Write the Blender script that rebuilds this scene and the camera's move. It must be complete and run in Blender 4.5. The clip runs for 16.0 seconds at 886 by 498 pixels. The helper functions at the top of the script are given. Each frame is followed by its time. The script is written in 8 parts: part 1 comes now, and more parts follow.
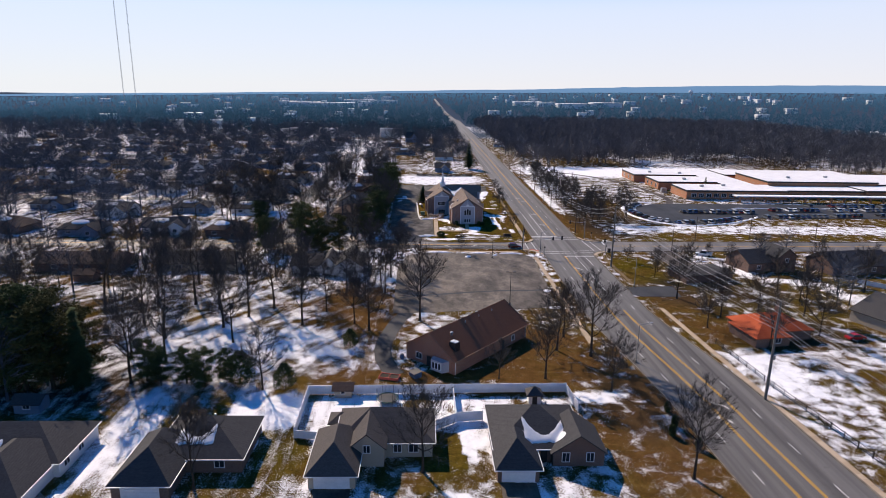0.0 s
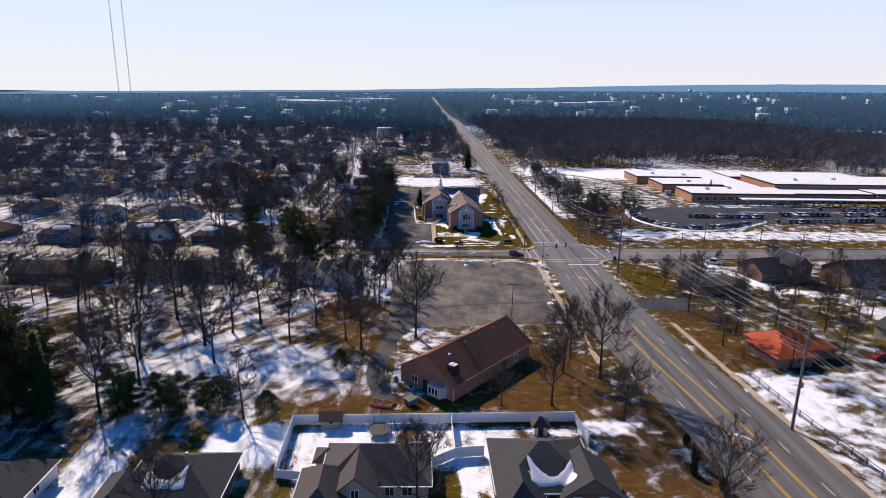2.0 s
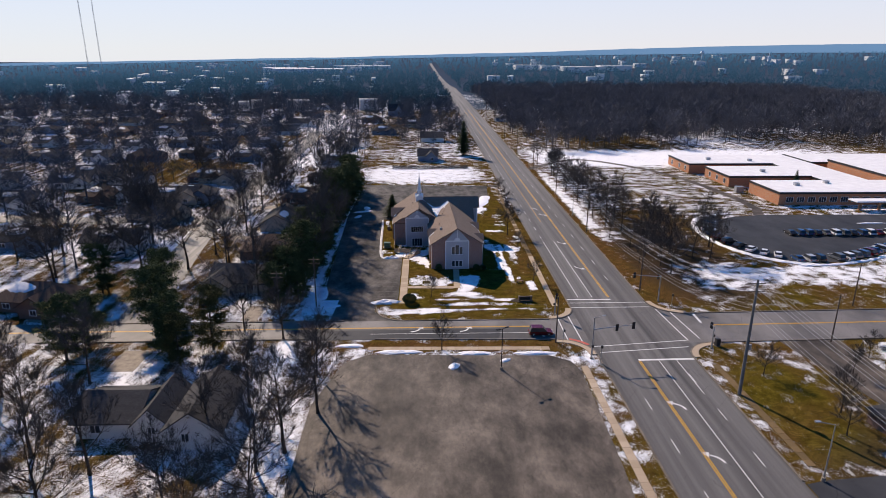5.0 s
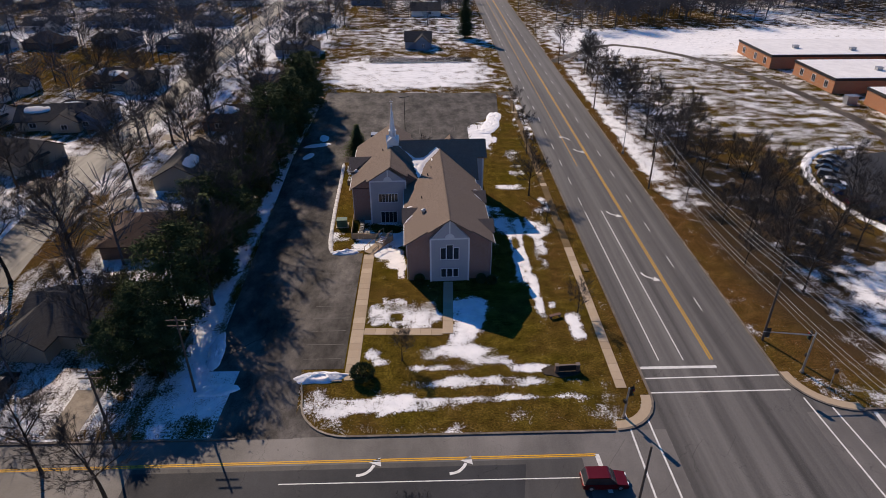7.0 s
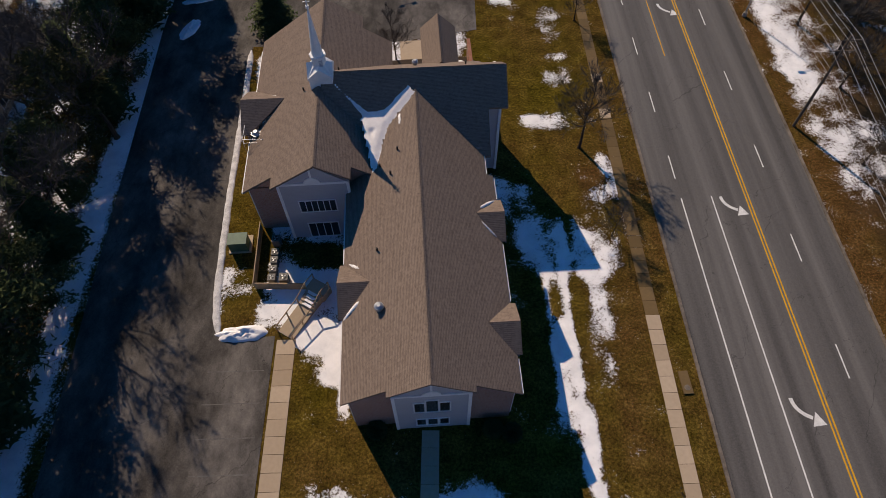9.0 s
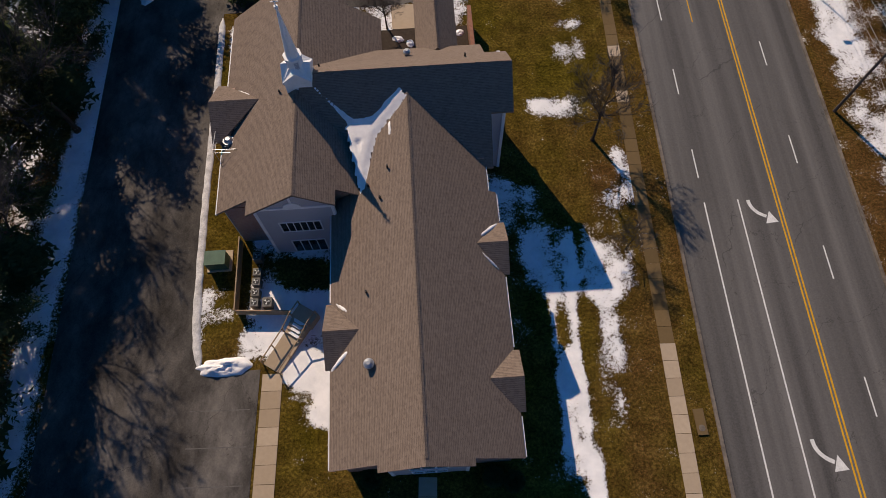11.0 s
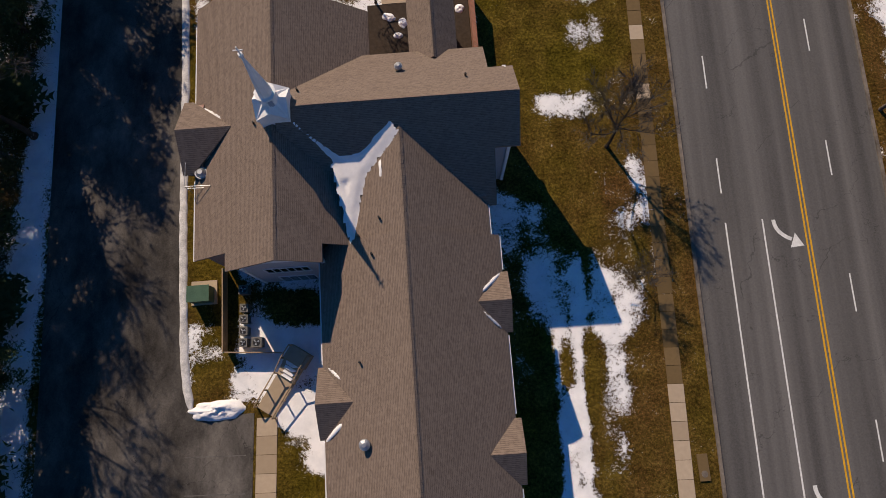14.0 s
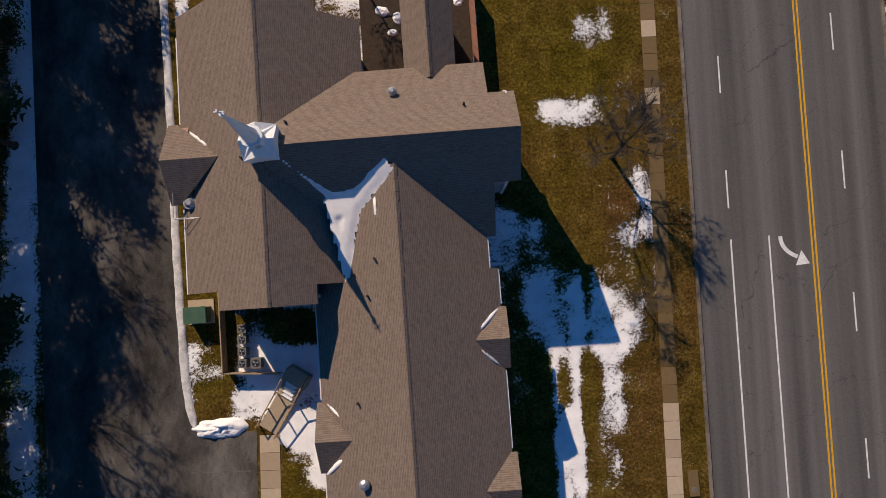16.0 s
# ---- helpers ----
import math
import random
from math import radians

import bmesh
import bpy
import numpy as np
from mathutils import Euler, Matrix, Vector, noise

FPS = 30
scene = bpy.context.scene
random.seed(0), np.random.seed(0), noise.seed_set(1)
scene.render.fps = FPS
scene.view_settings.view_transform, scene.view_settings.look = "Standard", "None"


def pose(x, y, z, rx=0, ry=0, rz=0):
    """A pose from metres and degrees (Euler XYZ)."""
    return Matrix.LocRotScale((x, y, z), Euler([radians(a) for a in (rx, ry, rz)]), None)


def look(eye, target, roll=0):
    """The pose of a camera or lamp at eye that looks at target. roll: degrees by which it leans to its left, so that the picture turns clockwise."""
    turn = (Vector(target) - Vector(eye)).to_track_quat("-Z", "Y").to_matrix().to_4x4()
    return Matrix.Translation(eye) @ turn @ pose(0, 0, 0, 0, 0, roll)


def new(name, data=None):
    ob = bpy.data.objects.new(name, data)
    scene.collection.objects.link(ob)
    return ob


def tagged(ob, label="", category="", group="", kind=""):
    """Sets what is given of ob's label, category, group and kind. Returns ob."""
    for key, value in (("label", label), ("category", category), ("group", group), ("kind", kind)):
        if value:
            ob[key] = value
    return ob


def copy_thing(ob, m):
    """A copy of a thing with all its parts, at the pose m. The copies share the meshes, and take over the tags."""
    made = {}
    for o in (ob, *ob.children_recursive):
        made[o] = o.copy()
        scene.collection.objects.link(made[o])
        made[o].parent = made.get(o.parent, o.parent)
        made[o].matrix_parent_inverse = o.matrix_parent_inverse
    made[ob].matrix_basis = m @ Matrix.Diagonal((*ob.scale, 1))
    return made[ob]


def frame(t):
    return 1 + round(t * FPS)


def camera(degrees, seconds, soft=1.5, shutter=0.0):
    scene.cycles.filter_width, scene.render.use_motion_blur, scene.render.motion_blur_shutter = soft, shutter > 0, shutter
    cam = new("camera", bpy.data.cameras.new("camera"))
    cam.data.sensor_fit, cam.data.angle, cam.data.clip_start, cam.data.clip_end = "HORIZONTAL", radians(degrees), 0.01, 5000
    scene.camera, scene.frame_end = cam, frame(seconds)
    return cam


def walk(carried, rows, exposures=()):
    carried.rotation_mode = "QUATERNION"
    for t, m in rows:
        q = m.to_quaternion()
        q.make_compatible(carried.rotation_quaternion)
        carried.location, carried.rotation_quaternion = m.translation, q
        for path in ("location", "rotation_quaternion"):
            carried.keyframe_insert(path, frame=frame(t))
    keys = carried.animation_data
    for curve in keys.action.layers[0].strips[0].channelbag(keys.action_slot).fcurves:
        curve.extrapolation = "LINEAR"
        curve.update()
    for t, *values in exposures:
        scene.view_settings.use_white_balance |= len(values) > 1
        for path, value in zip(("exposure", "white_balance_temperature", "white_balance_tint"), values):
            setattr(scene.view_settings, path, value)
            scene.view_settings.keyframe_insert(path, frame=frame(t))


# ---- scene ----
cam = camera(70.8, 16.0, soft=0.75)
PATH = [
    (0, (-45.087, -282.079, 56.839), (-45.026, -280.146, 56.332), 0.9),
    (0.5, (-44.914, -280.272, 56.88), (-44.852, -278.338, 56.372), 0.9),
    (1, (-45.002, -278.254, 57.045), (-44.937, -276.321, 56.535), 0.9),
    (1.5, (-44.783, -276.116, 57.075), (-44.719, -274.183, 56.566), 1.0),
    (2, (-44.689, -271.508, 57.33), (-44.622, -269.576, 56.818), 1.0),
    (2.5, (-44.194, -261.254, 56.928), (-44.124, -259.321, 56.419), 1.1),
    (3, (-42.767, -244.987, 55.912), (-42.696, -243.053, 55.407), 0.8),
    (3.5, (-41.289, -226.985, 54.908), (-41.215, -225.05, 54.408), 0.7),
    (4, (-40.021, -209.471, 54.238), (-39.946, -207.537, 53.732), 0.9),
    (4.2, (-38.855, -202.797, 54.027), (-38.785, -200.864, 53.517), 0.6),
    (6.3, (-31.752, -130.088, 54.136), (-31.698, -128.281, 53.281), 0.1),
    (6.5, (-31.156, -123.216, 54.042), (-31.106, -121.422, 53.159), 0.1),
    (7, (-29.912, -106.221, 53.835), (-29.868, -104.491, 52.831), -0.1),
    (7.5, (-28.617, -89.225, 53.346), (-28.585, -87.57, 52.223), -0.3),
    (8, (-28.147, -72.922, 52.102), (-28.107, -71.325, 50.899), 0.1),
    (8.5, (-27.208, -56.61, 51.771), (-27.174, -55.245, 50.31), -0.1),
    (9, (-26.157, -39.861, 52.47), (-26.133, -38.766, 50.797), -0.6),
    (9.2, (-25.409, -35.859, 52.588), (-25.403, -34.849, 50.861), -1.4),
    (10.25, (-25.3, -30.9, 52.76), (-25.297, -29.99, 50.98), -1.7),
    (11.3, (-25.184, -26.115, 52.925), (-25.182, -25.333, 51.085), -2.0),
    (11.5, (-25.215, -25.16, 52.855), (-25.212, -24.399, 51.005), -1.8),
    (12, (-25.112, -22.841, 52.985), (-25.112, -22.137, 51.114), -2.1),
    (12.5, (-24.992, -20.173, 53.245), (-24.994, -19.538, 51.349), -2.4),
    (13, (-24.791, -17.72, 53.315), (-24.799, -17.152, 51.398), -3.0),
    (13.5, (-24.661, -15.375, 53.383), (-24.672, -14.874, 51.446), -3.5),
    (14, (-24.49, -12.829, 53.52), (-24.505, -12.407, 51.565), -4.4),
    (14.5, (-24.395, -10.585, 53.494), (-24.412, -10.228, 51.526), -5.1),
    (15, (-24.261, -8.404, 53.504), (-24.281, -8.112, 51.526), -6.3),
    (15.5, (-24.069, -5.997, 53.619), (-24.093, -5.779, 51.631), -8.9),
    (16, (-23.731, -3.212, 53.774), (-23.766, -3.084, 51.779), -17.7),
]
walk(cam, [(t, look(eye, target, roll)) for t, eye, target, roll in PATH],
     [(0, 0.36, 7050, 18), (4.2, 0.36, 7050, 18), (6.3, 0.03, 7300, 18), (8.0, -0.08, 7700, 17), (9.2, -0.2, 7900, 16), (16, -0.16, 7900, 16)])

# ---------- light ----------
SUN_EL, SUN_AZ = radians(33.5), math.atan2(0.49, 0.87)
to_sun = Vector((-0.49 * math.cos(SUN_EL), 0.87 * math.cos(SUN_EL), math.sin(SUN_EL)))
world = bpy.data.worlds.new("winter_sky")
scene.world = world
world.use_nodes = True
wn = world.node_tree.nodes
sky = wn.new("ShaderNodeTexSky")
sky.sky_type, sky.sun_disc = "NISHITA", False
sky.sun_elevation, sky.sun_rotation = SUN_EL, -SUN_AZ
sky.air_density, sky.dust_density, sky.ozone_density = 1.0, 0.45, 2.2
tint = wn.new("ShaderNodeMix")
tint.data_type, tint.blend_type = "RGBA", "MULTIPLY"
tint.inputs[0].default_value, tint.inputs[7].default_value = 1.0, (0.73, 0.91, 1.36, 1)
world.node_tree.links.new(sky.outputs[0], tint.inputs[6])
deep = wn.new("ShaderNodeMix")
deep.data_type, deep.blend_type = "RGBA", "MULTIPLY"
deep.inputs[0].default_value, deep.inputs[7].default_value = 1.0, (0.03, 0.88, 1.2, 1)
world.node_tree.links.new(tint.outputs[2], deep.inputs[6])
# pale winter haze low over the horizon, the same all round
up = wn.new("ShaderNodeSeparateXYZ")
world.node_tree.links.new(wn.new("ShaderNodeTexCoord").outputs["Generated"], up.inputs[0])
low = wn.new("ShaderNodeMapRange")
low.interpolation_type = "SMOOTHSTEP"
low.inputs["From Min"].default_value, low.inputs["From Max"].default_value = 0.1, 0.26
low.inputs["To Min"].default_value, low.inputs["To Max"].default_value = 0.92, 0.0
world.node_tree.links.new(up.outputs[2], low.inputs["Value"])
haze = wn.new("ShaderNodeMix")
haze.data_type = "RGBA"
pale = wn.new("ShaderNodeMix")
pale.data_type = "RGBA"
pale.inputs[6].default_value, pale.inputs[7].default_value = (10.3, 10.8, 11.5, 1), (8.0, 10.1, 13.0, 1)
rise = wn.new("ShaderNodeMapRange")
rise.inputs["From Min"].default_value, rise.inputs["From Max"].default_value = 0.0, 0.15
world.node_tree.links.new(up.outputs[2], rise.inputs["Value"])
world.node_tree.links.new(rise.outputs[0], pale.inputs[0])
world.node_tree.links.new(pale.outputs[2], haze.inputs[7])
world.node_tree.links.new(low.outputs[0], haze.inputs[0])
world.node_tree.links.new(deep.outputs[2], haze.inputs[6])
world.node_tree.links.new(haze.outputs[2], wn["Background"].inputs[0])
wn["Background"].inputs[1].default_value = 0.066
sun = new("sun", bpy.data.lights.new("sun", "SUN"))
sun.data.energy, sun.data.angle, sun.data.color = 5.0, radians(0.5), (1.0, 0.9, 0.77)
sun.matrix_world = look(to_sun * 400, (0, 0, 0))
scene.view_settings.exposure = 0.0

# ---------- materials ----------
def mat(name, rough=0.8, metal=0.0):
    m = bpy.data.materials.new(name)
    m.use_nodes = True
    b = m.node_tree.nodes["Principled BSDF"]
    b.inputs["Roughness"].default_value, b.inputs["Metallic"].default_value = rough, metal
    b.inputs["Specular IOR Level"].default_value = 0.3
    return m, m.node_tree.nodes, m.node_tree.links, b


def place_of(nd, lk, scale=(1, 1, 1), turn=0.0, local=False):
    src = nd.new("ShaderNodeTexCoord").outputs["Object"] if local else nd.new("ShaderNodeNewGeometry").outputs["Position"]
    mp = nd.new("ShaderNodeMapping")
    mp.inputs["Scale"].default_value, mp.inputs["Rotation"].default_value = scale, (0, 0, turn)
    lk.new(src, mp.inputs["Vector"])
    return mp.outputs[0]


def noise_of(nd, lk, where, scale, detail=4, rough=0.55):
    n = nd.new("ShaderNodeTexNoise")
    n.inputs["Scale"].default_value, n.inputs["Detail"].default_value, n.inputs["Roughness"].default_value = scale, detail, rough
    lk.new(where, n.inputs["Vector"])
    return n.outputs[0]


def ramp_of(nd, lk, value, stops):
    r = nd.new("ShaderNodeValToRGB")
    e = r.color_ramp.elements
    while len(e) < len(stops):
        e.new(0.5)
    for k, (p, c) in zip(e, stops):
        k.position, k.color = p, (*c, 1) if len(c) == 3 else c
    lk.new(value, r.inputs[0])
    return r.outputs[0]


def mixed(nd, lk, fac, a, b, blend="MIX"):
    m = nd.new("ShaderNodeMix")
    m.data_type, m.blend_type = "RGBA", blend
    for sock, v in ((m.inputs[0], fac), (m.inputs[6], a), (m.inputs[7], b)):
        if isinstance(v, (int, float)):
            sock.default_value = v
        elif isinstance(v, tuple):
            sock.default_value = (*v, 1)
        else:
            lk.new(v, sock)
    return m.outputs[2]


def maths(nd, lk, op, a, b=0.0, c=0.0, clamp=False):
    m = nd.new("ShaderNodeMath")
    m.operation, m.use_clamp = op, clamp
    for sock, v in zip(m.inputs, (a, b, c)):
        if isinstance(v, (int, float)):
            sock.default_value = v
        else:
            lk.new(v, sock)
    return m.outputs[0]


def bumped(nd, lk, b, height, strength=0.4, far=0.05):
    n = nd.new("ShaderNodeBump")
    n.inputs["Strength"].default_value, n.inputs["Distance"].default_value = strength, far
    lk.new(height, n.inputs["Height"])
    lk.new(n.outputs[0], b.inputs["Normal"])


def plain(name, dark, light, scale=2.0, rough=0.7, metal=0.0, bump=0.0, local=False, stretch=(1, 1, 1)):
    """Colour between two tones by coarse and fine noise."""
    m, nd, lk, b = mat(name, rough, metal)
    where = place_of(nd, lk, stretch, local=local)
    v = maths(nd, lk, "ADD", maths(nd, lk, "MULTIPLY", noise_of(nd, lk, where, scale, 3), 0.6),
              maths(nd, lk, "MULTIPLY", noise_of(nd, lk, where, scale * 7, 3), 0.4))
    lk.new(ramp_of(nd, lk, v, [(0.3, dark), (0.7, light)]), b.inputs["Base Color"])
    if bump:
        bumped(nd, lk, b, v, bump)
    return m


def varied(name, dark, light, rough=0.6, metal=0.0):
    """One tone per object, by its random value, with fine dirt."""
    m, nd, lk, b = mat(name, rough, metal)
    info = nd.new("ShaderNodeObjectInfo")
    base = mixed(nd, lk, info.outputs["Random"], dark, light)
    n = noise_of(nd, lk, place_of(nd, lk), 3.0, 4)
    lk.new(mixed(nd, lk, maths(nd, lk, "MULTIPLY", n, 0.45), base, tuple(c * 0.6 for c in dark)), b.inputs["Base Color"])
    return m


def asphalt(name, dark, light, lane=0.0, gloss=0.4, blot=0.0):
    m, nd, lk, b = mat(name, 0.85)
    b.inputs["Specular IOR Level"].default_value = gloss
    b.inputs["Roughness"].default_value = 0.72
    fine = noise_of(nd, lk, place_of(nd, lk), 6.0, 6, 0.8)
    patch = noise_of(nd, lk, place_of(nd, lk, (0.11, 0.06, 1)), 1.0, 5, 0.6)
    streak = noise_of(nd, lk, place_of(nd, lk, (0.5, 0.008, 1)), 1.0, 3, 0.55)
    v = maths(nd, lk, "ADD", maths(nd, lk, "MULTIPLY", fine, 0.3), maths(nd, lk, "MULTIPLY", patch, 0.7 - lane))
    v = maths(nd, lk, "ADD", v, maths(nd, lk, "MULTIPLY", streak, lane))
    col = ramp_of(nd, lk, v, [(0.37, dark), (0.63, light)])
    if blot:
        worn = noise_of(nd, lk, place_of(nd, lk, (0.3, 0.16, 1)), 1.0, 7, 0.72)
        col = mixed(nd, lk, blot, col, ramp_of(nd, lk, worn, [(0.36, (0.35, 0.34, 0.33)), (0.5, (0.95, 0.94, 0.93)), (0.64, (1.7, 1.66, 1.6))]), "MULTIPLY")
    vor = nd.new("ShaderNodeTexVoronoi")
    vor.feature = "DISTANCE_TO_EDGE"
    vor.inputs["Scale"].default_value = 0.16
    wob = noise_of(nd, lk, place_of(nd, lk), 0.35, 4)
    vec = nd.new("ShaderNodeVectorMath")
    vec.operation = "MULTIPLY_ADD"
    lk.new(wob, vec.inputs[0])
    vec.inputs[1].default_value = (6, 6, 0)
    lk.new(place_of(nd, lk, (1, 0.8, 0)), vec.inputs[2])
    lk.new(vec.outputs[0], vor.inputs["Vector"])
    crack = maths(nd, lk, "LESS_THAN", vor.outputs[0], 0.0035)
    seen = maths(nd, lk, "MULTIPLY", crack, maths(nd, lk, "GREATER_THAN", patch, 0.47))
    lk.new(mixed(nd, lk, maths(nd, lk, "MULTIPLY", seen, 0.45), col, tuple(c * 0.4 for c in dark)), b.inputs["Base Color"])
    bumped(nd, lk, b, fine, 0.25, 0.02)
    return m


def shingles(name, dark, light, row=0.078, axis=1):
    """Asphalt shingles: courses as thin shadow lines, tabs with their own tone."""
    m, nd, lk, b = mat(name, 0.95)
    b.inputs["Specular IOR Level"].default_value = 0.12
    pos = nd.new("ShaderNodeTexCoord").outputs["Object"]
    sep = nd.new("ShaderNodeSeparateXYZ")
    lk.new(pos, sep.inputs[0])
    along = maths(nd, lk, "ADD", sep.outputs[0], sep.outputs[1])
    com = nd.new("ShaderNodeCombineXYZ")
    lk.new(along, com.inputs[0])
    lk.new(sep.outputs[2], com.inputs[1])
    br = nd.new("ShaderNodeTexBrick")
    br.inputs["Scale"].default_value = 1.0
    br.inputs["Mortar Size"].default_value, br.inputs["Brick Width"].default_value, br.inputs["Row Height"].default_value = 0.009, 0.3, row
    half = [(0.5 * a + 0.5 * c) for a, c in zip(dark, light)]
    br.inputs["Color1"].default_value, br.inputs["Color2"].default_value = (*[0.6 * a + 0.4 * c for a, c in zip(dark, half)], 1), (*[0.6 * a + 0.4 * c for a, c in zip(light, half)], 1)
    br.inputs["Mortar"].default_value = (*(c * 0.6 for c in dark), 1)
    lk.new(com.outputs[0], br.inputs["Vector"])
    worn = noise_of(nd, lk, place_of(nd, lk), 0.6, 5, 0.65)
    fine = ramp_of(nd, lk, noise_of(nd, lk, place_of(nd, lk, (1, 1, 2)), 3.5, 5, 0.75), [(0.38, (0, 0, 0)), (0.64, (1, 1, 1))])
    col = mixed(nd, lk, maths(nd, lk, "MULTIPLY", worn, 0.5), br.outputs[0], tuple(c * 0.75 for c in dark))
    col = mixed(nd, lk, maths(nd, lk, "MULTIPLY", fine, 0.4), col, light)
    lk.new(col, b.inputs["Base Color"])
    bumped(nd, lk, b, br.outputs[1], 0.3, -0.01)
    return m


def brickwork(name, one, two, mortar):
    m, nd, lk, b = mat(name, 0.85)
    pos = nd.new("ShaderNodeTexCoord").outputs["Object"]
    sep = nd.new("ShaderNodeSeparateXYZ")
    lk.new(pos, sep.inputs[0])
    com = nd.new("ShaderNodeCombineXYZ")
    lk.new(maths(nd, lk, "ADD", sep.outputs[0], sep.outputs[1]), com.inputs[0])
    lk.new(sep.outputs[2], com.inputs[1])
    br = nd.new("ShaderNodeTexBrick")
    br.inputs["Scale"].default_value = 1.0
    br.inputs["Mortar Size"].default_value, br.inputs["Brick Width"].default_value, br.inputs["Row Height"].default_value = 0.01, 0.215, 0.075
    for k, c in (("Color1", one), ("Color2", two), ("Mortar", mortar)):
        br.inputs[k].default_value = (*c, 1)
    lk.new(com.outputs[0], br.inputs["Vector"])
    worn = noise_of(nd, lk, place_of(nd, lk), 0.5, 4, 0.6)
    lk.new(mixed(nd, lk, maths(nd, lk, "MULTIPLY", worn, 0.45), br.outputs[0], tuple(c * 0.6 for c in one)), b.inputs["Base Color"])
    bumped(nd, lk, b, br.outputs[1], 0.4, -0.01)
    return m


def siding(name, tone, row=0.18):
    m, nd, lk, b = mat(name, 0.55)
    sep = nd.new("ShaderNodeSeparateXYZ")
    lk.new(nd.new("ShaderNodeNewGeometry").outputs["Position"], sep.inputs[0])
    saw = maths(nd, lk, "FRACT", maths(nd, lk, "DIVIDE", sep.outputs[2], row))
    dirt = noise_of(nd, lk, place_of(nd, lk), 0.8, 5)
    col = mixed(nd, lk, maths(nd, lk, "MULTIPLY", dirt, 0.35), tone, tuple(c * 0.65 for c in tone))
    lk.new(col, b.inputs["Base Color"])
    bumped(nd, lk, b, saw, 0.8, 0.02)
    return m


def ground_material():
    """Dormant lawn, leaf litter and patchy old snow; the mesh carries how much snow lies and how brown the grass is."""
    m, nd, lk, b = mat("winter_ground", 0.95)
    b.inputs["Specular IOR Level"].default_value = 0.0
    at = nd.new("ShaderNodeAttribute")
    at.attribute_name = "snow"
    tone = nd.new("ShaderNodeAttribute")
    tone.attribute_name = "brown"
    here = place_of(nd, lk)
    big = noise_of(nd, lk, here, 0.09, 5, 0.6)
    mid = noise_of(nd, lk, here, 0.55, 6, 0.65)
    fine = noise_of(nd, lk, here, 4.0, 6, 0.82)
    g = ramp_of(nd, lk, mid, [(0.3, (0.045, 0.036, 0.006)), (0.5, (0.105, 0.079, 0.013)), (0.72, (0.185, 0.135, 0.025))])
    d = ramp_of(nd, lk, mid, [(0.3, (0.06, 0.034, 0.012)), (0.5, (0.108, 0.063, 0.022)), (0.72, (0.17, 0.102, 0.04))])
    which = maths(nd, lk, "MULTIPLY_ADD", maths(nd, lk, "SUBTRACT", big, 0.5), 2.2, tone.outputs["Fac"], True)
    grass = mixed(nd, lk, which, g, d)
    grain = noise_of(nd, lk, here, 9.0, 4, 0.8)
    litter = maths(nd, lk, "MULTIPLY", maths(nd, lk, "GREATER_THAN", grain, 0.54), maths(nd, lk, "MULTIPLY", which, 0.75))
    grass = mixed(nd, lk, litter, grass, (0.21, 0.095, 0.038))
    grass = mixed(nd, lk, 0.8, grass, ramp_of(nd, lk, fine, [(0.38, (0.1, 0.1, 0.08)), (0.5, (0.62, 0.62, 0.6)), (0.62, (1.45, 1.42, 1.35))]), "MULTIPLY")
    litter_haze = nd.new("ShaderNodeAttribute")
    litter_haze.attribute_name = "litter_haze"
    soaked = maths(nd, lk, "MULTIPLY", litter_haze.outputs["Fac"], maths(nd, lk, "MULTIPLY_ADD", mid, 1.0, 0.4), 0.0, True)
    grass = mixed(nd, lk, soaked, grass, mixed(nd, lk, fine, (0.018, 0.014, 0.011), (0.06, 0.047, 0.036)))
    # values above 1: far ground coloured blue to stand in for haze
    grass = mixed(nd, lk, maths(nd, lk, "SUBTRACT", litter_haze.outputs["Fac"], 1.0, 0.0, True), grass, (0.045, 0.066, 0.098))
    lines = noise_of(nd, lk, place_of(nd, lk, (0.36, 0.045, 1)), 1.0, 5, 0.6)
    across = noise_of(nd, lk, place_of(nd, lk, (0.07, 0.24, 1)), 1.0, 5, 0.6)
    turned = nd.new("ShaderNodeMapping")
    turned.inputs["Scale"].default_value = (0.07, 0.3, 1)
    lk.new(place_of(nd, lk, (1, 1, 1), -0.94), turned.inputs["Vector"])
    slant = noise_of(nd, lk, turned.outputs[0], 1.0, 5, 0.6)
    band = nd.new("ShaderNodeAttribute")
    band.attribute_name = "band"
    pick_across = maths(nd, lk, "MULTIPLY", band.outputs["Fac"], 1.0, 0.0, True)
    pick_slant = maths(nd, lk, "SUBTRACT", band.outputs["Fac"], 1.0, 0.0, True)
    lines = maths(nd, lk, "ADD", lines, maths(nd, lk, "MULTIPLY", pick_across, maths(nd, lk, "SUBTRACT", across, lines)))
    lines = maths(nd, lk, "ADD", lines, maths(nd, lk, "MULTIPLY", pick_slant, maths(nd, lk, "SUBTRACT", slant, lines)))
    lump = noise_of(nd, lk, here, 0.28, 6, 0.62)
    st = nd.new("ShaderNodeAttribute")
    st.attribute_name = "streak"
    n = maths(nd, lk, "ADD", lump, maths(nd, lk, "MULTIPLY", st.outputs["Fac"], maths(nd, lk, "SUBTRACT", lines, lump)))
    n = maths(nd, lk, "ADD", n, maths(nd, lk, "MULTIPLY", maths(nd, lk, "SUBTRACT", noise_of(nd, lk, here, 3.6, 7, 0.9), 0.5), 1.2))
    v = maths(nd, lk, "MULTIPLY_ADD", maths(nd, lk, "SUBTRACT", n, 0.5), 2.0, at.outputs["Fac"])
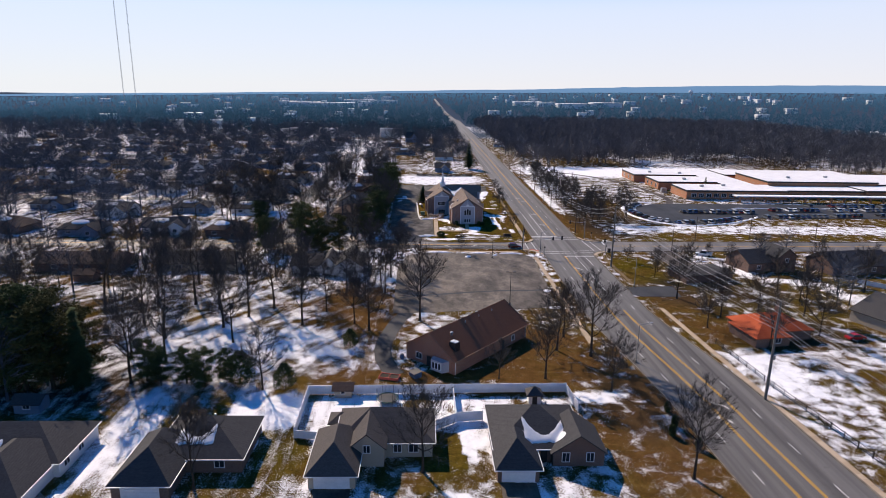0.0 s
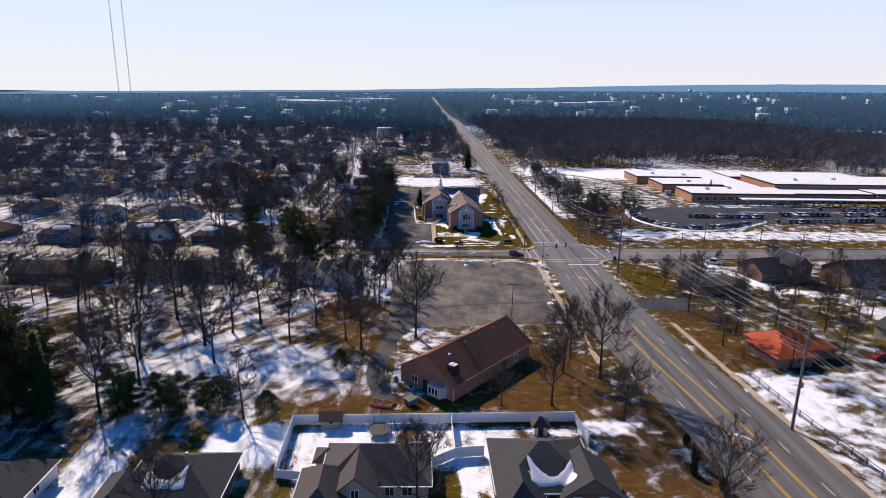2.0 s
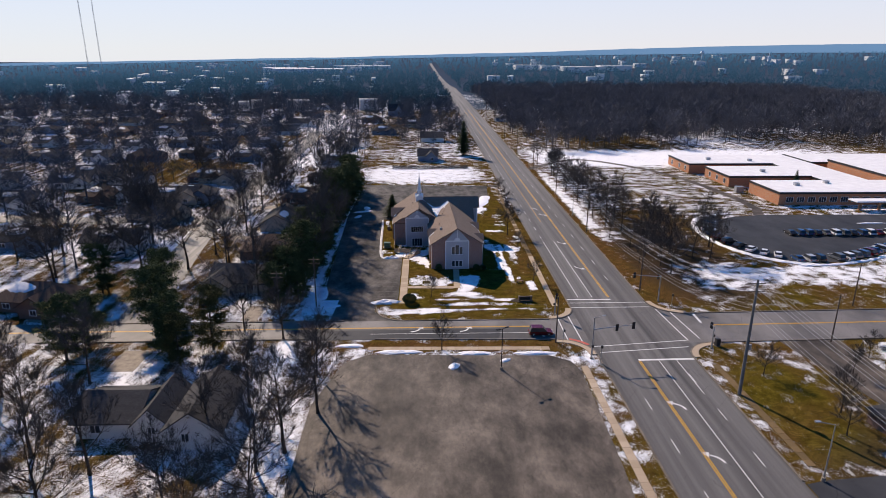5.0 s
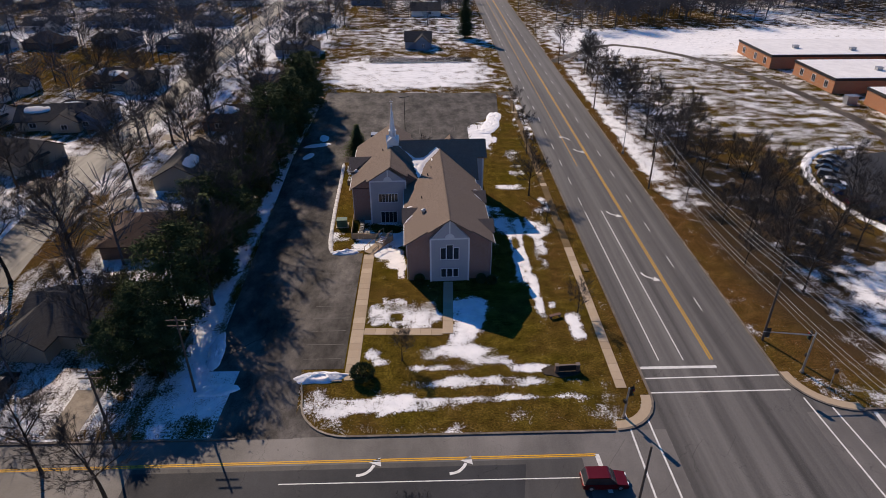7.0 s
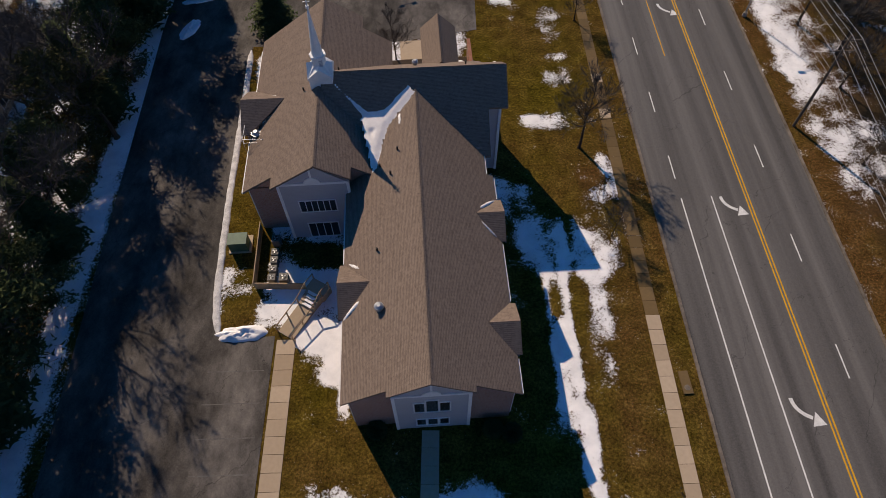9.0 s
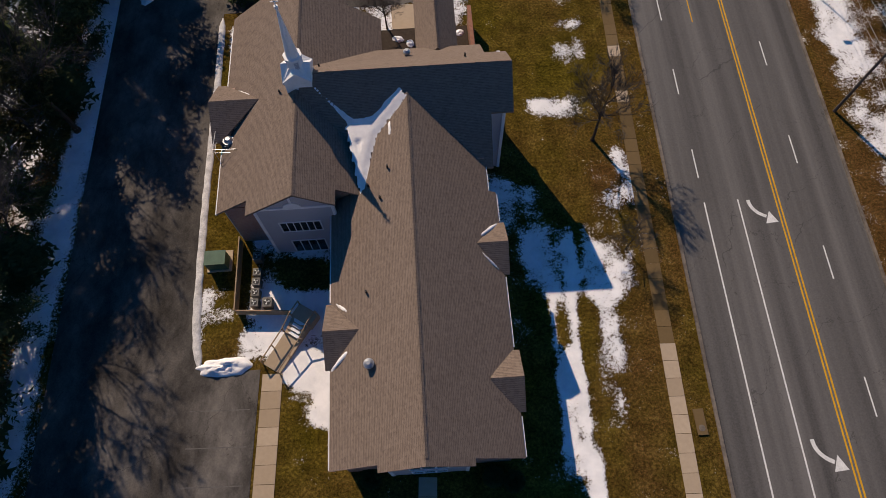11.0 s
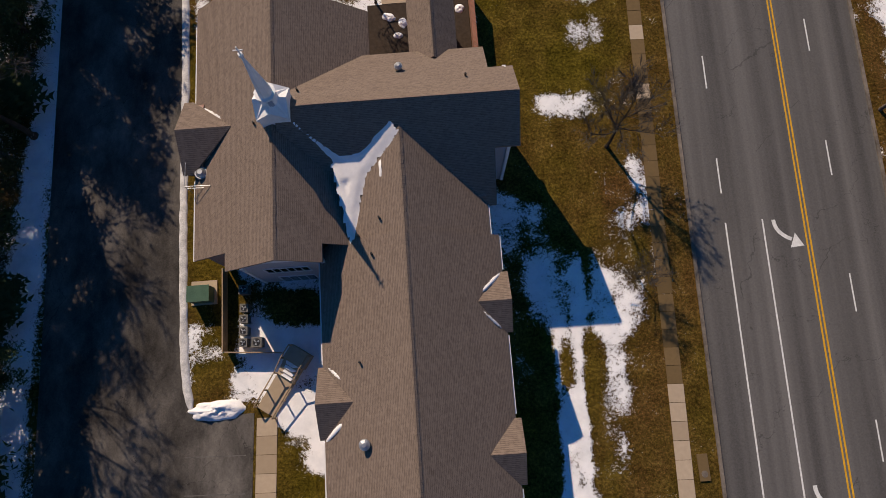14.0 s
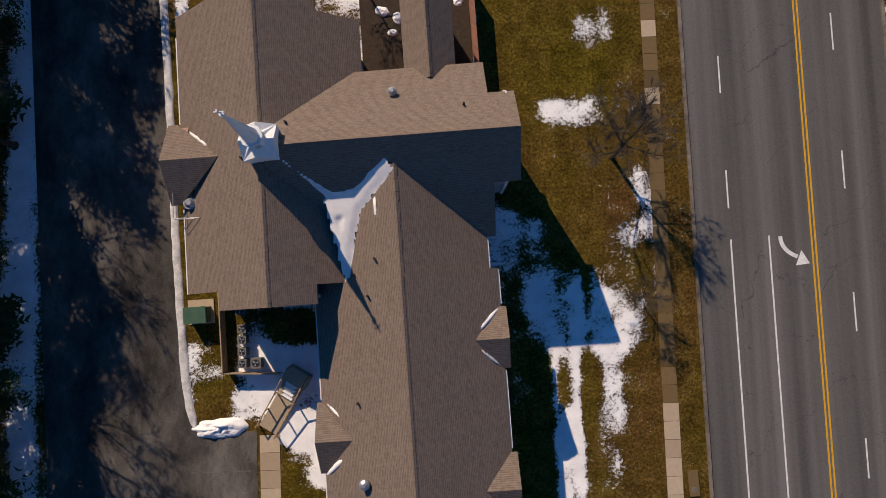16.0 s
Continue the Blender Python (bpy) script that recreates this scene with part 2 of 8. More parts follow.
    s = maths(nd, lk, "MULTIPLY_ADD", maths(nd, lk, "SUBTRACT", v, 0.5), 18.0, 0.5, True)
    white = ramp_of(nd, lk, mid, [(0.3, (0.72, 0.73, 0.75)), (0.6, (0.9, 0.9, 0.91))])
    lk.new(mixed(nd, lk, s, grass, white), b.inputs["Base Color"])
    bumped(nd, lk, b, maths(nd, lk, "ADD", fine, maths(nd, lk, "MULTIPLY", s, 1.2)), 0.6, 0.06)
    return m


GROUND = ground_material()
ROAD = asphalt("worn_asphalt", (0.048, 0.045, 0.043), (0.15, 0.142, 0.135), 0.6)
LOT = asphalt("old_grey_asphalt", (0.042, 0.035, 0.029), (0.142, 0.118, 0.097), gloss=0.2, blot=0.75)
CROSS = asphalt("faded_asphalt", (0.07, 0.065, 0.062), (0.19, 0.176, 0.166))
LANE = asphalt("patched_lane_asphalt", (0.038, 0.035, 0.033), (0.13, 0.12, 0.112), gloss=0.06, blot=0.8)
DARKLOT = asphalt("wet_dark_asphalt", (0.022, 0.024, 0.028), (0.055, 0.057, 0.062))
DARKLOT.node_tree.nodes["Principled BSDF"].inputs["Specular IOR Level"].default_value = 0.15
CONCRETE = plain("concrete", (0.17, 0.14, 0.11), (0.36, 0.31, 0.25), 0.9, 0.9, bump=0.1)
DIRTYKERB = plain("dirty_kerb_concrete", (0.06, 0.05, 0.042), (0.24, 0.2, 0.165), 0.5, 0.9, bump=0.1)
WALKSLAB = varied("tan_concrete_slab", (0.38, 0.29, 0.2), (0.52, 0.41, 0.3), 0.9)
GREYSNOW = plain("grey_packed_snow", (0.3, 0.3, 0.31), (0.8, 0.79, 0.78), 1.4, 0.8, bump=0.4)
SNOW = plain("old_snow", (0.74, 0.75, 0.78), (0.92, 0.92, 0.93), 0.8, 0.7, bump=0.6)
ROOFSNOW = plain("roof_snow", (0.68, 0.67, 0.67), (0.86, 0.85, 0.84), 0.35, 0.7, bump=0.3)
WHITELINE = plain("white_road_paint", (0.5, 0.5, 0.48), (0.78, 0.78, 0.76), 1.6, 0.7)
YELLOWLINE = plain("yellow_road_paint", (0.5, 0.25, 0.015), (0.75, 0.4, 0.025), 1.6, 0.7)
CHURCHROOF = shingles("brown_shingles", (0.148, 0.112, 0.09), (0.268, 0.206, 0.168))
DARKROOF = shingles("charcoal_shingles", (0.045, 0.045, 0.048), (0.09, 0.088, 0.088))
BROWNROOF = shingles("dark_brown_shingles", (0.075, 0.05, 0.04), (0.13, 0.09, 0.075))
TAUPEROOF = shingles("grey_brown_shingles", (0.07, 0.062, 0.058), (0.125, 0.112, 0.104))
REDROOF = shingles("rust_brown_shingles", (0.19, 0.072, 0.04), (0.31, 0.13, 0.075))
ORANGEROOF = plain("orange_metal_roof", (0.3, 0.055, 0.022), (0.46, 0.1, 0.04), 0.5, 0.8)
ORANGEROOF.node_tree.nodes["Principled BSDF"].inputs["Specular IOR Level"].default_value = 0.1
REDBRICK = brickwork("red_brick", (0.27, 0.105, 0.065), (0.36, 0.15, 0.095), (0.3, 0.26, 0.22))
PINKBRICK = brickwork("rose_brick", (0.30, 0.15, 0.11), (0.40, 0.22, 0.17), (0.36, 0.31, 0.28))
SCHOOLBRICK = brickwork("orange_brick", (0.42, 0.15, 0.06), (0.52, 0.21, 0.09), (0.4, 0.3, 0.22))
DARKBRICK = brickwork("brown_brick", (0.13, 0.07, 0.05), (0.2, 0.11, 0.08), (0.2, 0.17, 0.15))
GREYSIDING = siding("grey_lap_siding", (0.42, 0.43, 0.47))
WHITESIDING = siding("white_lap_siding", (0.72, 0.72, 0.7))
TANSIDING = siding("tan_lap_siding", (0.42, 0.36, 0.28))
BLUESIDING = siding("blue_lap_siding", (0.16, 0.22, 0.3))
TRIM = plain("white_trim_paint", (0.66, 0.66, 0.66), (0.8, 0.8, 0.8), 1.2, 0.5)
VINYL = plain("white_vinyl", (0.68, 0.69, 0.7), (0.82, 0.82, 0.83), 0.7, 0.4)
GLASS = plain("dark_window_glass", (0.02, 0.022, 0.026), (0.045, 0.05, 0.058), 0.4, 0.08)
WOOD = plain("weathered_wood", (0.26, 0.18, 0.11), (0.42, 0.31, 0.2), 1.5, 0.85, bump=0.2)
POLEWOOD = plain("utility_pole_wood", (0.07, 0.055, 0.045), (0.13, 0.1, 0.08), 1.5, 0.9, bump=0.3)
POLEGREY = plain("weathered_pole_grey", (0.11, 0.105, 0.098), (0.2, 0.19, 0.175), 1.5, 0.9, bump=0.3)
STEEL = plain("galvanised_steel", (0.3, 0.31, 0.32), (0.48, 0.49, 0.5), 2.0, 0.45, 0.7)
BLACK = plain("black_metal", (0.012, 0.012, 0.013), (0.03, 0.03, 0.032), 2.0, 0.5)
GREEN = plain("green_enamel", (0.035, 0.085, 0.055), (0.06, 0.13, 0.085), 1.5, 0.5)
RUBBER = plain("rubber", (0.012, 0.012, 0.012), (0.025, 0.025, 0.025), 3, 0.9)
WIRE = plain("cable_aluminium", (0.34, 0.34, 0.34), (0.48, 0.48, 0.48), 1, 0.45, 0.2)
BARK = plain("bark", (0.035, 0.028, 0.022), (0.08, 0.064, 0.05), 2.0, 0.95, bump=0.5)
TWIG = plain("bare_twigs", (0.05, 0.046, 0.044), (0.098, 0.091, 0.087), 0.3, 0.95)
# twigs of the farther trees, tinted bluer as painted aerial haze
HAZEWOODTWIG = plain("haze_tinted_wood_twigs", (0.068, 0.07, 0.08), (0.14, 0.142, 0.156), 0.05, 0.95)
HAZETWIG = plain("haze_tinted_twigs", (0.05, 0.058, 0.072), (0.096, 0.11, 0.133), 0.05, 0.95)
NEEDLES = plain("conifer_needles", (0.031, 0.044, 0.019), (0.082, 0.102, 0.041), 0.5, 0.9)
RUSSET = plain("olive_needles", (0.042, 0.042, 0.017), (0.088, 0.082, 0.03), 0.5, 0.9)
for dull in (BARK, TWIG, HAZEWOODTWIG, HAZETWIG, NEEDLES, RUSSET):
    dull.node_tree.nodes["Principled BSDF"].inputs["Specular IOR Level"].default_value = 0.05
CLAY = plain("terracotta_red_paint", (0.4, 0.08, 0.06), (0.5, 0.12, 0.09), 1, 0.8)

# ---------- mesh helpers ----------
class Shape:
    """Collects faces for one mesh."""

    def __init__(self):
        self.v, self.f = [], []

    def face(self, *pts):
        n = len(self.v)
        self.v += [tuple(p) for p in pts]
        self.f.append(tuple(range(n, n + len(pts))))
        return self

    def box(self, x0, x1, y0, y1, z0, z1):
        n = len(self.v)
        self.v += [(x, y, z) for z in (z0, z1) for x, y in ((x0, y0), (x1, y0), (x1, y1), (x0, y1))]
        self.f += [tuple(n + i for i in q) for q in ((0, 3, 2, 1), (4, 5, 6, 7), (0, 1, 5, 4), (1, 2, 6, 5), (2, 3, 7, 6), (3, 0, 4, 7))]
        return self

    def prism(self, pts, z0, z1):
        """An upright prism over a counter-clockwise outline."""
        n, k = len(self.v), len(pts)
        self.v += [(x, y, z0) for x, y in pts] + [(x, y, z1) for x, y in pts]
        self.f.append(tuple(n + k + i for i in range(k)))
        self.f.append(tuple(n + i for i in reversed(range(k))))
        self.f += [(n + i, n + (i + 1) % k, n + k + (i + 1) % k, n + k + i) for i in range(k)]
        return self

    def slab(self, pts, thick):
        """A plate below a planar polygon of 3D points, counter-clockwise from above."""
        n, k = len(self.v), len(pts)
        self.v += [tuple(p) for p in pts] + [(p[0], p[1], p[2] - thick) for p in pts]
        self.f.append(tuple(range(n, n + k)))
        self.f.append(tuple(n + k + i for i in reversed(range(k))))
        self.f += [(n + (i + 1) % k, n + i, n + k + i, n + k + (i + 1) % k) for i in range(k)]
        return self

    def tube(self, p0, p1, r0, r1=None, n=6, cap=True):
        r1 = r0 if r1 is None else r1
        a, b = Vector(p0), Vector(p1)
        d = (b - a).normalized()
        u = d.orthogonal().normalized()
        w = d.cross(u)
        k = len(self.v)
        for c, r in ((a, r0), (b, r1)):
            self.v += [tuple(c + r * (math.cos(i * math.tau / n) * u + math.sin(i * math.tau / n) * w)) for i in range(n)]
        self.f += [(k + i, k + (i + 1) % n, k + n + (i + 1) % n, k + n + i) for i in range(n)]
        if cap:
            self.f += [tuple(k + i for i in reversed(range(n))), tuple(k + n + i for i in range(n))]
        return self

    def mesh(self, name):
        me = bpy.data.meshes.new(name)
        me.from_pydata(self.v, [], self.f)
        me.update()
        return me


def part(name, shape, material, parent=None, label="", smooth=False):
    me = shape.mesh(name)
    me.materials.append(material)
    if smooth:
        me.shade_smooth()
    ob = new(name, me)
    ob.parent = parent
    if label:
        tagged(ob, label)
    return ob


def thing(name, label, category, group="", kind="", m=None):
    ob = new(name)
    if m is not None:
        ob.matrix_basis = m
    return tagged(ob, label, category, group, kind)


def solid(name, shape, material, label, category, group="", kind="", smooth=False):
    return tagged(part(name, shape, material, smooth=smooth), label, category, group, kind)


def fill(name, verts, faces, material, smooth=False):
    """A large triangle mesh from arrays."""
    me = bpy.data.meshes.new(name)
    me.vertices.add(len(verts))
    me.vertices.foreach_set("co", np.asarray(verts, np.float32).ravel())
    me.loops.add(faces.size)
    me.loops.foreach_set("vertex_index", np.asarray(faces, np.int32).ravel())
    me.polygons.add(len(faces))
    me.polygons.foreach_set("loop_start", np.arange(0, faces.size, faces.shape[1], dtype=np.int32))
    me.materials.append(material)
    me.update()
    me.validate()
    if smooth:
        me.shade_smooth()
    return new(name, me)

# ---------- ground ----------
def smooth01(t):
    t = np.clip(t, 0, 1)
    return t * t * (3 - 2 * t)


def lay(x, y):
    """Height of the far land, which falls away to the west and rises to the east."""
    d = np.hypot(x, y)
    return 0.0185 * np.clip(x, -2600, 2600) * smooth01((d - 600) / 1000) * smooth01((y + 400) / 600)


# (x, y, half width, half depth, snow, brown); later rows lie over earlier ones
COVER = [
    (-80, -125, 45, 50, 0.5, 0.55), (-62, -130, 12, 22, 0.30, 0.95), (-85, -150, 22, 9, 0.66, 0.6), (-40, -170, 30, 6, 0.22, 0.95),
    (-50, -184, 18, 10, 0.72, 0.4), (-73, -181, 6, 7, 0.85, 0.4), (-94, -188, 5, 16, 0.6, 0.4), (-69, -196, 5, 10, 0.35, 0.25),
    (-25, -155, 18, 14, 0.12, 0.95), (-5, -180, 12, 26, 0.27, 0.95), (-28, -207, 14, 5, 0.5, 0.4), (-41.5, -194, 4, 6, 0.12, 0.3), (-37.4, -192, 1.1, 7, 0.85, 0.3), (-58, -206, 12, 4, 0.45, 0.4), (-46, -180, 2.5, 5, 0.3, 0.3), (-12, -175, 5, 2, 0.8, 0.5),
    (50, -175, 30, 25, 0.5, 0.5), (28, -165, 6, 12, 0.75, 0.4), (35, -140, 16, 14, 0.2, 0.8), (52, -168, 7, 4, 0.2, 0.7), (46, -184, 8, 5, 0.22, 0.7), (66, -180, 6, 8, 0.25, 0.7), (70, -110, 40, 30, 0.3, 0.3),
    (56, -80, 2.2, 6, 0.95, 0.4), (58.5, -92, 2.2, 6, 0.95, 0.4), (64, -101, 5, 2.0, 0.95, 0.4), (72, -103.5, 5, 2, 0.95, 0.4), (76.5, -111, 2.2, 6, 0.95, 0.4), (78, -120, 2.2, 6, 0.95, 0.4), (24, -90, 7, 15, 0.12, 0.15), (24, -120, 6, 10, 0.15, 0.8), (52, -78, 8, 8, 0.5, 0.4),
    (52, 75, 36, 60, 0.45, 0.3), (100, 150, 90, 25, 0.85, 0.2), (38, 10, 16, 30, 0.2, 0.6), (30, -32, 12, 14, 0.36, 0.7),
    (110, -30, 75, 7, 0.6, 0.4), (110, -44, 80, 5, 0.25, 0.4), (21, 60, 3.5, 110, 0.45, 0.9), (16, 60, 1.8, 110, 0.1, 0.95),
    (-64, -5, 4, 60, 0.26, 0.6), (-36, 106, 26, 21, 0.72, 0.35), (-30, 160, 30, 22, 0.5, 0.5), (-11, 40, 4, 40, 0.14, 0.4),
    (-58, -70, 10, 4, 0.55, 0.6), (-28, -66.9, 24, 1.9, 0.06, 0.95), (-30, -70.0, 18, 0.8, 0.5, 0.8), (-72, -50, 13, 5, 0.5, 0.6), (-76, -10, 12, 45, 0.54, 0.6), (-61.4, -5, 1.3, 60, 0.82, 0.4), (-61, 25, 2.6, 3, 0.85, 0.5), (-100, -50, 20, 6, 0.45, 0.6),
    (22, -24, 6, 24, 0.08, 0.85), (18.7, 58, 1.5, 50, 0.8, 0.5), (42, -30, 7, 10, 0.6, 0.4), (-57, -47, 6, 5, 0.72, 0.5),
    # the lawns round the church
    (-25, -32, 20, 24, 0.0, 0.25), (-9, 0, 6, 42, 0.02, 0.3), (-46, 5, 3, 26, 0.0, 0.3), (-15, 22, 6, 22, 0.0, 0.25), (-4.6, -10, 2.6, 44, 0.08, 0.6), (-8.5, -20, 2.2, 9, 0.05, 0.75),
    (-33.4, -32.2, 5.2, 3.8, 0.64, 0.2), (-24.0, -32.5, 2.7, 4.6, 0.85, 0.3), (-25.6, -37.2, 1.6, 2.2, 0.85, 0.3), (-26.5, -41, 4.4, 1.6, 0.68, 0.3), (-22.5, -42.8, 3.5, 1.0, 0.6, 0.3), (-37.4, -41, 1.3, 1.6, 0.66, 0.3), (-36.4, -43, 1.2, 0.8, 0.6, 0.3),
    (-28, -49.8, 17, 0.6, 0.7, 0.3), (-37, -51.2, 8, 1.0, 0.82, 0.3), (-22.5, -46.9, 9.5, 1.0, 0.62, 0.3), (-17, -44.6, 3.2, 0.8, 0.6, 0.3), (-29, -44.2, 5, 0.7, 0.5, 0.3),
    (-12.9, 11.8, 2.8, 1.6, 0.64, 0.2), (-10.7, 19.3, 1.9, 1.9, 0.46, 0.2), (-10.4, 23.2, 1.4, 1.0, 0.46, 0.3), (-16.6, 42, 2.7, 9.0, 0.95, 0.2), (-10.5, 30, 1.6, 3.5, 0.5, 0.2), (-8.4, 12.5, 1.2, 2.5, 0.34, 0.5),
    (-19.6, 0.9, 1.3, 2.6, 0.72, 0.2), (-17.4, 1.4, 1.5, 1.0, 0.52, 0.2), (-16.1, -5.3, 1.7, 3.7, 0.68, 0.2), (-14.6, -4.4, 0.75, 2.6, 0.5, 0.2), (-13.45, -5.6, 0.5, 3.6, 0.8, 0.2), (-10.4, -5.6, 2.2, 3.4, 0.82, 0.4), (-8.9, -6.6, 1.3, 2.4, 0.55, 0.7), (-9.8, -1.6, 1.6, 2.2, 0.3, 0.6),
    (-15.0, -16.2, 1.0, 7.6, 0.92, 0.2), (-14.75, -11.6, 0.36, 2.4, 0.1, 0.3), (-13.75, -15.6, 0.42, 7.5, 1.0, 0.2), (-13.7, -27.6, 0.75, 5.6, 0.92, 0.3), (-10.9, -12.4, 1.2, 4.8, 0.66, 0.5), (-10.9, -17.4, 0.6, 2.2, 0.55, 0.6), (-9.2, -35.6, 1.1, 3.4, 0.8, 0.8), (-11.6, -30.5, 0.6, 1.0, 0.7, 0.6),
    (-7.3, 3.2, 0.9, 3.0, 0.6, 0.8), (-6.0, -3.2, 0.7, 3.4, 0.52, 0.8), (-9.0, 2.4, 1.4, 2.6, 0.36, 0.7), (-34.9, -33.0, 1.0, 0.8, 0.2, 0.2),
    (-36.7, -14.6, 2.3, 2.5, 0.98, 0.2), (-35.2, -17.6, 1.5, 2.2, 0.96, 0.2), (-34.3, -20.8, 0.7, 2.2, 0.9, 0.2), (-41.5, -12.4, 3.2, 1.3, 0.85, 0.3), (-45.4, -9.6, 1.6, 0.9, 0.62, 0.2), (-45.2, -12.0, 1.5, 1.1, 0.05, 0.3), (-45.6, -6.6, 1.3, 2.2, 0.3, 0.2), (-37.5, -8, 4.4, 4, 0.95, 0.2), (-37.6, -5.9, 3.2, 1.5, 0.0, 0.4), (-43.2, -6, 0.42, 4.2, 0.0, 0.4),
    (-47.3, 12, 0.9, 24, 0.02, 0.3), (-47.0, 22, 0.6, 3, 0.5, 0.3), (-46.6, -8.4, 0.7, 1.6, 0.62, 0.3), (-46.9, -11.0, 0.4, 1.6, 0.5, 0.3),
]


def steps(stops):
    """Grid lines with the given spacing in each stretch."""
    out = []
    for a, b, d in stops:
        out += list(np.linspace(a, b, max(1, round((b - a) / d)), endpoint=False))
    return np.array(out + [stops[-1][1]])


gx = steps([(-5000, -700, 430), (-700, -130, 14), (-130, -66, 2.5), (-66, 0, 0.6), (0, 60, 2.0), (60, 220, 4), (220, 700, 20), (700, 5000, 430)])
gy = steps([(-2200, -300, 190), (-300, -205, 6), (-205, -60, 2.2), (-60, 36, 0.6), (36, 140, 2.5), (140, 700, 14), (700, 5000, 330)])
GX, GY = np.meshgrid(gx, gy)
wobx = np.array([noise.noise((x * 0.35, y * 0.35, 3.1)) + 0.6 * noise.noise((x * 1.1, y * 1.1, 8.1)) for x, y in zip(GX.ravel(), GY.ravel())]).reshape(GX.shape)
woby = np.array([noise.noise((x * 0.35, y * 0.35, 13.7)) + 0.6 * noise.noise((x * 1.1, y * 1.1, 18.7)) for x, y in zip(GX.ravel(), GY.ravel())]).reshape(GX.shape)
drift = np.array([noise.noise((x * 0.021, y * 0.021, 5.5)) + 0.5 * noise.noise((x * 0.06, y * 0.06, 9.5)) for x, y in zip(GX.ravel(), GY.ravel())]).reshape(GX.shape)
snow, brown = 0.38 + 0.2 * drift, np.full(GX.shape, 0.5)
snow = np.where((GX < -66) & (GY > -52) & (GY < 640), 0.45 + 0.35 * drift + 0.05 * smooth01((GY - 40) / 120), snow)
snow = np.where(GY > 640, -0.3 + 0.2 * drift, snow)
for x, y, rx, ry, s, b in COVER:
    k = min(1.6, min(rx, ry) * 0.5) if min(rx, ry) < 12 else 3.0
    d = ((np.abs(GX + wobx * k - x) / rx) ** 3.2 + (np.abs(GY + woby * k - y) / ry) ** 3.2) ** (1 / 3.2)
    edge = min(0.5, 0.9 / min(rx, ry)) if min(rx, ry) < 8 else 0.25
    w = smooth01((1 + edge - d) / (2 * edge))
    snow, brown = snow + (s - snow) * w, brown + (b - brown) * w
ny, nx = GX.shape
verts = np.stack([GX, GY, lay(GX, GY)], -1).reshape(-1, 3)
ids = np.arange(nx * ny).reshape(ny, nx)
faces = np.stack([ids[:-1, :-1], ids[:-1, 1:], ids[1:, 1:], ids[1:, :-1]], -1).reshape(-1, 4)
ground = tagged(fill("ground", verts, faces, GROUND), "dormant lawn and leaf litter with patches of old snow", "ground", kind="structure")
streak = np.where(GX < -50, 0.55, 0.12)
streak = np.where((GX > 22) & (GX < 90) & (GY > 30) & (GY < 145), 0.5, streak)
streak = np.where((GX > -64) & (GX < -8) & (GY > 84) & (GY < 150), 0.4, streak)
streak = np.where((GX < -60) & (GY > -168) & (GY < -98), 0.55, streak)
band = np.where((GX > 22) & (GX < 90) & (GY > 30) & (GY < 145) | (GX > -64) & (GX < -8) & (GY > 84), 1.0, 0.0)
band = np.where((GX < -60) & (GY > -168) & (GY < -98), 2.0, band)
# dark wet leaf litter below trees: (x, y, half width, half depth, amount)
# 2.0 past 430 m marks the ground that gets the painted haze blue
litter_haze = np.where((GY > 430) | (np.abs(GX) > 430), 2.0, 0.0)
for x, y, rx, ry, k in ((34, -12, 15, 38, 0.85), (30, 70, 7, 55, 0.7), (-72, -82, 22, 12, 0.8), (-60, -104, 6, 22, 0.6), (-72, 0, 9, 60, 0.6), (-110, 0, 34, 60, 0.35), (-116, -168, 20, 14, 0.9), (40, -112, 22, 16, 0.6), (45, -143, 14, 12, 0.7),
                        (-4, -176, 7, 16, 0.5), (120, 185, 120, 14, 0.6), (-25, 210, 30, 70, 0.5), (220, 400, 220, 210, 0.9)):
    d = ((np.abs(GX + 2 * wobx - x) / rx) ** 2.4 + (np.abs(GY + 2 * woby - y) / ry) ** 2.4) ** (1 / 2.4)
    litter_haze = np.maximum(litter_haze, k * smooth01((1.15 - d) / 0.4))
for key, vals in (("snow", snow), ("brown", brown), ("streak", streak), ("band", band), ("litter_haze", litter_haze)):
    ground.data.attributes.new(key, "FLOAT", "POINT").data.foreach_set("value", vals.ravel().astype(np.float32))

# ---------- roads ----------
def bend(y):
    """How far the main road swings to the east as it runs south, and to the west far north."""
    s = 4.6 * float(smooth01((-125 - y) / 62)) + max(0.0, -187 - y) * 0.05
    return s - max(0.0, y - 420) * 0.003


def ribbon(shape, pts, wide, z0, z1=None):
    """A band along a line of points; with z1 a bar with sides."""
    p = [Vector((x, y)) for x, y in pts]
    left, right = [], []
    for i, q in enumerate(p):
        d = (p[min(i + 1, len(p) - 1)] - p[max(i - 1, 0)]).normalized()
        n = Vector((-d.y, d.x)) * wide / 2
        left.append(q + n), right.append(q - n)
    top = z0 if z1 is None else z1
    for i in range(len(p) - 1):
        a, b, c, d = right[i], right[i + 1], left[i + 1], left[i]
        shape.face((*a, top), (*b, top), (*c, top), (*d, top))
        if z1 is not None:
            shape.face((*a, z0), (*b, z0), (*b, top), (*a, top))
            shape.face((*c, z0), (*d, z0), (*d, top), (*c, top))
    if z1 is not None:
        shape.face((*left[0], z0), (*right[0], z0), (*right[0], top), (*left[0], top))
        shape.face((*right[-1], z0), (*left[-1], z0), (*left[-1], top), (*right[-1], top))
    return shape


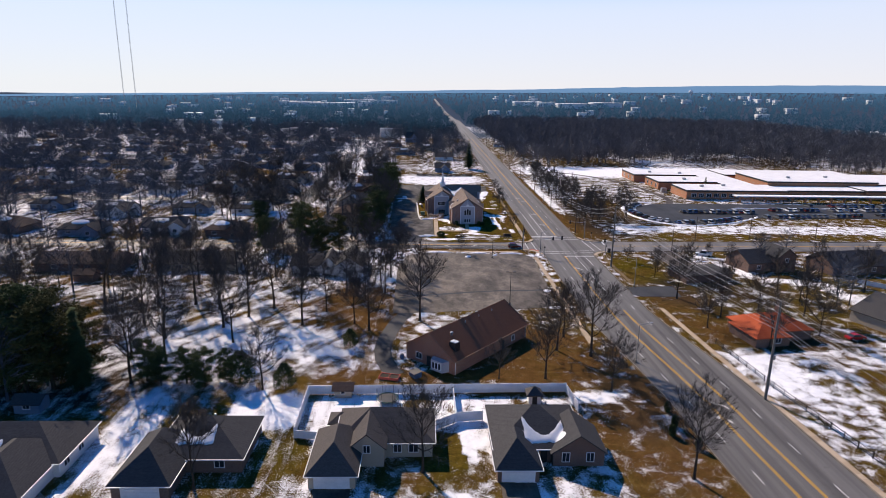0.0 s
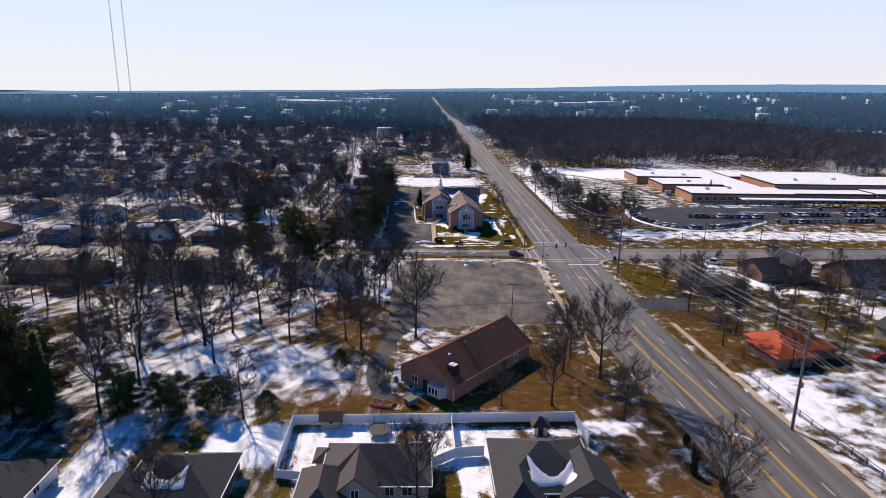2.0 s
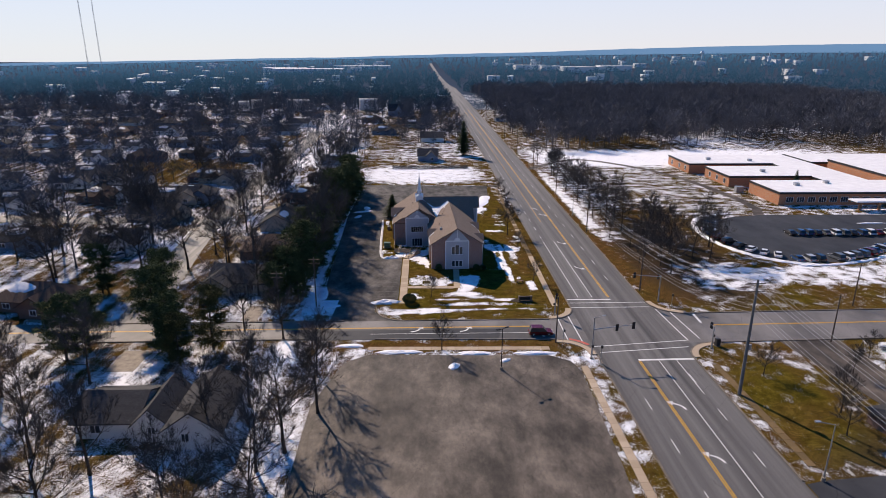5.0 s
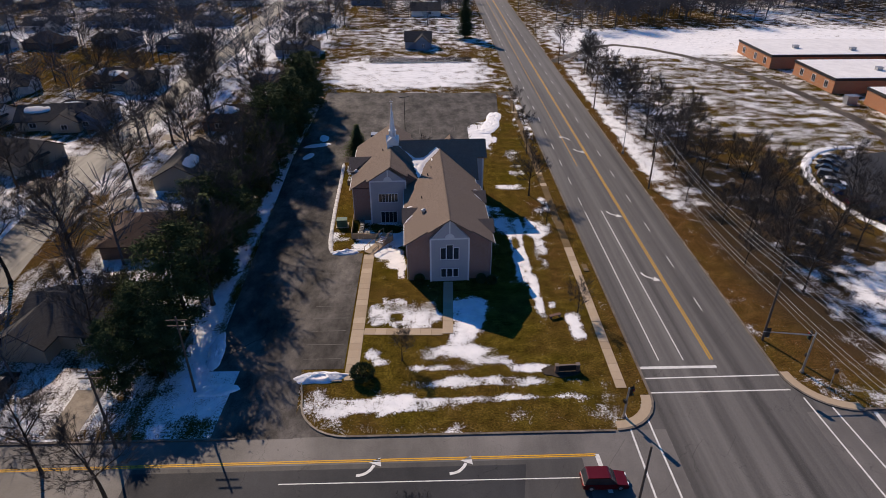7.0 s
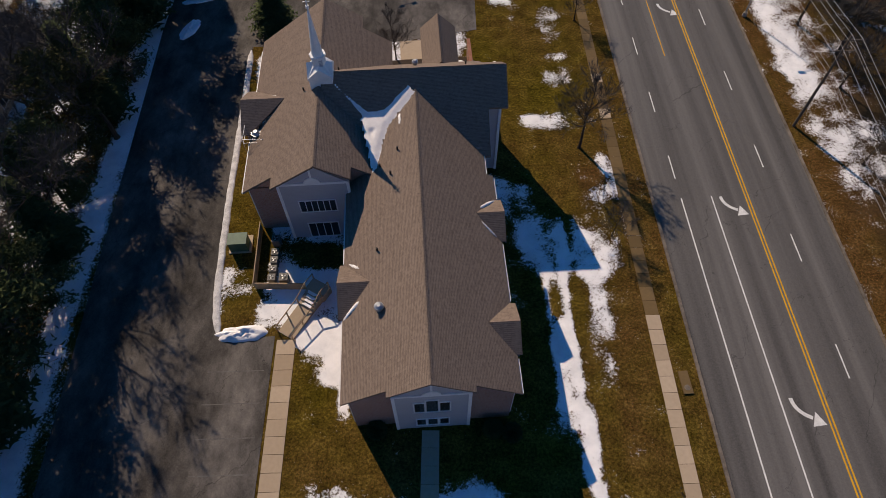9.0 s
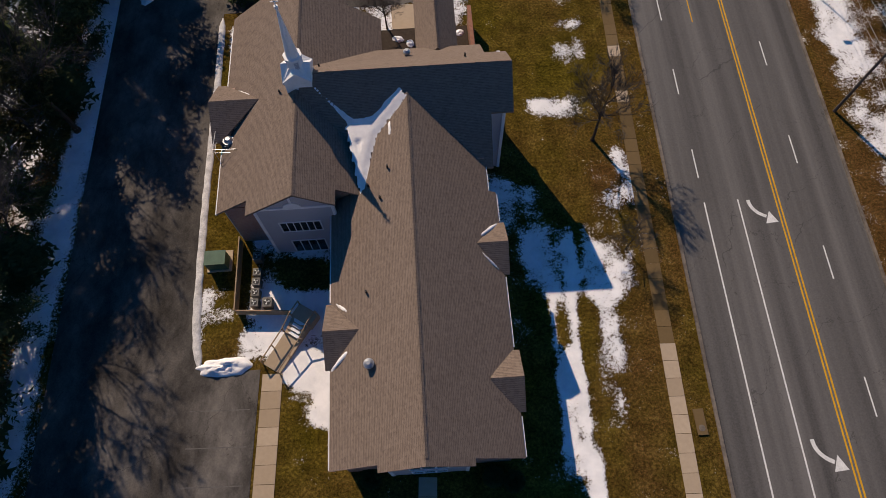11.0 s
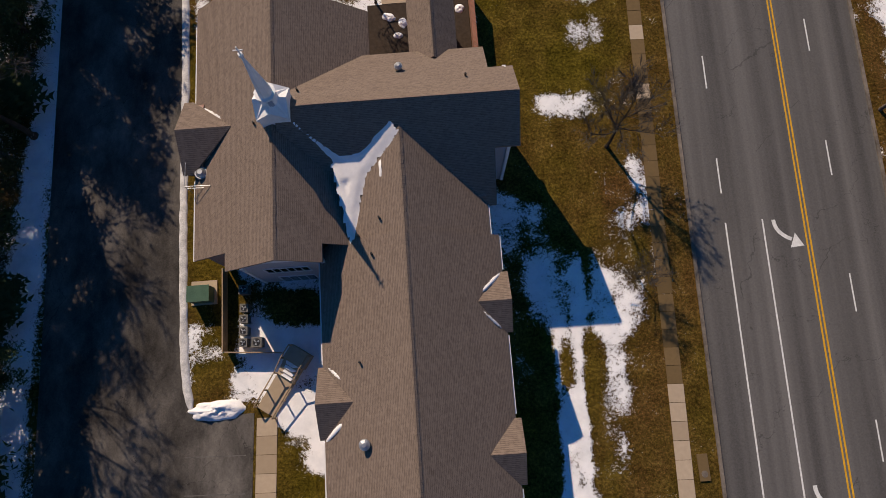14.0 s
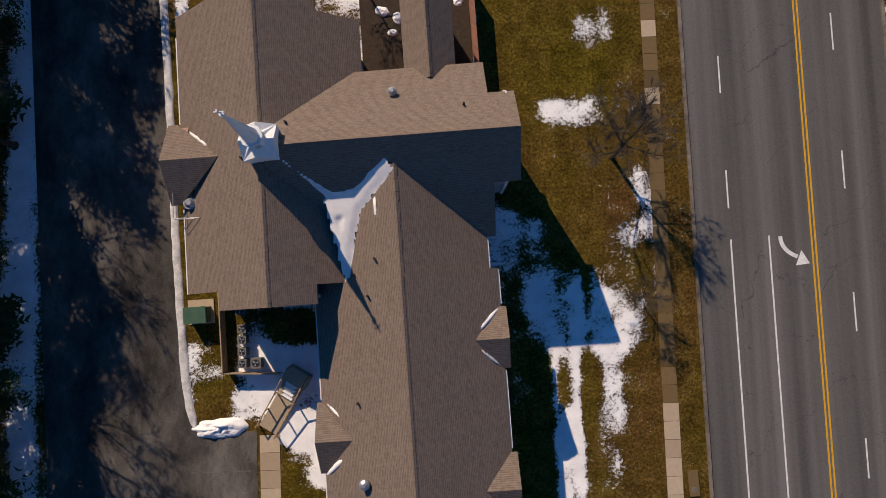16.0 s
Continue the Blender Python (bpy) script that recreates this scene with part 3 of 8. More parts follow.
KL, KR = -3.1, 14.5
ZR = 0.03
YS = [y for y in range(-420, 421, 12)] + [y for y in range(440, 2600, 60)]
sh = Shape()
for a, b in zip(YS, YS[1:]):
    wa, wb = (1.4 * float(smooth01((-120 - y) / 50)) for y in (a, b))
    sh.face((KL + bend(a), a, ZR), (KR + wa + bend(a), a, ZR), (KR + wb + bend(b), b, ZR), (KL + bend(b), b, ZR))
road = solid("road", sh, ROAD, "worn grey asphalt road with lane markings", "road", kind="structure")
sh = Shape()
sh.face((-420, -66, 0.024), (-60, -63.9, 0.024), (-60, -55.6, 0.024), (-420, -57, 0.024))
sh.face((-60, -63.9, 0.024), (KL, -65.2, 0.024), (KL, -55.4, 0.024), (-60, -55.6, 0.024))
sh.face((KR, -67.2, 0.024), (60, -66, 0.024), (60, -52, 0.024), (KR, -53.2, 0.024))
sh.face((60, -66, 0.024), (420, -61, 0.024), (420, -44, 0.024), (60, -52, 0.024))
DARKPATCH = asphalt("newer_dark_asphalt", (0.03, 0.03, 0.032), (0.075, 0.072, 0.07), 0.3)
solid("asphalt_patch", Shape().prism([(-62, -63.7), (-13.6, -64.8), (-13.6, -59.3), (-62, -59.6)], 0.0, 0.029), DARKPATCH, "strip of newer darker asphalt on the side street", "road", kind="structure")
solid("cross_road", sh, CROSS, "grey asphalt side street crossing the main road", "road", kind="structure")


def corner(shape, cx, cy, sx, sy, r, z):
    """The rounded corner of a kerb between two roads: fills the corner at (cx, cy) towards (sx, sy)."""
    arc = [(cx + sx * (r - r * math.cos(i * math.pi / 16)), cy + sy * (r - r * math.sin(i * math.pi / 16))) for i in range(9)]
    for a, b in zip(arc, arc[1:]):
        shape.face((cx - sx, cy - sy, z), (*a, z), (*b, z))
    return arc


sh = Shape()
arcs = [corner(sh, KL, -55.4, -1, 1, 5.5, 0.018), corner(sh, KL, -65.2, -1, -1, 6.5, 0.018),
        corner(sh, KR, -53.2, 1, 1, 7, 0.018), corner(sh, KR, -67.2, 1, -1, 6, 0.018)]
solid("road_corner", sh, ROAD, "asphalt filling the rounded corners of the crossing", "road", kind="structure")


def run(x, ys):
    return [(x + bend(y), y) for y in ys]


def rng(a, b, d=6.0):
    n = max(1, round(abs(b - a) / d))
    return [a + (b - a) * i / n for i in range(n + 1)]


kerbs = [run(KL, rng(-50, 75)), run(KL, rng(84, 420, 12)), run(KR, rng(-46, 420, 12)), run(KR, rng(-73, -108)), run(KR, rng(-122, -128)),
         run(KL, rng(-72, -260)), [(KR + 1.4 * float(smooth01((-120 - y) / 50)) + bend(y), y) for y in rng(-128, -260)],
         [(-39.6, -55.6), (-9, -55.5)], [(-10, -65.1), (-45, -64.3)], [(-52, -55.6), (-110, -55.8)], [(-57, -64), (-110, -64.4)],
         [(21.5, -53), (60, -52), (200, -49.0)], [(20.5, -67.1), (60, -66), (200, -64.1)], *arcs]
sh = Shape()
for k in kerbs:
    ribbon(sh, k, 0.28, 0.0, 0.16)
solid("kerb", sh, DIRTYKERB, "dirty concrete kerb along the road edges", "kerb", kind="structure")


def line(pts, wide=0.14, material=WHITELINE, name="white_line", z=0.036):
    return part(name, ribbon(Shape(), pts, wide, z), material, road)


def dashes(x, y0, y1, pitch=12.19, length=3.1):
    y = y0
    while y < y1:
        line(run(x, (y, y + length)), 0.13, name="lane_dash")
        y += pitch


# north of the crossing
line(run(0.0, rng(-43.5, 0)))
line(run(3.25, rng(-43.5, 0.2)))
for o in (-0.16, 0.16):
    line(run(7.0 + o, rng(-43.5, 420, 12)), 0.15, YELLOWLINE, "yellow_line")
line(run(3.35, rng(22.5, 420, 12)), 0.12, YELLOWLINE, "yellow_line")
dashes(10.0, -32.6, 300, 12.19, 3.3)
dashes(0.0, 2.7, 300, 10.1, 3.3)
line([(-3.2, -44.9), (7.1, -44.9)], 0.5, name="stop_line")
line([(KL, -46.9), (KR, -46.7)], 0.22, name="crosswalk_line")
line([(KL, -49.5), (KR, -49.4)], 0.22, name="crosswalk_line")
# south of the crossing
line([(3.9, -74.0), (14.3, -73.8)], 0.6, name="stop_line")
line([(-2.9, -68.4), (16.2, -66.1)], 0.22, name="crosswalk_line")
line([(-2.3, -70.9), (15.3, -68.9)], 0.22, name="crosswalk_line")
for o in (-0.16, 0.16):
    line(run(4.0 + o, rng(-74.3, -300)), 0.15, YELLOWLINE, "yellow_line")
line(run(7.6, rng(-74.3, -112)))
line(run(10.9, rng(-74.3, -86)))
for o in (-0.16, 0.16):
    line(run(7.9 + o, rng(-128, -300)), 0.15, YELLOWLINE, "yellow_line")
dashes(11.1, -317.7, -80, 11.2, 3.2)
dashes(0.6, -314.4, -80, 11.2, 3.2)
# crosswalks over the side street
line([(-7.2, -65.6), (-7.1, -52.6)], 0.22, name="crosswalk_line")
line([(-4.5, -67.9), (-4.7, -51.4)], 0.22, name="crosswalk_line")
line([(16.3, -66.1), (15.4, -50.8)], 0.22, name="crosswalk_line")
line([(18.9, -65.4), (18.0, -52.5)], 0.22, name="crosswalk_line")
line([(-11.6, -63.9), (-11.9, -58.8)], 0.5, name="stop_line")
line([(22.4, -58), (22.6, -53.4)], 0.5, name="stop_line")
line([(-46, -61.9), (-12.5, -61.9)], 0.13)
for o in (-0.12, 0.12):
    line([(-200, -60.6 + o), (-52, -59.1 + o), (-12, -58.9 + o)], 0.15, YELLOWLINE, "yellow_line")
    line([(24, -59.2 + o), (60, -58.4 + o), (200, -55 + o)], 0.15, YELLOWLINE, "yellow_line")


def arrow(x, y, turn, flip=1):
    """A painted turn arrow: a curving stem and a broad head."""
    sh = Shape()
    stem = [(1.35 * flip * (i / 8) ** 2.0, 2.0 - 2.5 * i / 8 * (1 - 0.28 * i / 8)) for i in range(9)]
    ribbon(sh, stem, 0.34, 0.036)
    ex, ey = stem[-1]
    sh.face((ex - 0.2 * flip, ey - 0.75, 0.036), (ex + 1.0 * flip, ey - 0.62, 0.036), (ex + 0.35 * flip, ey + 0.55, 0.036))
    ob = part("turn_arrow", sh, WHITELINE, road)
    ob.matrix_basis = pose(x, y, 0, rz=turn)


for x, y, r in ((4.2, -1.9, 0), (4.2, -24, 0), (4.9, 41, 180), (4.7, 31, 0)):
    arrow(x, y, r)
for x, y in ((6.0, -88.6), (6.0, -102)):
    arrow(x, y, 180)
for x, y in ((11.2, -178), (9.6, -183)):
    arrow(x, y, 180)
for x in (-36.0, -26.1):
    arrow(x, -61.0, 90)

sh = Shape()
ribbon(sh, [(-95, -56), (-98, -35), (-102, -5), (-105, 25), (-106, 90), (-105, 150), (-108, 260)], 8.0, 0.014)
solid("suburban_street", sh, ROAD, "narrow grey residential street", "road", kind="structure")
sh = ribbon(Shape(), [(-105, 28), (-140, 27), (-220, 32), (-330, 30)], 8.0, 0.01)
solid("suburban_street", sh, ROAD, "grey residential side street", "road", kind="structure")
sh = Shape()
for x, y, w, d in ((-89, -72, 5, 8), (-116, -50, 4, 9), (-140, -50, 4, 9), (-110, 16, 8, 4), (-88, 6, 10, 4), (-90, 44, 12, 4), (-72, -51, 3.5, 8)):
    sh.prism([(x - w / 2, y - d / 2), (x + w / 2, y - d / 2), (x + w / 2, y + d / 2), (x - w / 2, y + d / 2)], -0.1, 0.02)
solid("house_driveway", sh, CONCRETE, "short concrete driveways before the houses", "driveway", kind="structure")

sh = Shape()
for x, y in ((-30.8, -201.8), (-58.2, -203.2), (-84.6, -205.4), (-104.5, -208.2)):
    sh.prism([(x - 2.9, y - 16), (x + 2.9, y - 16), (x + 2.7, y), (x - 2.7, y)], -0.1, 0.02)
solid("garage_drive", sh, LOT, "asphalt drives before the garage doors", "driveway", kind="structure")

# ---------- paved lots ----------
kerb_extra = Shape()
sh = Shape()
sh.prism([(-58.4, -44), (-41.2, -44), (-41.2, -14.6), (-46.2, -14.8), (-46.9, -12.6), (-47.4, -9.6), (-47.7, -4.5), (-48.1, 2.6), (-48.4, 13.9), (-48.7, 21.5), (-48.8, 26.2), (-29.5, 26.6), (-20, 28.6), (-19.6, 50), (-10.5, 60), (-9, 80), (-60, 82), (-61, 30)], -0.1, 0.03)
sh.prism([(-55, -55.7), (-45.6, -55.7), (-46.6, -44), (-54.5, -44)], -0.1, 0.026)
mouth = corner(sh, -45.6, -55.6, 1, 1, 6.0, 0.02)
ribbon(kerb_extra, mouth, 0.24, 0.0, 0.16)
ribbon(kerb_extra, [(-45.6, -49.6), (-46.2, -46.5), (-41.2, -46.3)], 0.24, 0.0, 0.16)
solid("lane_kerb", kerb_extra, CONCRETE, "concrete kerb round the lawn corner", "kerb", kind="structure")
solid("church_car_park", sh, LANE, "grey asphalt car park and lane beside the church", "car park", kind="structure")
sh = Shape().prism([(-8.6, 78), (KL, 77), (KL, 82), (-8.6, 81)], -0.1, 0.026)
solid("church_driveway", sh, LOT, "short asphalt driveway from the church car park to the road", "driveway", kind="structure")
sh = Shape()
sh.prism([(-53, -131), (-42, -130), (-14, -126.5), (-9.5, -124), (-8.2, -103), (-7.5, -78), (-8.6, -74), (-12, -71.8), (-46, -70.8), (-50, -74), (-53.5, -88)], -0.1, 0.03)
solid("open_car_park", sh, LOT, "large empty cracked asphalt car park", "car park", kind="structure")
sh = Shape()
ribbon(sh, [(-48.2, -128), (-49.6, -131), (-51.6, -137), (-53, -143.8), (-53.9, -149), (-54.1, -154), (-53.4, -159), (-51.9, -163.7), (-50.4, -166)], 3.8, 0.024)
solid("hall_driveway", sh, DARKLOT, "narrow dark asphalt drive curving to the brick hall", "driveway", kind="structure")
sh = Shape().prism([(-62, -64.6), (-20.6, -64.4), (-19.8, -60.0), (-62, -60.2)], 0.02, 0.0335)
solid("asphalt_patch", sh, DARKLOT, "newer dark asphalt in the turning lane", "road", kind="structure")
# a damp run-off line across the open car park
left, right = [], []
for i in range(61):
    x = -51.5 + i * 0.73
    y = -116.0 + 0.255 * (x + 42) - 0.0035 * (x + 42) ** 2 + 0.4 * noise.noise((x * 0.15, 2.2, 0))
    w = 0.45 + 0.5 * abs(noise.noise((x * 0.22, 5.1, 0))) + 0.25 * noise.noise((x * 1.3, 7.7, 0))
    left.append((x, y + w, 0.034)), right.append((x, y - w, 0.034))
sh = Shape()
for i in range(60):
    sh.face(right[i], right[i + 1], left[i + 1], left[i])
solid("damp_asphalt", sh, DARKLOT, "dark damp run-off line across the asphalt", "pavement", kind="structure")
sh = Shape()
sh.prism([(57, -17), (64, -21), (76, -20), (88, -16.4), (104, -6), (230, -3), (230, 30), (82, 30), (70, 27.5), (60, 21), (55, 12), (53.5, 0), (54, -10)], -0.1, 0.03)
solid("school_car_park", sh, DARKLOT, "dark wet asphalt car park in front of the school", "car park", kind="structure")
sh = Shape().prism([(16.6, -116.7), (28.0, -116.7), (29.2, -106.9), (17.8, -107.9)], -0.1, 0.03)
sh.prism([(KR + 0.2, -115.5), (16.6, -116.7), (17.8, -107.9), (KR + 0.2, -108.6)], -0.1, 0.026)
solid("small_car_park", sh, DARKLOT, "small dark asphalt car park beside the road", "car park", kind="structure")
sh = ribbon(Shape(), [(KR, 118), (20, 124), (28, 133), (36, 141), (44, 145), (54, 139), (64, 127), (72, 114), (79, 96), (83, 74), (85, 52), (84, 38), (80, 29)], 3.4, 0.018)
solid("school_drive", sh, LOT, "narrow worn asphalt drive curving across the snowy field", "driveway", kind="structure")
sh = Shape().prism([(34, -66.4), (46, -66), (47, -88), (38, -90)], -0.1, 0.026)
solid("side_driveway", sh, LOT, "asphalt driveway off the side street", "driveway", kind="structure")


def slabs(name, label, x0, y0, x1, y1, wide, size=1.5, z=0.05):
    """A pavement laid as single concrete slabs."""
    base = thing(name, label, "pavement", kind="structure")
    a, b = Vector((x0, y0)), Vector((x1, y1))
    n = max(1, round((b - a).length / size))
    d = (b - a) / n
    g = 0.018
    me = Shape().box(g, d.length - g, -wide / 2 + g, wide / 2 - g, 0, z).mesh("slab")
    me.materials.append(WALKSLAB)
    for i in range(n):
        ob = new("slab", me)
        ob.parent = base
        q = a + d * i
        ob.matrix_basis = pose(q.x, q.y, random.uniform(-0.006, 0.006), rz=math.degrees(math.atan2(d.y, d.x)))
    return base

# ---------- buildings: shared pieces ----------
def window(parent, w, h, m, panes=2, material=TRIM, sill=True, name="window"):
    """A framed window in the plane y = 0 of the pose m, facing -y."""
    f = 0.09
    sh = Shape()
    inner, outer = [(-w / 2, 0), (w / 2, 0), (w / 2, h), (-w / 2, h)], [(-w / 2 - f, -f), (w / 2 + f, -f), (w / 2 + f, h + f), (-w / 2 - f, h + f)]
    for y in (-0.07, 0.06):
        sh.v += [(x, y, z) for x, z in outer + inner]
    for i in range(4):
        k = (i + 1) % 4
        sh.f += [(i, k, 4 + k, 4 + i), (8 + k, 8 + i, 12 + i, 12 + k), (k, i, 8 + i, 8 + k), (4 + i, 4 + k, 12 + k, 12 + i)]
    ob = part(name, sh, material, parent)
    ob.matrix_basis = m
    for i in range(1, panes):
        x = -w / 2 + w * i / panes
        part("mullion", Shape().box(x - 0.035, x + 0.035, -0.05, 0.05, 0, h), material, ob)
    for i in range(panes):
        x0, x1 = -w / 2 + w * i / panes + 0.04, -w / 2 + w * (i + 1) / panes - 0.04
        part("pane", Shape().box(x0, x1, -0.02, 0.0, 0.01, h - 0.01), GLASS, ob)
    return ob


def wall_box(x0, x1, y0, y1, z1, z0=0.0):
    return Shape().box(x0, x1, y0, y1, z0, z1)


def gable_roof(x0, x1, y0, y1, z, rise, over=0.4, along="y", thick=0.2):
    """Two slabs over a rectangle with the ridge along one axis, and the two gable triangles."""
    roof, gables = Shape(), []
    if along == "y":
        c, s = (x0 + x1) / 2, rise / ((x1 - x0) / 2)
        d = over * s
        roof.slab([(x0 - over, y0 - over, z - d), (c, y0 - over, z + rise), (c, y1 + over, z + rise), (x0 - over, y1 + over, z - d)], thick)
        roof.slab([(c, y0 - over, z + rise), (x1 + over, y0 - over, z - d), (x1 + over, y1 + over, z - d), (c, y1 + over, z + rise)], thick)
        for y, k in ((y0, 0.12), (y1 - 0.12, 0.12)):
            gable = Shape()
            gables.append(gable)
            gable.v += [(x0, y, z - 0.05), (x1, y, z - 0.05), (c, y, z + rise - 0.15), (x0, y + k, z - 0.05), (x1, y + k, z - 0.05), (c, y + k, z + rise - 0.15)]
            n = len(gable.v) - 6
            gable.f += [(n, n + 1, n + 2), (n + 5, n + 4, n + 3), (n, n + 3, n + 4, n + 1), (n + 1, n + 4, n + 5, n + 2), (n + 2, n + 5, n + 3, n)]
    else:
        c, s = (y0 + y1) / 2, rise / ((y1 - y0) / 2)
        d = over * s
        roof.slab([(x0 - over, y0 - over, z - d), (x1 + over, y0 - over, z - d), (x1 + over, c, z + rise), (x0 - over, c, z + rise)], thick)
        roof.slab([(x0 - over, c, z + rise), (x1 + over, c, z + rise), (x1 + over, y1 + over, z - d), (x0 - over, y1 + over, z - d)], thick)
        for x in (x0, x1 - 0.12):
            gable = Shape()
            gables.append(gable)
            gable.v += [(x, y0, z - 0.05), (x, y1, z - 0.05), (x, c, z + rise - 0.15), (x + 0.12, y0, z - 0.05), (x + 0.12, y1, z - 0.05), (x + 0.12, c, z + rise - 0.15)]
            n = len(gable.v) - 6
            gable.f += [(n, n + 2, n + 1), (n + 5, n + 3, n + 4), (n, n + 1, n + 4, n + 3), (n + 1, n + 2, n + 5, n + 4), (n + 2, n, n + 3, n + 5)]
    return roof, gables


def hip_roof(x0, x1, y0, y1, z, rise, over=0.45, thick=0.18):
    roof = Shape()
    s = rise / (min(x1 - x0, y1 - y0) / 2)
    x0, x1, y0, y1, z = x0 - over, x1 + over, y0 - over, y1 + over, z - over * s
    top = z + s * min(x1 - x0, y1 - y0) / 2
    if x1 - x0 >= y1 - y0:
        h, c = (y1 - y0) / 2, (y0 + y1) / 2
        a, b = (x0 + h, c, top), (x1 - h, c, top)
        roof.slab([(x0, y0, z), (x1, y0, z), b, a], thick).slab([(x1, y1, z), (x0, y1, z), a, b], thick)
        roof.slab([(x1, y0, z), (x1, y1, z), b], thick).slab([(x0, y1, z), (x0, y0, z), a], thick)
    else:
        h, c = (x1 - x0) / 2, (x0 + x1) / 2
        a, b = (c, y0 + h, top), (c, y1 - h, top)
        roof.slab([(x0, y0, z), (x1, y0, z), a], thick).slab([(x1, y1, z), (x0, y1, z), b], thick)
        roof.slab([(x1, y0, z), (x1, y1, z), b, a], thick).slab([(x0, y1, z), (x0, y0, z), a, b], thick)
    return roof


def house(name, label, x, y, turn, wings, wall, roofing, extras=(), category="house", group="", gutters=False):
    """A house of wings (x0, x1, y0, y1, wall height, rise, 'hip' | 'x' | 'y'); extras: (kind, x, y, z, width, height, face turn)."""
    ob = thing(name, label, category, group, m=pose(x, y, 0, rz=turn))
    for x0, x1, y0, y1, z, rise, kind in wings:
        part("wall", wall_box(x0, x1, y0, y1, z), wall, ob)
        if kind == "hip":
            part("roof", hip_roof(x0, x1, y0, y1, z, rise), roofing, ob)
            if gutters:
                q, e = 0.48, z - 0.45 * rise / (min(x1 - x0, y1 - y0) / 2)
                for a0, a1, b0, b1 in ((x0 - q, x1 + q, y0 - q - 0.1, y0 - q), (x0 - q - 0.1, x0 - q, y0 - q, y1 + q), (x1 + q, x1 + q + 0.1, y0 - q, y1 + q)):
                    part("gutter", Shape().box(a0, a1, b0, b1, e - 0.16, e - 0.01), TRIM, ob, "white eaves gutter")
        else:
            r, g = gable_roof(x0, x1, y0, y1, z, rise, 0.45, kind)
            part("roof", r, roofing, ob)
            for k in g:
                part("gable", k, wall, ob)
    for kind, ex, ey, ez, w, h, face in extras:
        m = pose(ex, ey, ez, rz=face)
        if kind == "window":
            window(ob, w, h, m, 2 if w > 0.9 else 1)
        elif kind == "garage":
            sh = Shape()
            for i in range(4):
                sh.box(-w / 2, w / 2, -0.06, 0.02, 0.02 + i * h / 4, (i + 1) * h / 4 - 0.02)
            part("garage_door", sh, TRIM, ob).matrix_basis = m
        elif kind == "door":
            part("door", Shape().box(-w / 2, w / 2, -0.06, 0.02, 0, h), BLACK, ob).matrix_basis = m
        elif kind == "chimney":
            part("chimney", Shape().box(-w / 2, w / 2, -w / 2, w / 2, 0, h).box(-w / 2 - 0.06, w / 2 + 0.06, -w / 2 - 0.06, w / 2 + 0.06, h, h + 0.15), REDBRICK, ob).matrix_basis = m
        elif kind == "vent":
            part("roof_vent", Shape().tube((0, 0, 0), (0, 0, h), w / 2, w / 2, 8).tube((0, 0, h), (0, 0, h + 0.12), w * 0.8, w * 0.5, 8), STEEL, ob).matrix_basis = m
    return ob


# ---------- the church ----------
CH = pose(-27.35, -5.0, 0, rz=1.8)
church = thing("church", "rose brick church with brown shingle roofs and grey siding bays", "church", m=CH)
S = 0.64
RN, RW = 11.1, 11.3
EV = 6.7


def slope_plate(pts, thick=0.22):
    return Shape().slab(pts, thick)


# nave: front section and narrower rear section
part("wall", wall_box(-6.45, 6.45, -18.0, 2.6, EV + 0.2), PINKBRICK, church)
part("wall", wall_box(-5.9, 5.9, 2.6, 8, EV + 0.2), PINKBRICK, church)
for sx in (-1, 1):
    e = 6.95
    pts = [(sx * e, -18.5, RN - e * S), (0, -18.5, RN), (0, 3.0, RN), (sx * e, 3.0, RN - e * S)]
    part("roof", slope_plate(pts if sx < 0 else pts[::-1]), CHURCHROOF, church)
    e = 6.3
    pts = [(sx * e, 3.0, RN - 0.15 - e * S), (0, 3.0, RN - 0.15), (0, 13, RN - 0.15), (sx * e, 6.2, RN - 0.15 - e * S)]
    part("roof", slope_plate(pts if sx < 0 else pts[::-1]), CHURCHROOF, church)
g = Shape()
for y in (-18.0,):
    g.v += [(-6.45, y, EV), (6.45, y, EV), (0, y, RN - 0.15), (-6.45, y + 0.2, EV), (6.45, y + 0.2, EV), (0, y + 0.2, RN - 0.15)]
    g.f += [(0, 1, 2), (5, 4, 3), (0, 3, 4, 1), (1, 4, 5, 2), (2, 5, 3, 0)]
part("gable", g, PINKBRICK, church)


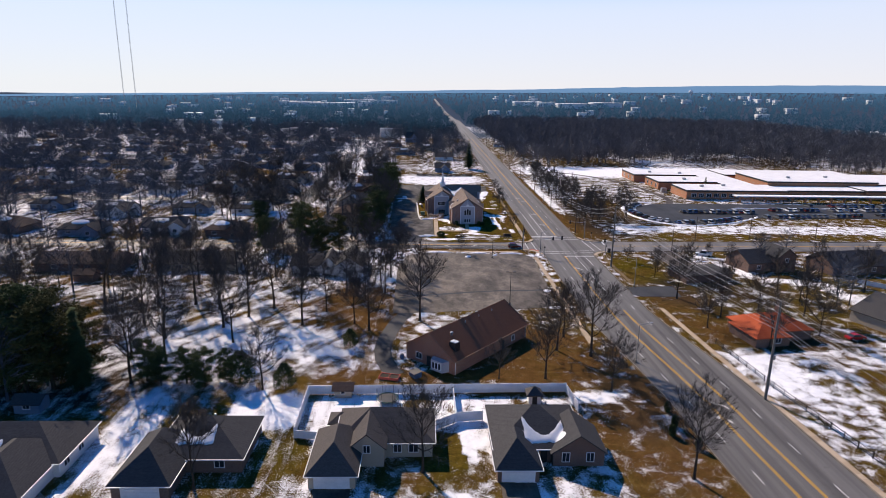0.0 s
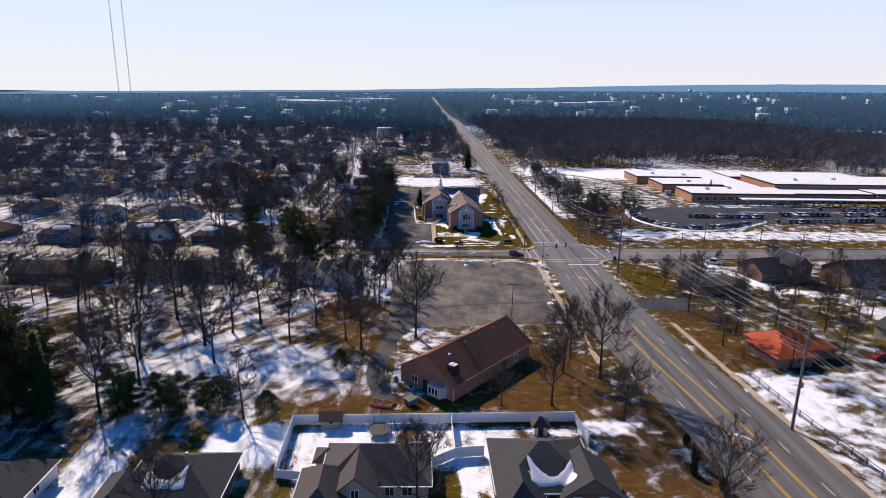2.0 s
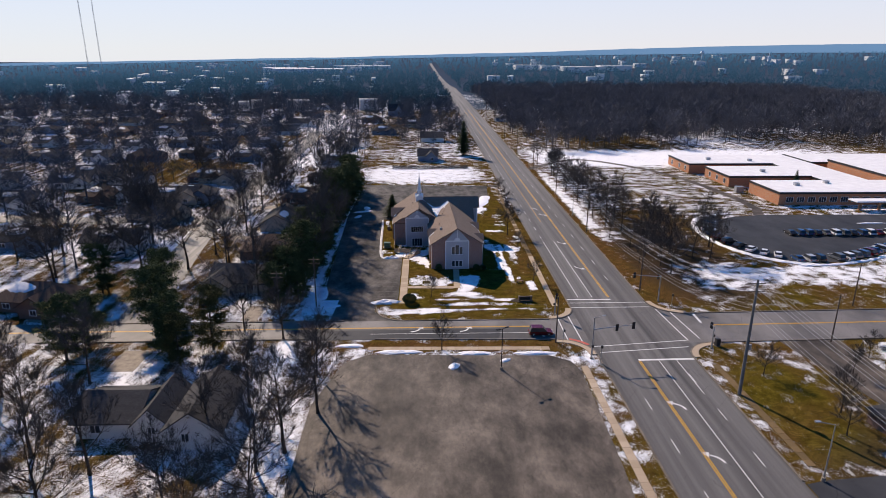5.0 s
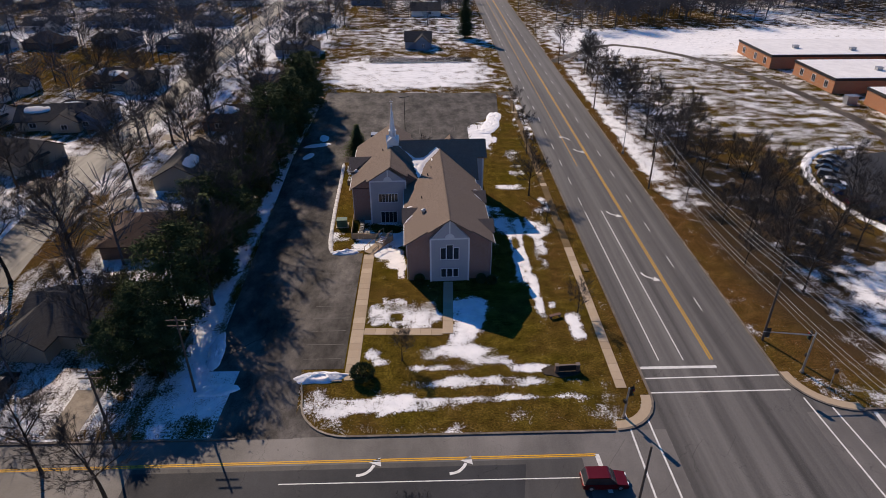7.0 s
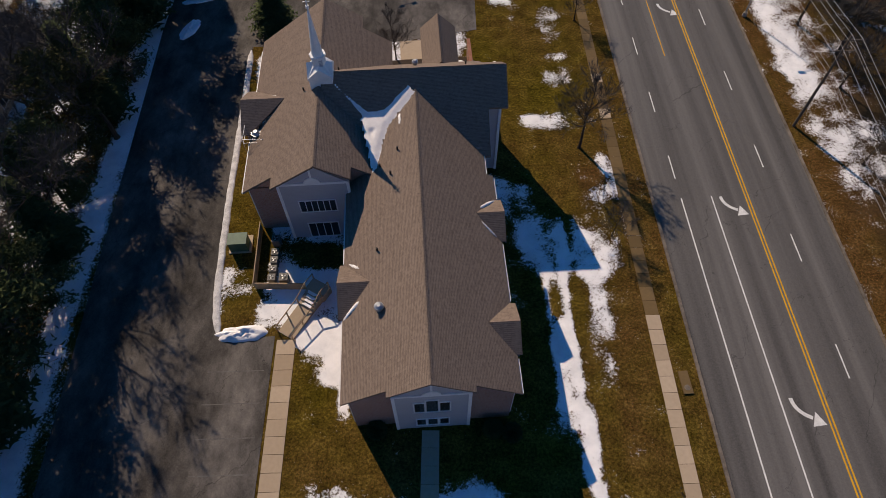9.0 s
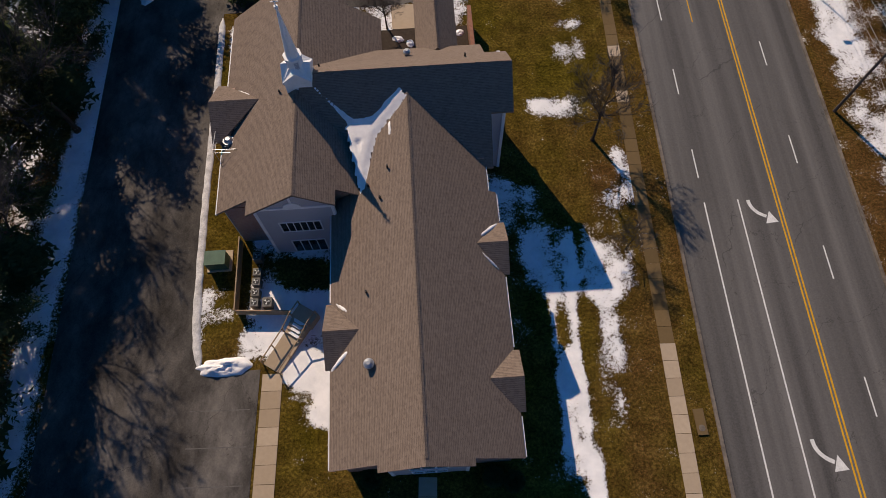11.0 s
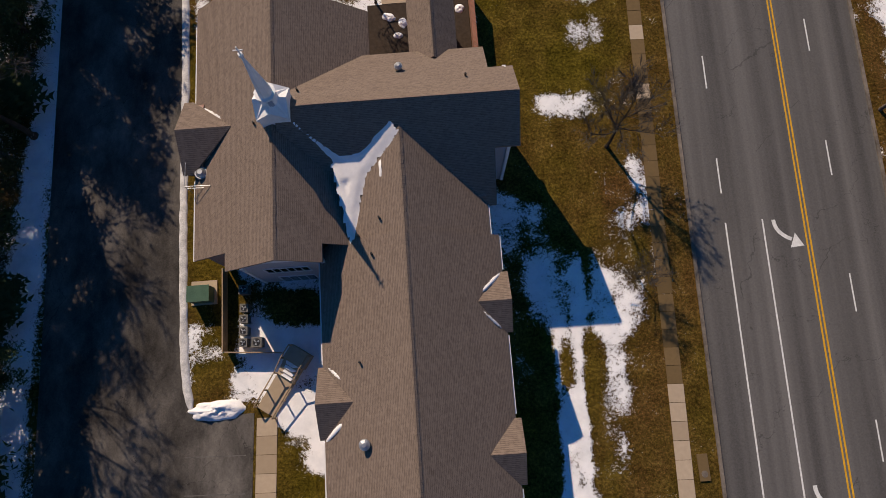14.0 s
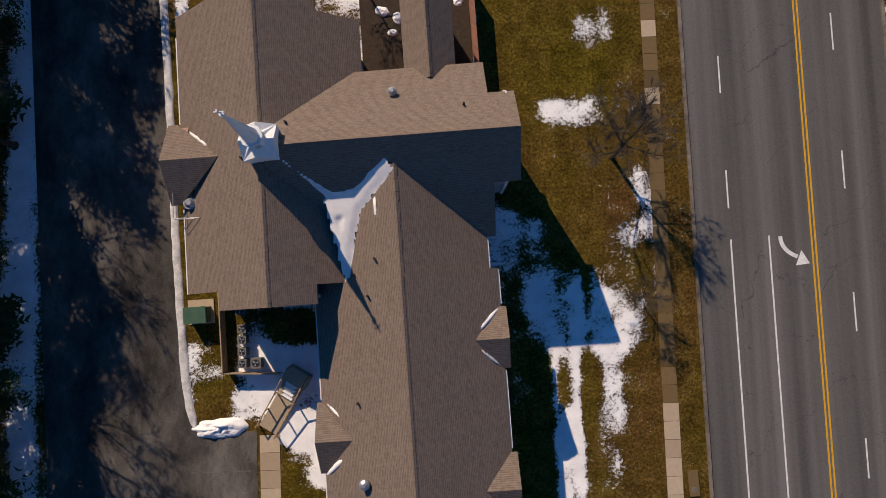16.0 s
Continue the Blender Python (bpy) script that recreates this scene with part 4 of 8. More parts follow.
def bay(w, depth, base, peak, m, windows):
    """A gabled siding bay with corner boards, trim and windows; it faces -y and stands on y = 0."""
    ob = part("bay", Shape().prism([(-w / 2, -depth), (w / 2, -depth), (w / 2, 0.3), (-w / 2, 0.3)], 0, base), GREYSIDING, church, "grey lap siding bay with white trim")
    ob.matrix_basis = m
    g = Shape()
    g.v += [(-w / 2, -depth, base), (w / 2, -depth, base), (0, -depth, peak), (-w / 2, 0.3, base), (w / 2, 0.3, base), (0, 0.3, peak)]
    g.f += [(0, 1, 2), (5, 4, 3), (0, 3, 4, 1), (1, 4, 5, 2), (2, 5, 3, 0)]
    part("bay_gable", g, GREYSIDING, ob)
    t = Shape()
    for sx in (-1, 1):
        t.box(sx * w / 2 - 0.13, sx * w / 2 + 0.13, -depth - 0.06, -depth + 0.2, 0, base)
    t.box(-w / 2, w / 2, -depth - 0.06, -depth + 0.02, base - 0.15, base + 0.12)
    t.box(-0.09, 0.09, -depth - 0.06, -depth + 0.02, base + 0.12, peak - 0.25)
    part("corner_board", t, TRIM, ob)
    d = Shape()
    for i in range(10):
        a0, a1 = math.pi * i / 10, math.pi * (i + 1) / 10
        d.face((0, -depth - 0.08, base + 0.1), (0.75 * math.cos(a0), -depth - 0.08, base + 0.1 + 0.75 * math.sin(a0)), (0.75 * math.cos(a1), -depth - 0.08, base + 0.1 + 0.75 * math.sin(a1)))
        d.face((0.75 * math.cos(a0), -depth - 0.08, base + 0.1 + 0.75 * math.sin(a0)), (0.75 * math.cos(a0), -depth, base + 0.1 + 0.75 * math.sin(a0)), (0.75 * math.cos(a1), -depth, base + 0.1 + 0.75 * math.sin(a1)), (0.75 * math.cos(a1), -depth - 0.08, base + 0.1 + 0.75 * math.sin(a1)))
    part("louvre", d, TRIM, ob)
    for x, z, ww, hh, n in windows:
        window(ob, ww, hh, pose(x, -depth, z), n)
    return ob


b1 = bay(5.9, 0.5, 7.6, 10.9, pose(0, -18, 0), [(-1.0, 4.0, 0.8, 2.0, 1), (0, 4.0, 0.95, 2.5, 1), (1.0, 4.0, 0.8, 2.0, 1), (-0.95, 0.8, 0.75, 1.45, 1), (0, 0.8, 0.8, 1.45, 1), (0.95, 0.8, 0.75, 1.45, 1)])
for sx in (-1, 1):
    pts = [(sx * 3.3, -19.0, RN - 3.3 * S), (0, -19.0, RN + 0.004), (0, -18.4, RN + 0.004), (sx * 3.3, -18.4, RN - 3.3 * S + 0.004)]
    part("bay_roof", slope_plate(pts if sx < 0 else pts[::-1]), CHURCHROOF, church)


def dormer(cx, side, y, z, ridge, half):
    """A cross-gable dormer over the eave. side: +1 east, -1 west."""
    eave = z - half * 0.58
    inner = cx - side * ridge
    for k in (-1, 1):
        pts = [(inner, y, z), (cx, y, z), (cx, y + k * half, eave), (cx - side * 0.75, y + k * half, eave)]
        flip = (side * k) > 0
        part("dormer_roof", slope_plate(pts if flip else pts[::-1], 0.15), CHURCHROOF, church)
    sh = Shape()
    x0 = cx - side * 0.45
    sh.v += [(x0, y - half + 0.25, 0), (x0, y + half - 0.25, 0), (x0, y + half - 0.25, eave - 0.02), (x0, y, z - 0.16), (x0, y - half + 0.25, eave - 0.02)]
    x1 = cx - side * 1.6
    sh.v += [(x1, *p[1:]) for p in sh.v[:5]]
    sh.f += [(0, 1, 2, 3, 4), (9, 8, 7, 6, 5)] + [(i, i + 5, (i + 1) % 5 + 5, (i + 1) % 5) for i in range(5)]
    part("dormer_wall", sh, PINKBRICK, church)
    window(church, 1.2, 2.4, pose(x0, y, 2.2, rz=90 * side), 2)


dormer(7.35, 1, -2.2, 8.05, 2.5, 2.3)
dormer(7.35, 1, -13.0, 8.05, 2.5, 2.3)
dormer(-7.3, -1, -8.7, 8.2, 3.0, 2.6)

# transept
TZ, TY, TS = 12.15, 12.3, 0.77
part("wall", wall_box(-8, 6.2, 6.0, 18.2, 7.4), PINKBRICK, church)
x0, x1 = -8.9, 7.0
part("roof", slope_plate([(x0, 5.4, TZ - 6.9 * TS), (x1, 5.4, TZ - 6.9 * TS), (x1, TY, TZ), (x0, TY, TZ)]), CHURCHROOF, church)
part("roof", slope_plate([(x0, TY, TZ), (x1, TY, TZ), (x1, 18.7, TZ - 6.4 * TS), (x0, 18.7, TZ - 6.4 * TS)]), CHURCHROOF, church)
g = Shape()
g.v += [(6.2, 6.0, 7.2), (6.2, 18.2, 7.2), (6.2, TY, TZ - 0.2), (6.0, 6.0, 7.2), (6.0, 18.2, 7.2), (6.0, TY, TZ - 0.2)]
g.f += [(0, 1, 2), (5, 4, 3), (0, 3, 4, 1), (1, 4, 5, 2), (2, 5, 3, 0)]
part("gable", g, PINKBRICK, church)
bw = 2.9
bay(2 * bw, 2.1, TZ - bw * TS - 0.25, TZ - 0.25, pose(6.2, TY + 0.3, 0, rz=90), [(-1.3, 3.5, 1.0, 2.2, 1), (0, 3.5, 1.2, 2.5, 1), (1.3, 3.5, 1.0, 2.2, 1)])
for k in (-1, 1):
    yb = TY + k * (bw + 0.35)
    zb = TZ - (bw + 0.35) * TS
    pts = [(6.5, TY, TZ + 0.004), (8.9, TY, TZ + 0.004), (8.9, yb, zb + 0.004), (6.5, yb, zb + 0.004)]
    part("bay_roof", slope_plate(pts if k > 0 else pts[::-1]), CHURCHROOF, church)

# west wing
WX = -9.2
part("wall", wall_box(WX - 7.0, WX + 6.0, 3.2, 22.5, EV - 0.3), PINKBRICK, church)
for sx in (-1, 1):
    e, cut = (7.5, 7.5) if sx < 0 else (6.9, 3.9)
    pts = [(WX + sx * e, 2.7, RW - e * S), (WX, 2.7, RW), (WX, 23.2, RW), (WX + sx * e, 22.9, RW - e * S)]
    part("roof", slope_plate(pts if sx < 0 else pts[::-1]), CHURCHROOF, church)
    pts = [(WX + sx * cut, 22.9 if sx < 0 else 23.04, RW - cut * S), (WX, 23.2, RW), (WX, 25.0, RW), (WX + sx * cut, 24.4 if sx < 0 else 25.0, RW - cut * S)]
    part("roof", slope_plate(pts if sx < 0 else pts[::-1]), CHURCHROOF, church)
part("wall", wall_box(WX - 3.2, WX + 3.4, 22.6, 24.1, 8.6), PINKBRICK, church)
g = Shape()
g.v += [(WX - 7, 3.2, EV - 0.1), (WX + 7, 3.2, EV - 0.1), (WX, 3.2, RW - 0.15), (WX - 7, 3.4, EV - 0.1), (WX + 7, 3.4, EV - 0.1), (WX, 3.4, RW - 0.15)]
g.f += [(0, 1, 2), (5, 4, 3), (0, 3, 4, 1), (1, 4, 5, 2), (2, 5, 3, 0)]
part("gable", g, PINKBRICK, church)
bay(6.4, 1.4, 8.4, RW - 0.45, pose(WX - 0.6, 3.2, 0), [(0, 4.3, 3.4, 1.6, 6), (0, 0.15, 2.9, 2.2, 4)])
for sx in (-1, 1):
    e = 4.4 if sx < 0 else 3.0
    pts = [(WX + sx * e, 1.3, RW - e * S + 0.004), (WX, 1.3, RW + 0.004), (WX, 2.9, RW + 0.004), (WX + sx * e, 2.9, RW - e * S + 0.004)]
    part("bay_roof", slope_plate(pts if sx < 0 else pts[::-1]), CHURCHROOF, church)
dormer(WX - 8.2, -1, 12.6, 8.9, 4.4, 3.1)
# corridor running north
part("wall", wall_box(1.35, 4.55, 18.2, 25.2, 6.2), REDBRICK, church)
for sx in (-1, 1):
    pts = [(2.95 + sx * 2.0, 17.5, 6.5), (2.95, 17.5, 8.4), (2.95, 25.6, 8.4), (2.95 + sx * 2.0, 25.6, 6.5)]
    part("roof", slope_plate(pts if sx < 0 else pts[::-1]), CHURCHROOF, church)
# steeple
st = part("steeple", Shape().box(-1.1, 1.1, -1.1, 1.1, 9.0, 12.0).box(-1.2, 1.2, -1.2, 1.2, 12.0, 12.2), TRIM, church, "white painted steeple with a tall needle spire")
st.matrix_basis = pose(WX + 0.35, 12.5, 0)
bro = Shape()
for k in range(4):
    a = k * math.pi / 2
    ca, sa = math.cos(a), math.sin(a)
    p = [(x * ca - y * sa, x * sa + y * ca, z) for x, y, z in ((1.2, -1.2, 12.2), (1.2, 1.2, 12.2), (1.2, 0, 13.2), (0.4, 0, 13.3), (0.5, -0.5, 13.1), (0.5, 0.5, 13.1))]
    bro.face(p[0], p[1], p[2]).face(p[1], p[5], p[3], p[2]).face(p[0], p[2], p[3], p[4])
part("gablet", bro, TRIM, st)
part("drum", Shape().tube((0, 0, 12.2), (0, 0, 14.0), 0.66, 0.66, 8).tube((0, 0, 14.0), (0, 0, 14.18), 0.78, 0.78, 8), TRIM, st)
for k in range(4):
    a = k * 90 + 22.5
    lv = Shape()
    for i in range(5):
        lv.box(-0.18, 0.18, -0.65, -0.6, 13.0 + i * 0.17, 13.11 + i * 0.17)
    part("louvre", lv, GREYSIDING, st).matrix_basis = pose(0, 0, 0, rz=a)
part("spire", Shape().tube((0, 0, 14.18), (0, 0, 19.1), 0.55, 0.05, 8), TRIM, st)
part("finial", Shape().tube((0, 0, 19.0), (0, 0, 19.25), 0.16, 0.16, 8).box(-0.04, 0.04, -0.04, 0.04, 19.2, 20.0).box(-0.3, 0.3, -0.03, 0.03, 19.6, 19.68), TRIM, st)

# ridge caps, one short folded piece after another
def ridge_mesh(fall, seed):
    r = random.Random(seed)
    w, up, sh = r.uniform(0.15, 0.22), r.uniform(0.03, 0.05), Shape()
    for k in (-1, 1):
        q = [(0, 0, up), (0.31, 0, up * 0.6), (0.31, k * w, up * 0.6 - fall * w), (0, k * w, up - fall * w)]
        sh.face(*(q if k > 0 else q[::-1]))
        e = [(0, 0, up), (0, k * w, up - fall * w), (0, k * w, up - fall * w - 0.04), (0, 0, up - 0.04)]
        sh.face(*(e if k > 0 else e[::-1]))
    me = sh.mesh("ridge_tile")
    me.materials.append(CHURCHROOF)
    return me


def ridge_cap(p, q, fall, seed):
    p, q = Vector(p), Vector(q)
    d = (q - p).normalized()
    turn = math.degrees(math.atan2(d.y, d.x))
    kinds = [ridge_mesh(fall, seed * 10 + k) for k in range(4)]
    for i in range(int((q - p).length / 0.3)):
        ob = new("ridge_tile", kinds[(i * 7 + i // 3) % 4])
        ob.parent = church
        at = p + d * (0.3 * i)
        ob.matrix_basis = pose(at.x, at.y, at.z, rz=turn)


ridge_cap((0, -18.5, RN), (0, 3.0, RN), S, 1)
ridge_cap((0, 3.0, RN - 0.15), (0, 12.4, RN - 0.15), S, 2)
ridge_cap((WX, 1.3, RW), (WX, 11.0, RW), S, 3)
ridge_cap((WX, 13.9, RW), (WX, 25.0, RW), S, 6)
ridge_cap((-6.6, TY, TZ), (8.9, TY, TZ), TS, 4)
ridge_cap((2.95, 17.5, 8.4), (2.95, 25.6, 8.4), 0.95, 5)
# gutters along the eaves
for x, y0, y1, z in ((6.98, -18.4, -15.6, 6.58), (6.98, -10.4, -4.7, 6.58), (6.98, 0.3, 2.9, 6.58), (-6.98, -18.4, -11.5, 6.58), (-6.98, -5.9, 2.9, 6.58), (6.33, 3.0, 6.0, 6.85), (WX - 7.53, 2.7, 9.2, 6.45), (WX - 7.53, 15.9, 22.8, 6.45)):
    part("gutter", Shape().box(x - 0.07, x + 0.07, y0, y1, z - 0.14, z), TRIM, church, "white eaves gutter")
for x, y in ((6.6, -17.6), (-6.6, -17.6), (6.6, 2.4), (WX - 7.1, 3.4)):
    part("downpipe", Shape().box(x - 0.05, x + 0.05, y - 0.05, y + 0.05, 0, 6.4), TRIM, church)


def roof_top(u, v):
    """The height of the church roof over its own plan."""
    z = RN - abs(u) * S if v < 3 else RN - 0.15 - abs(u) * S
    if v > 2.6:
        z = max(z, RW - abs(u - WX) * S)
    if u > -8.9:
        z = max(z, TZ - abs(v - TY) * TS)
    return z


def roof_snow_patch(parent, top, cells, inside, lift, size=0.3):
    """Snow lying in a valley: a grid patch over the roof where inside() holds, thinning to its edge."""
    sh, ids = Shape(), {}
    (u0, u1), (v0, v1) = cells
    nu, nv = int((u1 - u0) / size), int((v1 - v0) / size)
    def at(i, j):
        if (i, j) not in ids:
            u, v = u0 + i * size, v0 + j * size
            u += 0.12 * noise.noise((u * 2, v * 2, 1)) 
            q = inside(u, v)
            ids[i, j] = len(sh.v)
            sh.v.append((u, v, top(u, v) + lift * min(1.0, max(0.0, q) * 2.5) - 0.06))
        return ids[i, j]
    for i in range(nu):
        for j in range(nv):
            if inside(u0 + (i + 0.5) * size, v0 + (j + 0.5) * size) > -0.08:
                sh.f.append((at(i, j), at(i + 1, j), at(i + 1, j + 1), at(i, j + 1)))
    return part("roof_snow", sh, ROOFSNOW, parent, "old snow lying in the roof valley", True)


def along(u, v, a, b):
    """How far along the line from a to b a point lies (0 to 1), and how far off it."""
    dx, dy = b[0] - a[0], b[1] - a[1]
    t = ((u - a[0]) * dx + (v - a[1]) * dy) / (dx * dx + dy * dy)
    return t, math.hypot(u - a[0] - t * dx, v - a[1] - t * dy)


def fill_level(u, v):
    level = 8.42 + 0.17 * (v - 2.8) if v > 2.6 else 0.0
    t, d = along(u, v, (-3.85, 8.0), (-0.45, 10.75))
    return max(level, 8.95 + 2.05 * t) if t > -0.1 and d < 1.6 else level


def in_valley(u, v):
    n = 0.2 * noise.noise((u * 0.9, v * 0.9, 7)) + 0.14 * noise.noise((u * 3, v * 3, 2))
    edge = 0.25 + 0.17 * (v - 2.8)
    pool = min(edge + 0.15 * max(0.0, v - 5.5) - (u + 4.15 + 0.02 * (v - 2.8)), (u + 4.15 + 0.17 * (v - 2.8)) * 1.5 + 0.2) if 2.7 < v < 9.2 else -1
    t, d = along(u, v, (-3.85, 8.0), (-0.45, 10.75))
    east = 0.8 - 0.2 * t - d if -0.1 < t < 1.02 else -1
    t, d = along(u, v, (-5.2, 9.3), (-7.7, 11.4))
    west = 0.4 - 0.1 * t - d if -0.15 < t < 1.0 else -1
    return max(pool, east, west) * 0.8 + n * 0.5


roof_snow_patch(church, lambda u, v: min(max(roof_top(u, v), fill_level(u, v)), roof_top(u, v) + 0.75), ((-9, 0.5), (2.5, 12.5)), in_valley, 0.12, 0.18)
for x, y, rx, ry, k in ((6.0, -0.75, 0.26, 0.8, 1.0), (5.9, -3.6, 0.13, 0.8, -1.0), (-6.0, -6.6, 0.14, 0.6, -1.0), (-6.2, -10.8, 0.3, 0.7, 1.0), (-15.0, 14.4, 0.2, 0.9, -1.2), (-15.2, 10.9, 0.12, 0.6, 1.2), (-1.6, 8.0, 0.13, 0.9, 0.0)):
    f = lambda u, v, x=x, y=y, rx=rx, ry=ry, k=k: 0.6 - 0.6 * (((u - x - k * (v - y)) / rx) ** 2 + ((v - y) / ry) ** 2) + 0.1 * noise.noise((u * 2, v * 2, 5))
    roof_snow_patch(church, roof_top, ((x - 1.6, x + 1.6), (y - 1.4, y + 1.4)), f, 0.2, 0.12)
for x, y, r, h in ((-3.75, -11.6, 0.36, 0.4), (0.15, 16.2, 0.3, 0.4)):
    ob = part("dome_vent", Shape().tube((0, 0, -0.2), (0, 0, h), r * 0.8, r * 0.8, 12).tube((0, 0, h), (0, 0, h + 0.15), r * 1.15, r * 1.05, 12).tube((0, 0, h + 0.15), (0, 0, h + 0.3), r, r * 0.4, 12), STEEL, church, "round metal roof vent")
    ob.matrix_basis = pose(x, y, roof_top(x, y) if y < 15 else TZ - (y - TY) * TS)
for x, y in ((-2.6, 1.6), (-1.9, 4.2), (-3.9, -6.0), (-10.8, 12.0), (-7.4, 14.2), (-3.6, 3.2), (5.2, 14.6)):
    ob = part("pipe_vent", Shape().tube((0, 0, -0.2), (0, 0, 0.4), 0.09, 0.08, 8), BLACK, church)
    ob.matrix_basis = pose(x, y, roof_top(x, y) if y < 12.3 or x < -6 else TZ - (y - TY) * TS)

# ---------- other buildings ----------
BROWNTRIM = plain("brown_trim_paint", (0.16, 0.085, 0.055), (0.26, 0.15, 0.1), 1.2, 0.6)
hall = house("brick_hall", "long red brick hall with a rust brown shingle roof", -34.9, -151.9, 49.0,
             [(-13.4, 13.4, -6.6, 6.6, 3.4, 4.2, "x")], REDBRICK, REDROOF,
             [("window", -13.4, -3, 0.9, 1.6, 1.3, -90), ("window", -13.4, 3, 0.9, 1.6, 1.3, -90), ("door", -13.4, 0, 0, 1.6, 2.2, -90),
              ("vent", -9, -2.2, 6.2, 0.5, 0.6, 0), ("vent", 2, -1.2, 6.9, 0.2, 0.4, 0), ("vent", 7, -1.2, 6.9, 0.2, 0.4, 0), ("vent", -3, -1.2, 6.9, 0.2, 0.4, 0), ("window", 8, -6.6, 0.9, 1.2, 1.2, 0), ("door", 4, -6.6, 0, 1.0, 2.1, 0)], "hall")
for x in (-13.93, 13.93):
    for k in (-1, 1):
        part("verge_board", Shape().tube((x, k * 7.1, 3.05), (x, 0, 7.62), 0.09, 0.09, 4), BROWNTRIM, hall, "brown verge board")
for x in (-13.3, 13.3):
    part("downpipe", Shape().tube((x, -6.7, 0), (x, -6.7, 3.2), 0.06, 0.06, 6), TRIM, hall)
part("gutter", Shape().box(-13.8, 13.8, -7.16, -7.04, 3.0, 3.14), BROWNTRIM, hall)
part("roof_box", Shape().box(-11.8, -10.2, -5.4, -3.8, 3.4, 6.0), BLACK, hall, "dark boxed vent on the roof slope")
for y in (-5.0, -4.2):
    part("roof_box_cap", Shape().box(-11.6, -10.4, y - 0.3, y + 0.3, 6.0, 6.15), TRIM, hall)
bayw = part("bay_window", Shape().prism([(-15.0, -4.6), (-13.4, -5.2), (-13.4, -1.0), (-15.0, -1.6)], 0.3, 2.6), GREYSIDING, hall, "grey framed bay window")
for y in (-3.9, -3.1, -2.3):
    window(bayw, 0.62, 1.3, pose(-15.0, y, 0.9, rz=-90), 1)

HOME_A = [(-7.2, 7.0, -4.5, 8.6, 2.8, 3.6, "hip"), (-7.4, -1.2, -9.6, 0, 2.7, 2.9, "hip"), (1.6, 9.6, -5.6, 2.0, 2.7, 2.8, "y")]
HOME_C = [(-6.5, 6.8, -3, 8.8, 2.8, 3.4, "hip"), (-9.6, -1.6, -9.2, 4, 2.7, 3.2, "hip")]
HOME_D = [(-9, 8, -4, 7.2, 2.8, 3.2, "hip"), (-3, 7.0, -12, 2, 2.7, 3.2, "hip")]
homes = [house("house", "brown brick bungalow with a grey hipped shingle roof", -26.5, -192, 0, HOME_A, DARKBRICK, DARKROOF,
      [("garage", -4.3, -9.6, 0, 5.0, 2.2, 0), ("window", 3.6, -5.6, 0.8, 1.1, 1.5, 0), ("window", 7.4, -5.6, 0.8, 1.1, 1.5, 0),
       ("door", 0.4, -4.5, 0, 1.0, 2.1, 0), ("vent", 2.0, 4.0, 5.4, 0.3, 0.4, 0)], gutters=True)]
house("house", "tan sided house with grey brown hipped roof and attached garage", -52, -193, 0,
      [(-6.5, 8.5, -2, 8.0, 3.0, 3.0, "hip"), (-9.6, -2.8, -10, 2, 2.7, 2.9, "hip"), (-4.2, 1.0, -4.6, 3, 3.6, 2.2, "y")], TANSIDING, TAUPEROOF,
      [("garage", -6.2, -10, 0, 5.2, 2.2, 0), ("window", -1.6, -4.6, 2.4, 1.0, 1.2, 0), ("window", 5.5, -2, 0.9, 1.4, 1.3, 0), ("window", 3, -2, 0.9, 1.2, 1.3, 0), ("vent", 0, 5, 5.4, 0.25, 0.4, 0)], gutters=True)
homes.append(house("house", "brown brick house with a grey hipped roof and white garage door", -79, -196, 0, HOME_C, DARKBRICK, DARKROOF,
      [("garage", -5.6, -9.2, 0, 5.4, 2.2, 0), ("window", 3.5, -3, 0.9, 1.4, 1.3, 0), ("vent", 1, 4, 5.4, 0.25, 0.4, 0)], gutters=True))
homes.append(house("house", "white sided house with a grey hipped shingle roof", -106.5, -196, 0, HOME_D, WHITESIDING, DARKROOF,
      [("window", 8.0, 2, 0.9, 1.4, 1.3, 90), ("window", 8.0, -2, 0.9, 1.4, 1.3, 90), ("garage", 2, -12, 0, 5.0, 2.2, 0)], gutters=True))
house("house", "low house under a red metal roof among trees", 39, -143, 8,
      [(-8, 7, -5, 5, 2.8, 2.6, "hip"), (-9.5, -1, -8, 2, 2.6, 1.8, "hip")], DARKBRICK, ORANGEROOF, [("window", -4, -8, 0.9, 1.4, 1.2, 0), ("chimney", 2, 1, 0, 0.9, 6.2, 0)])
house("house", "brown brick house with gabled roof and rear deck", 66, -86, 12,
      [(-8, 8, -5, 6, 3.4, 3.0, "x"), (1, 8, -7, 2, 5.4, 2.6, "y")], DARKBRICK, DARKROOF, [("window", 4.5, -7, 3.4, 1.2, 1.3, 0), ("window", -4, -5, 1.0, 1.4, 1.3, 0)])
house("house", "brown gabled house beside a snowy yard", 96, -88, 8,
      [(-12, 10, -6, 6, 3.2, 3.4, "x")], DARKBRICK, DARKROOF, [("window", -4, -6, 1.0, 1.4, 1.3, 0), ("window", 3, -6, 1.0, 1.4, 1.3, 0)])
house("house", "dark gabled house at the edge of a snowy lawn", 75, -137, 20, [(-9, 9, -6, 6, 3.2, 3.6, "y")], TANSIDING, DARKROOF, [("window", 0, -6, 1.0, 1.4, 1.3, 0)])
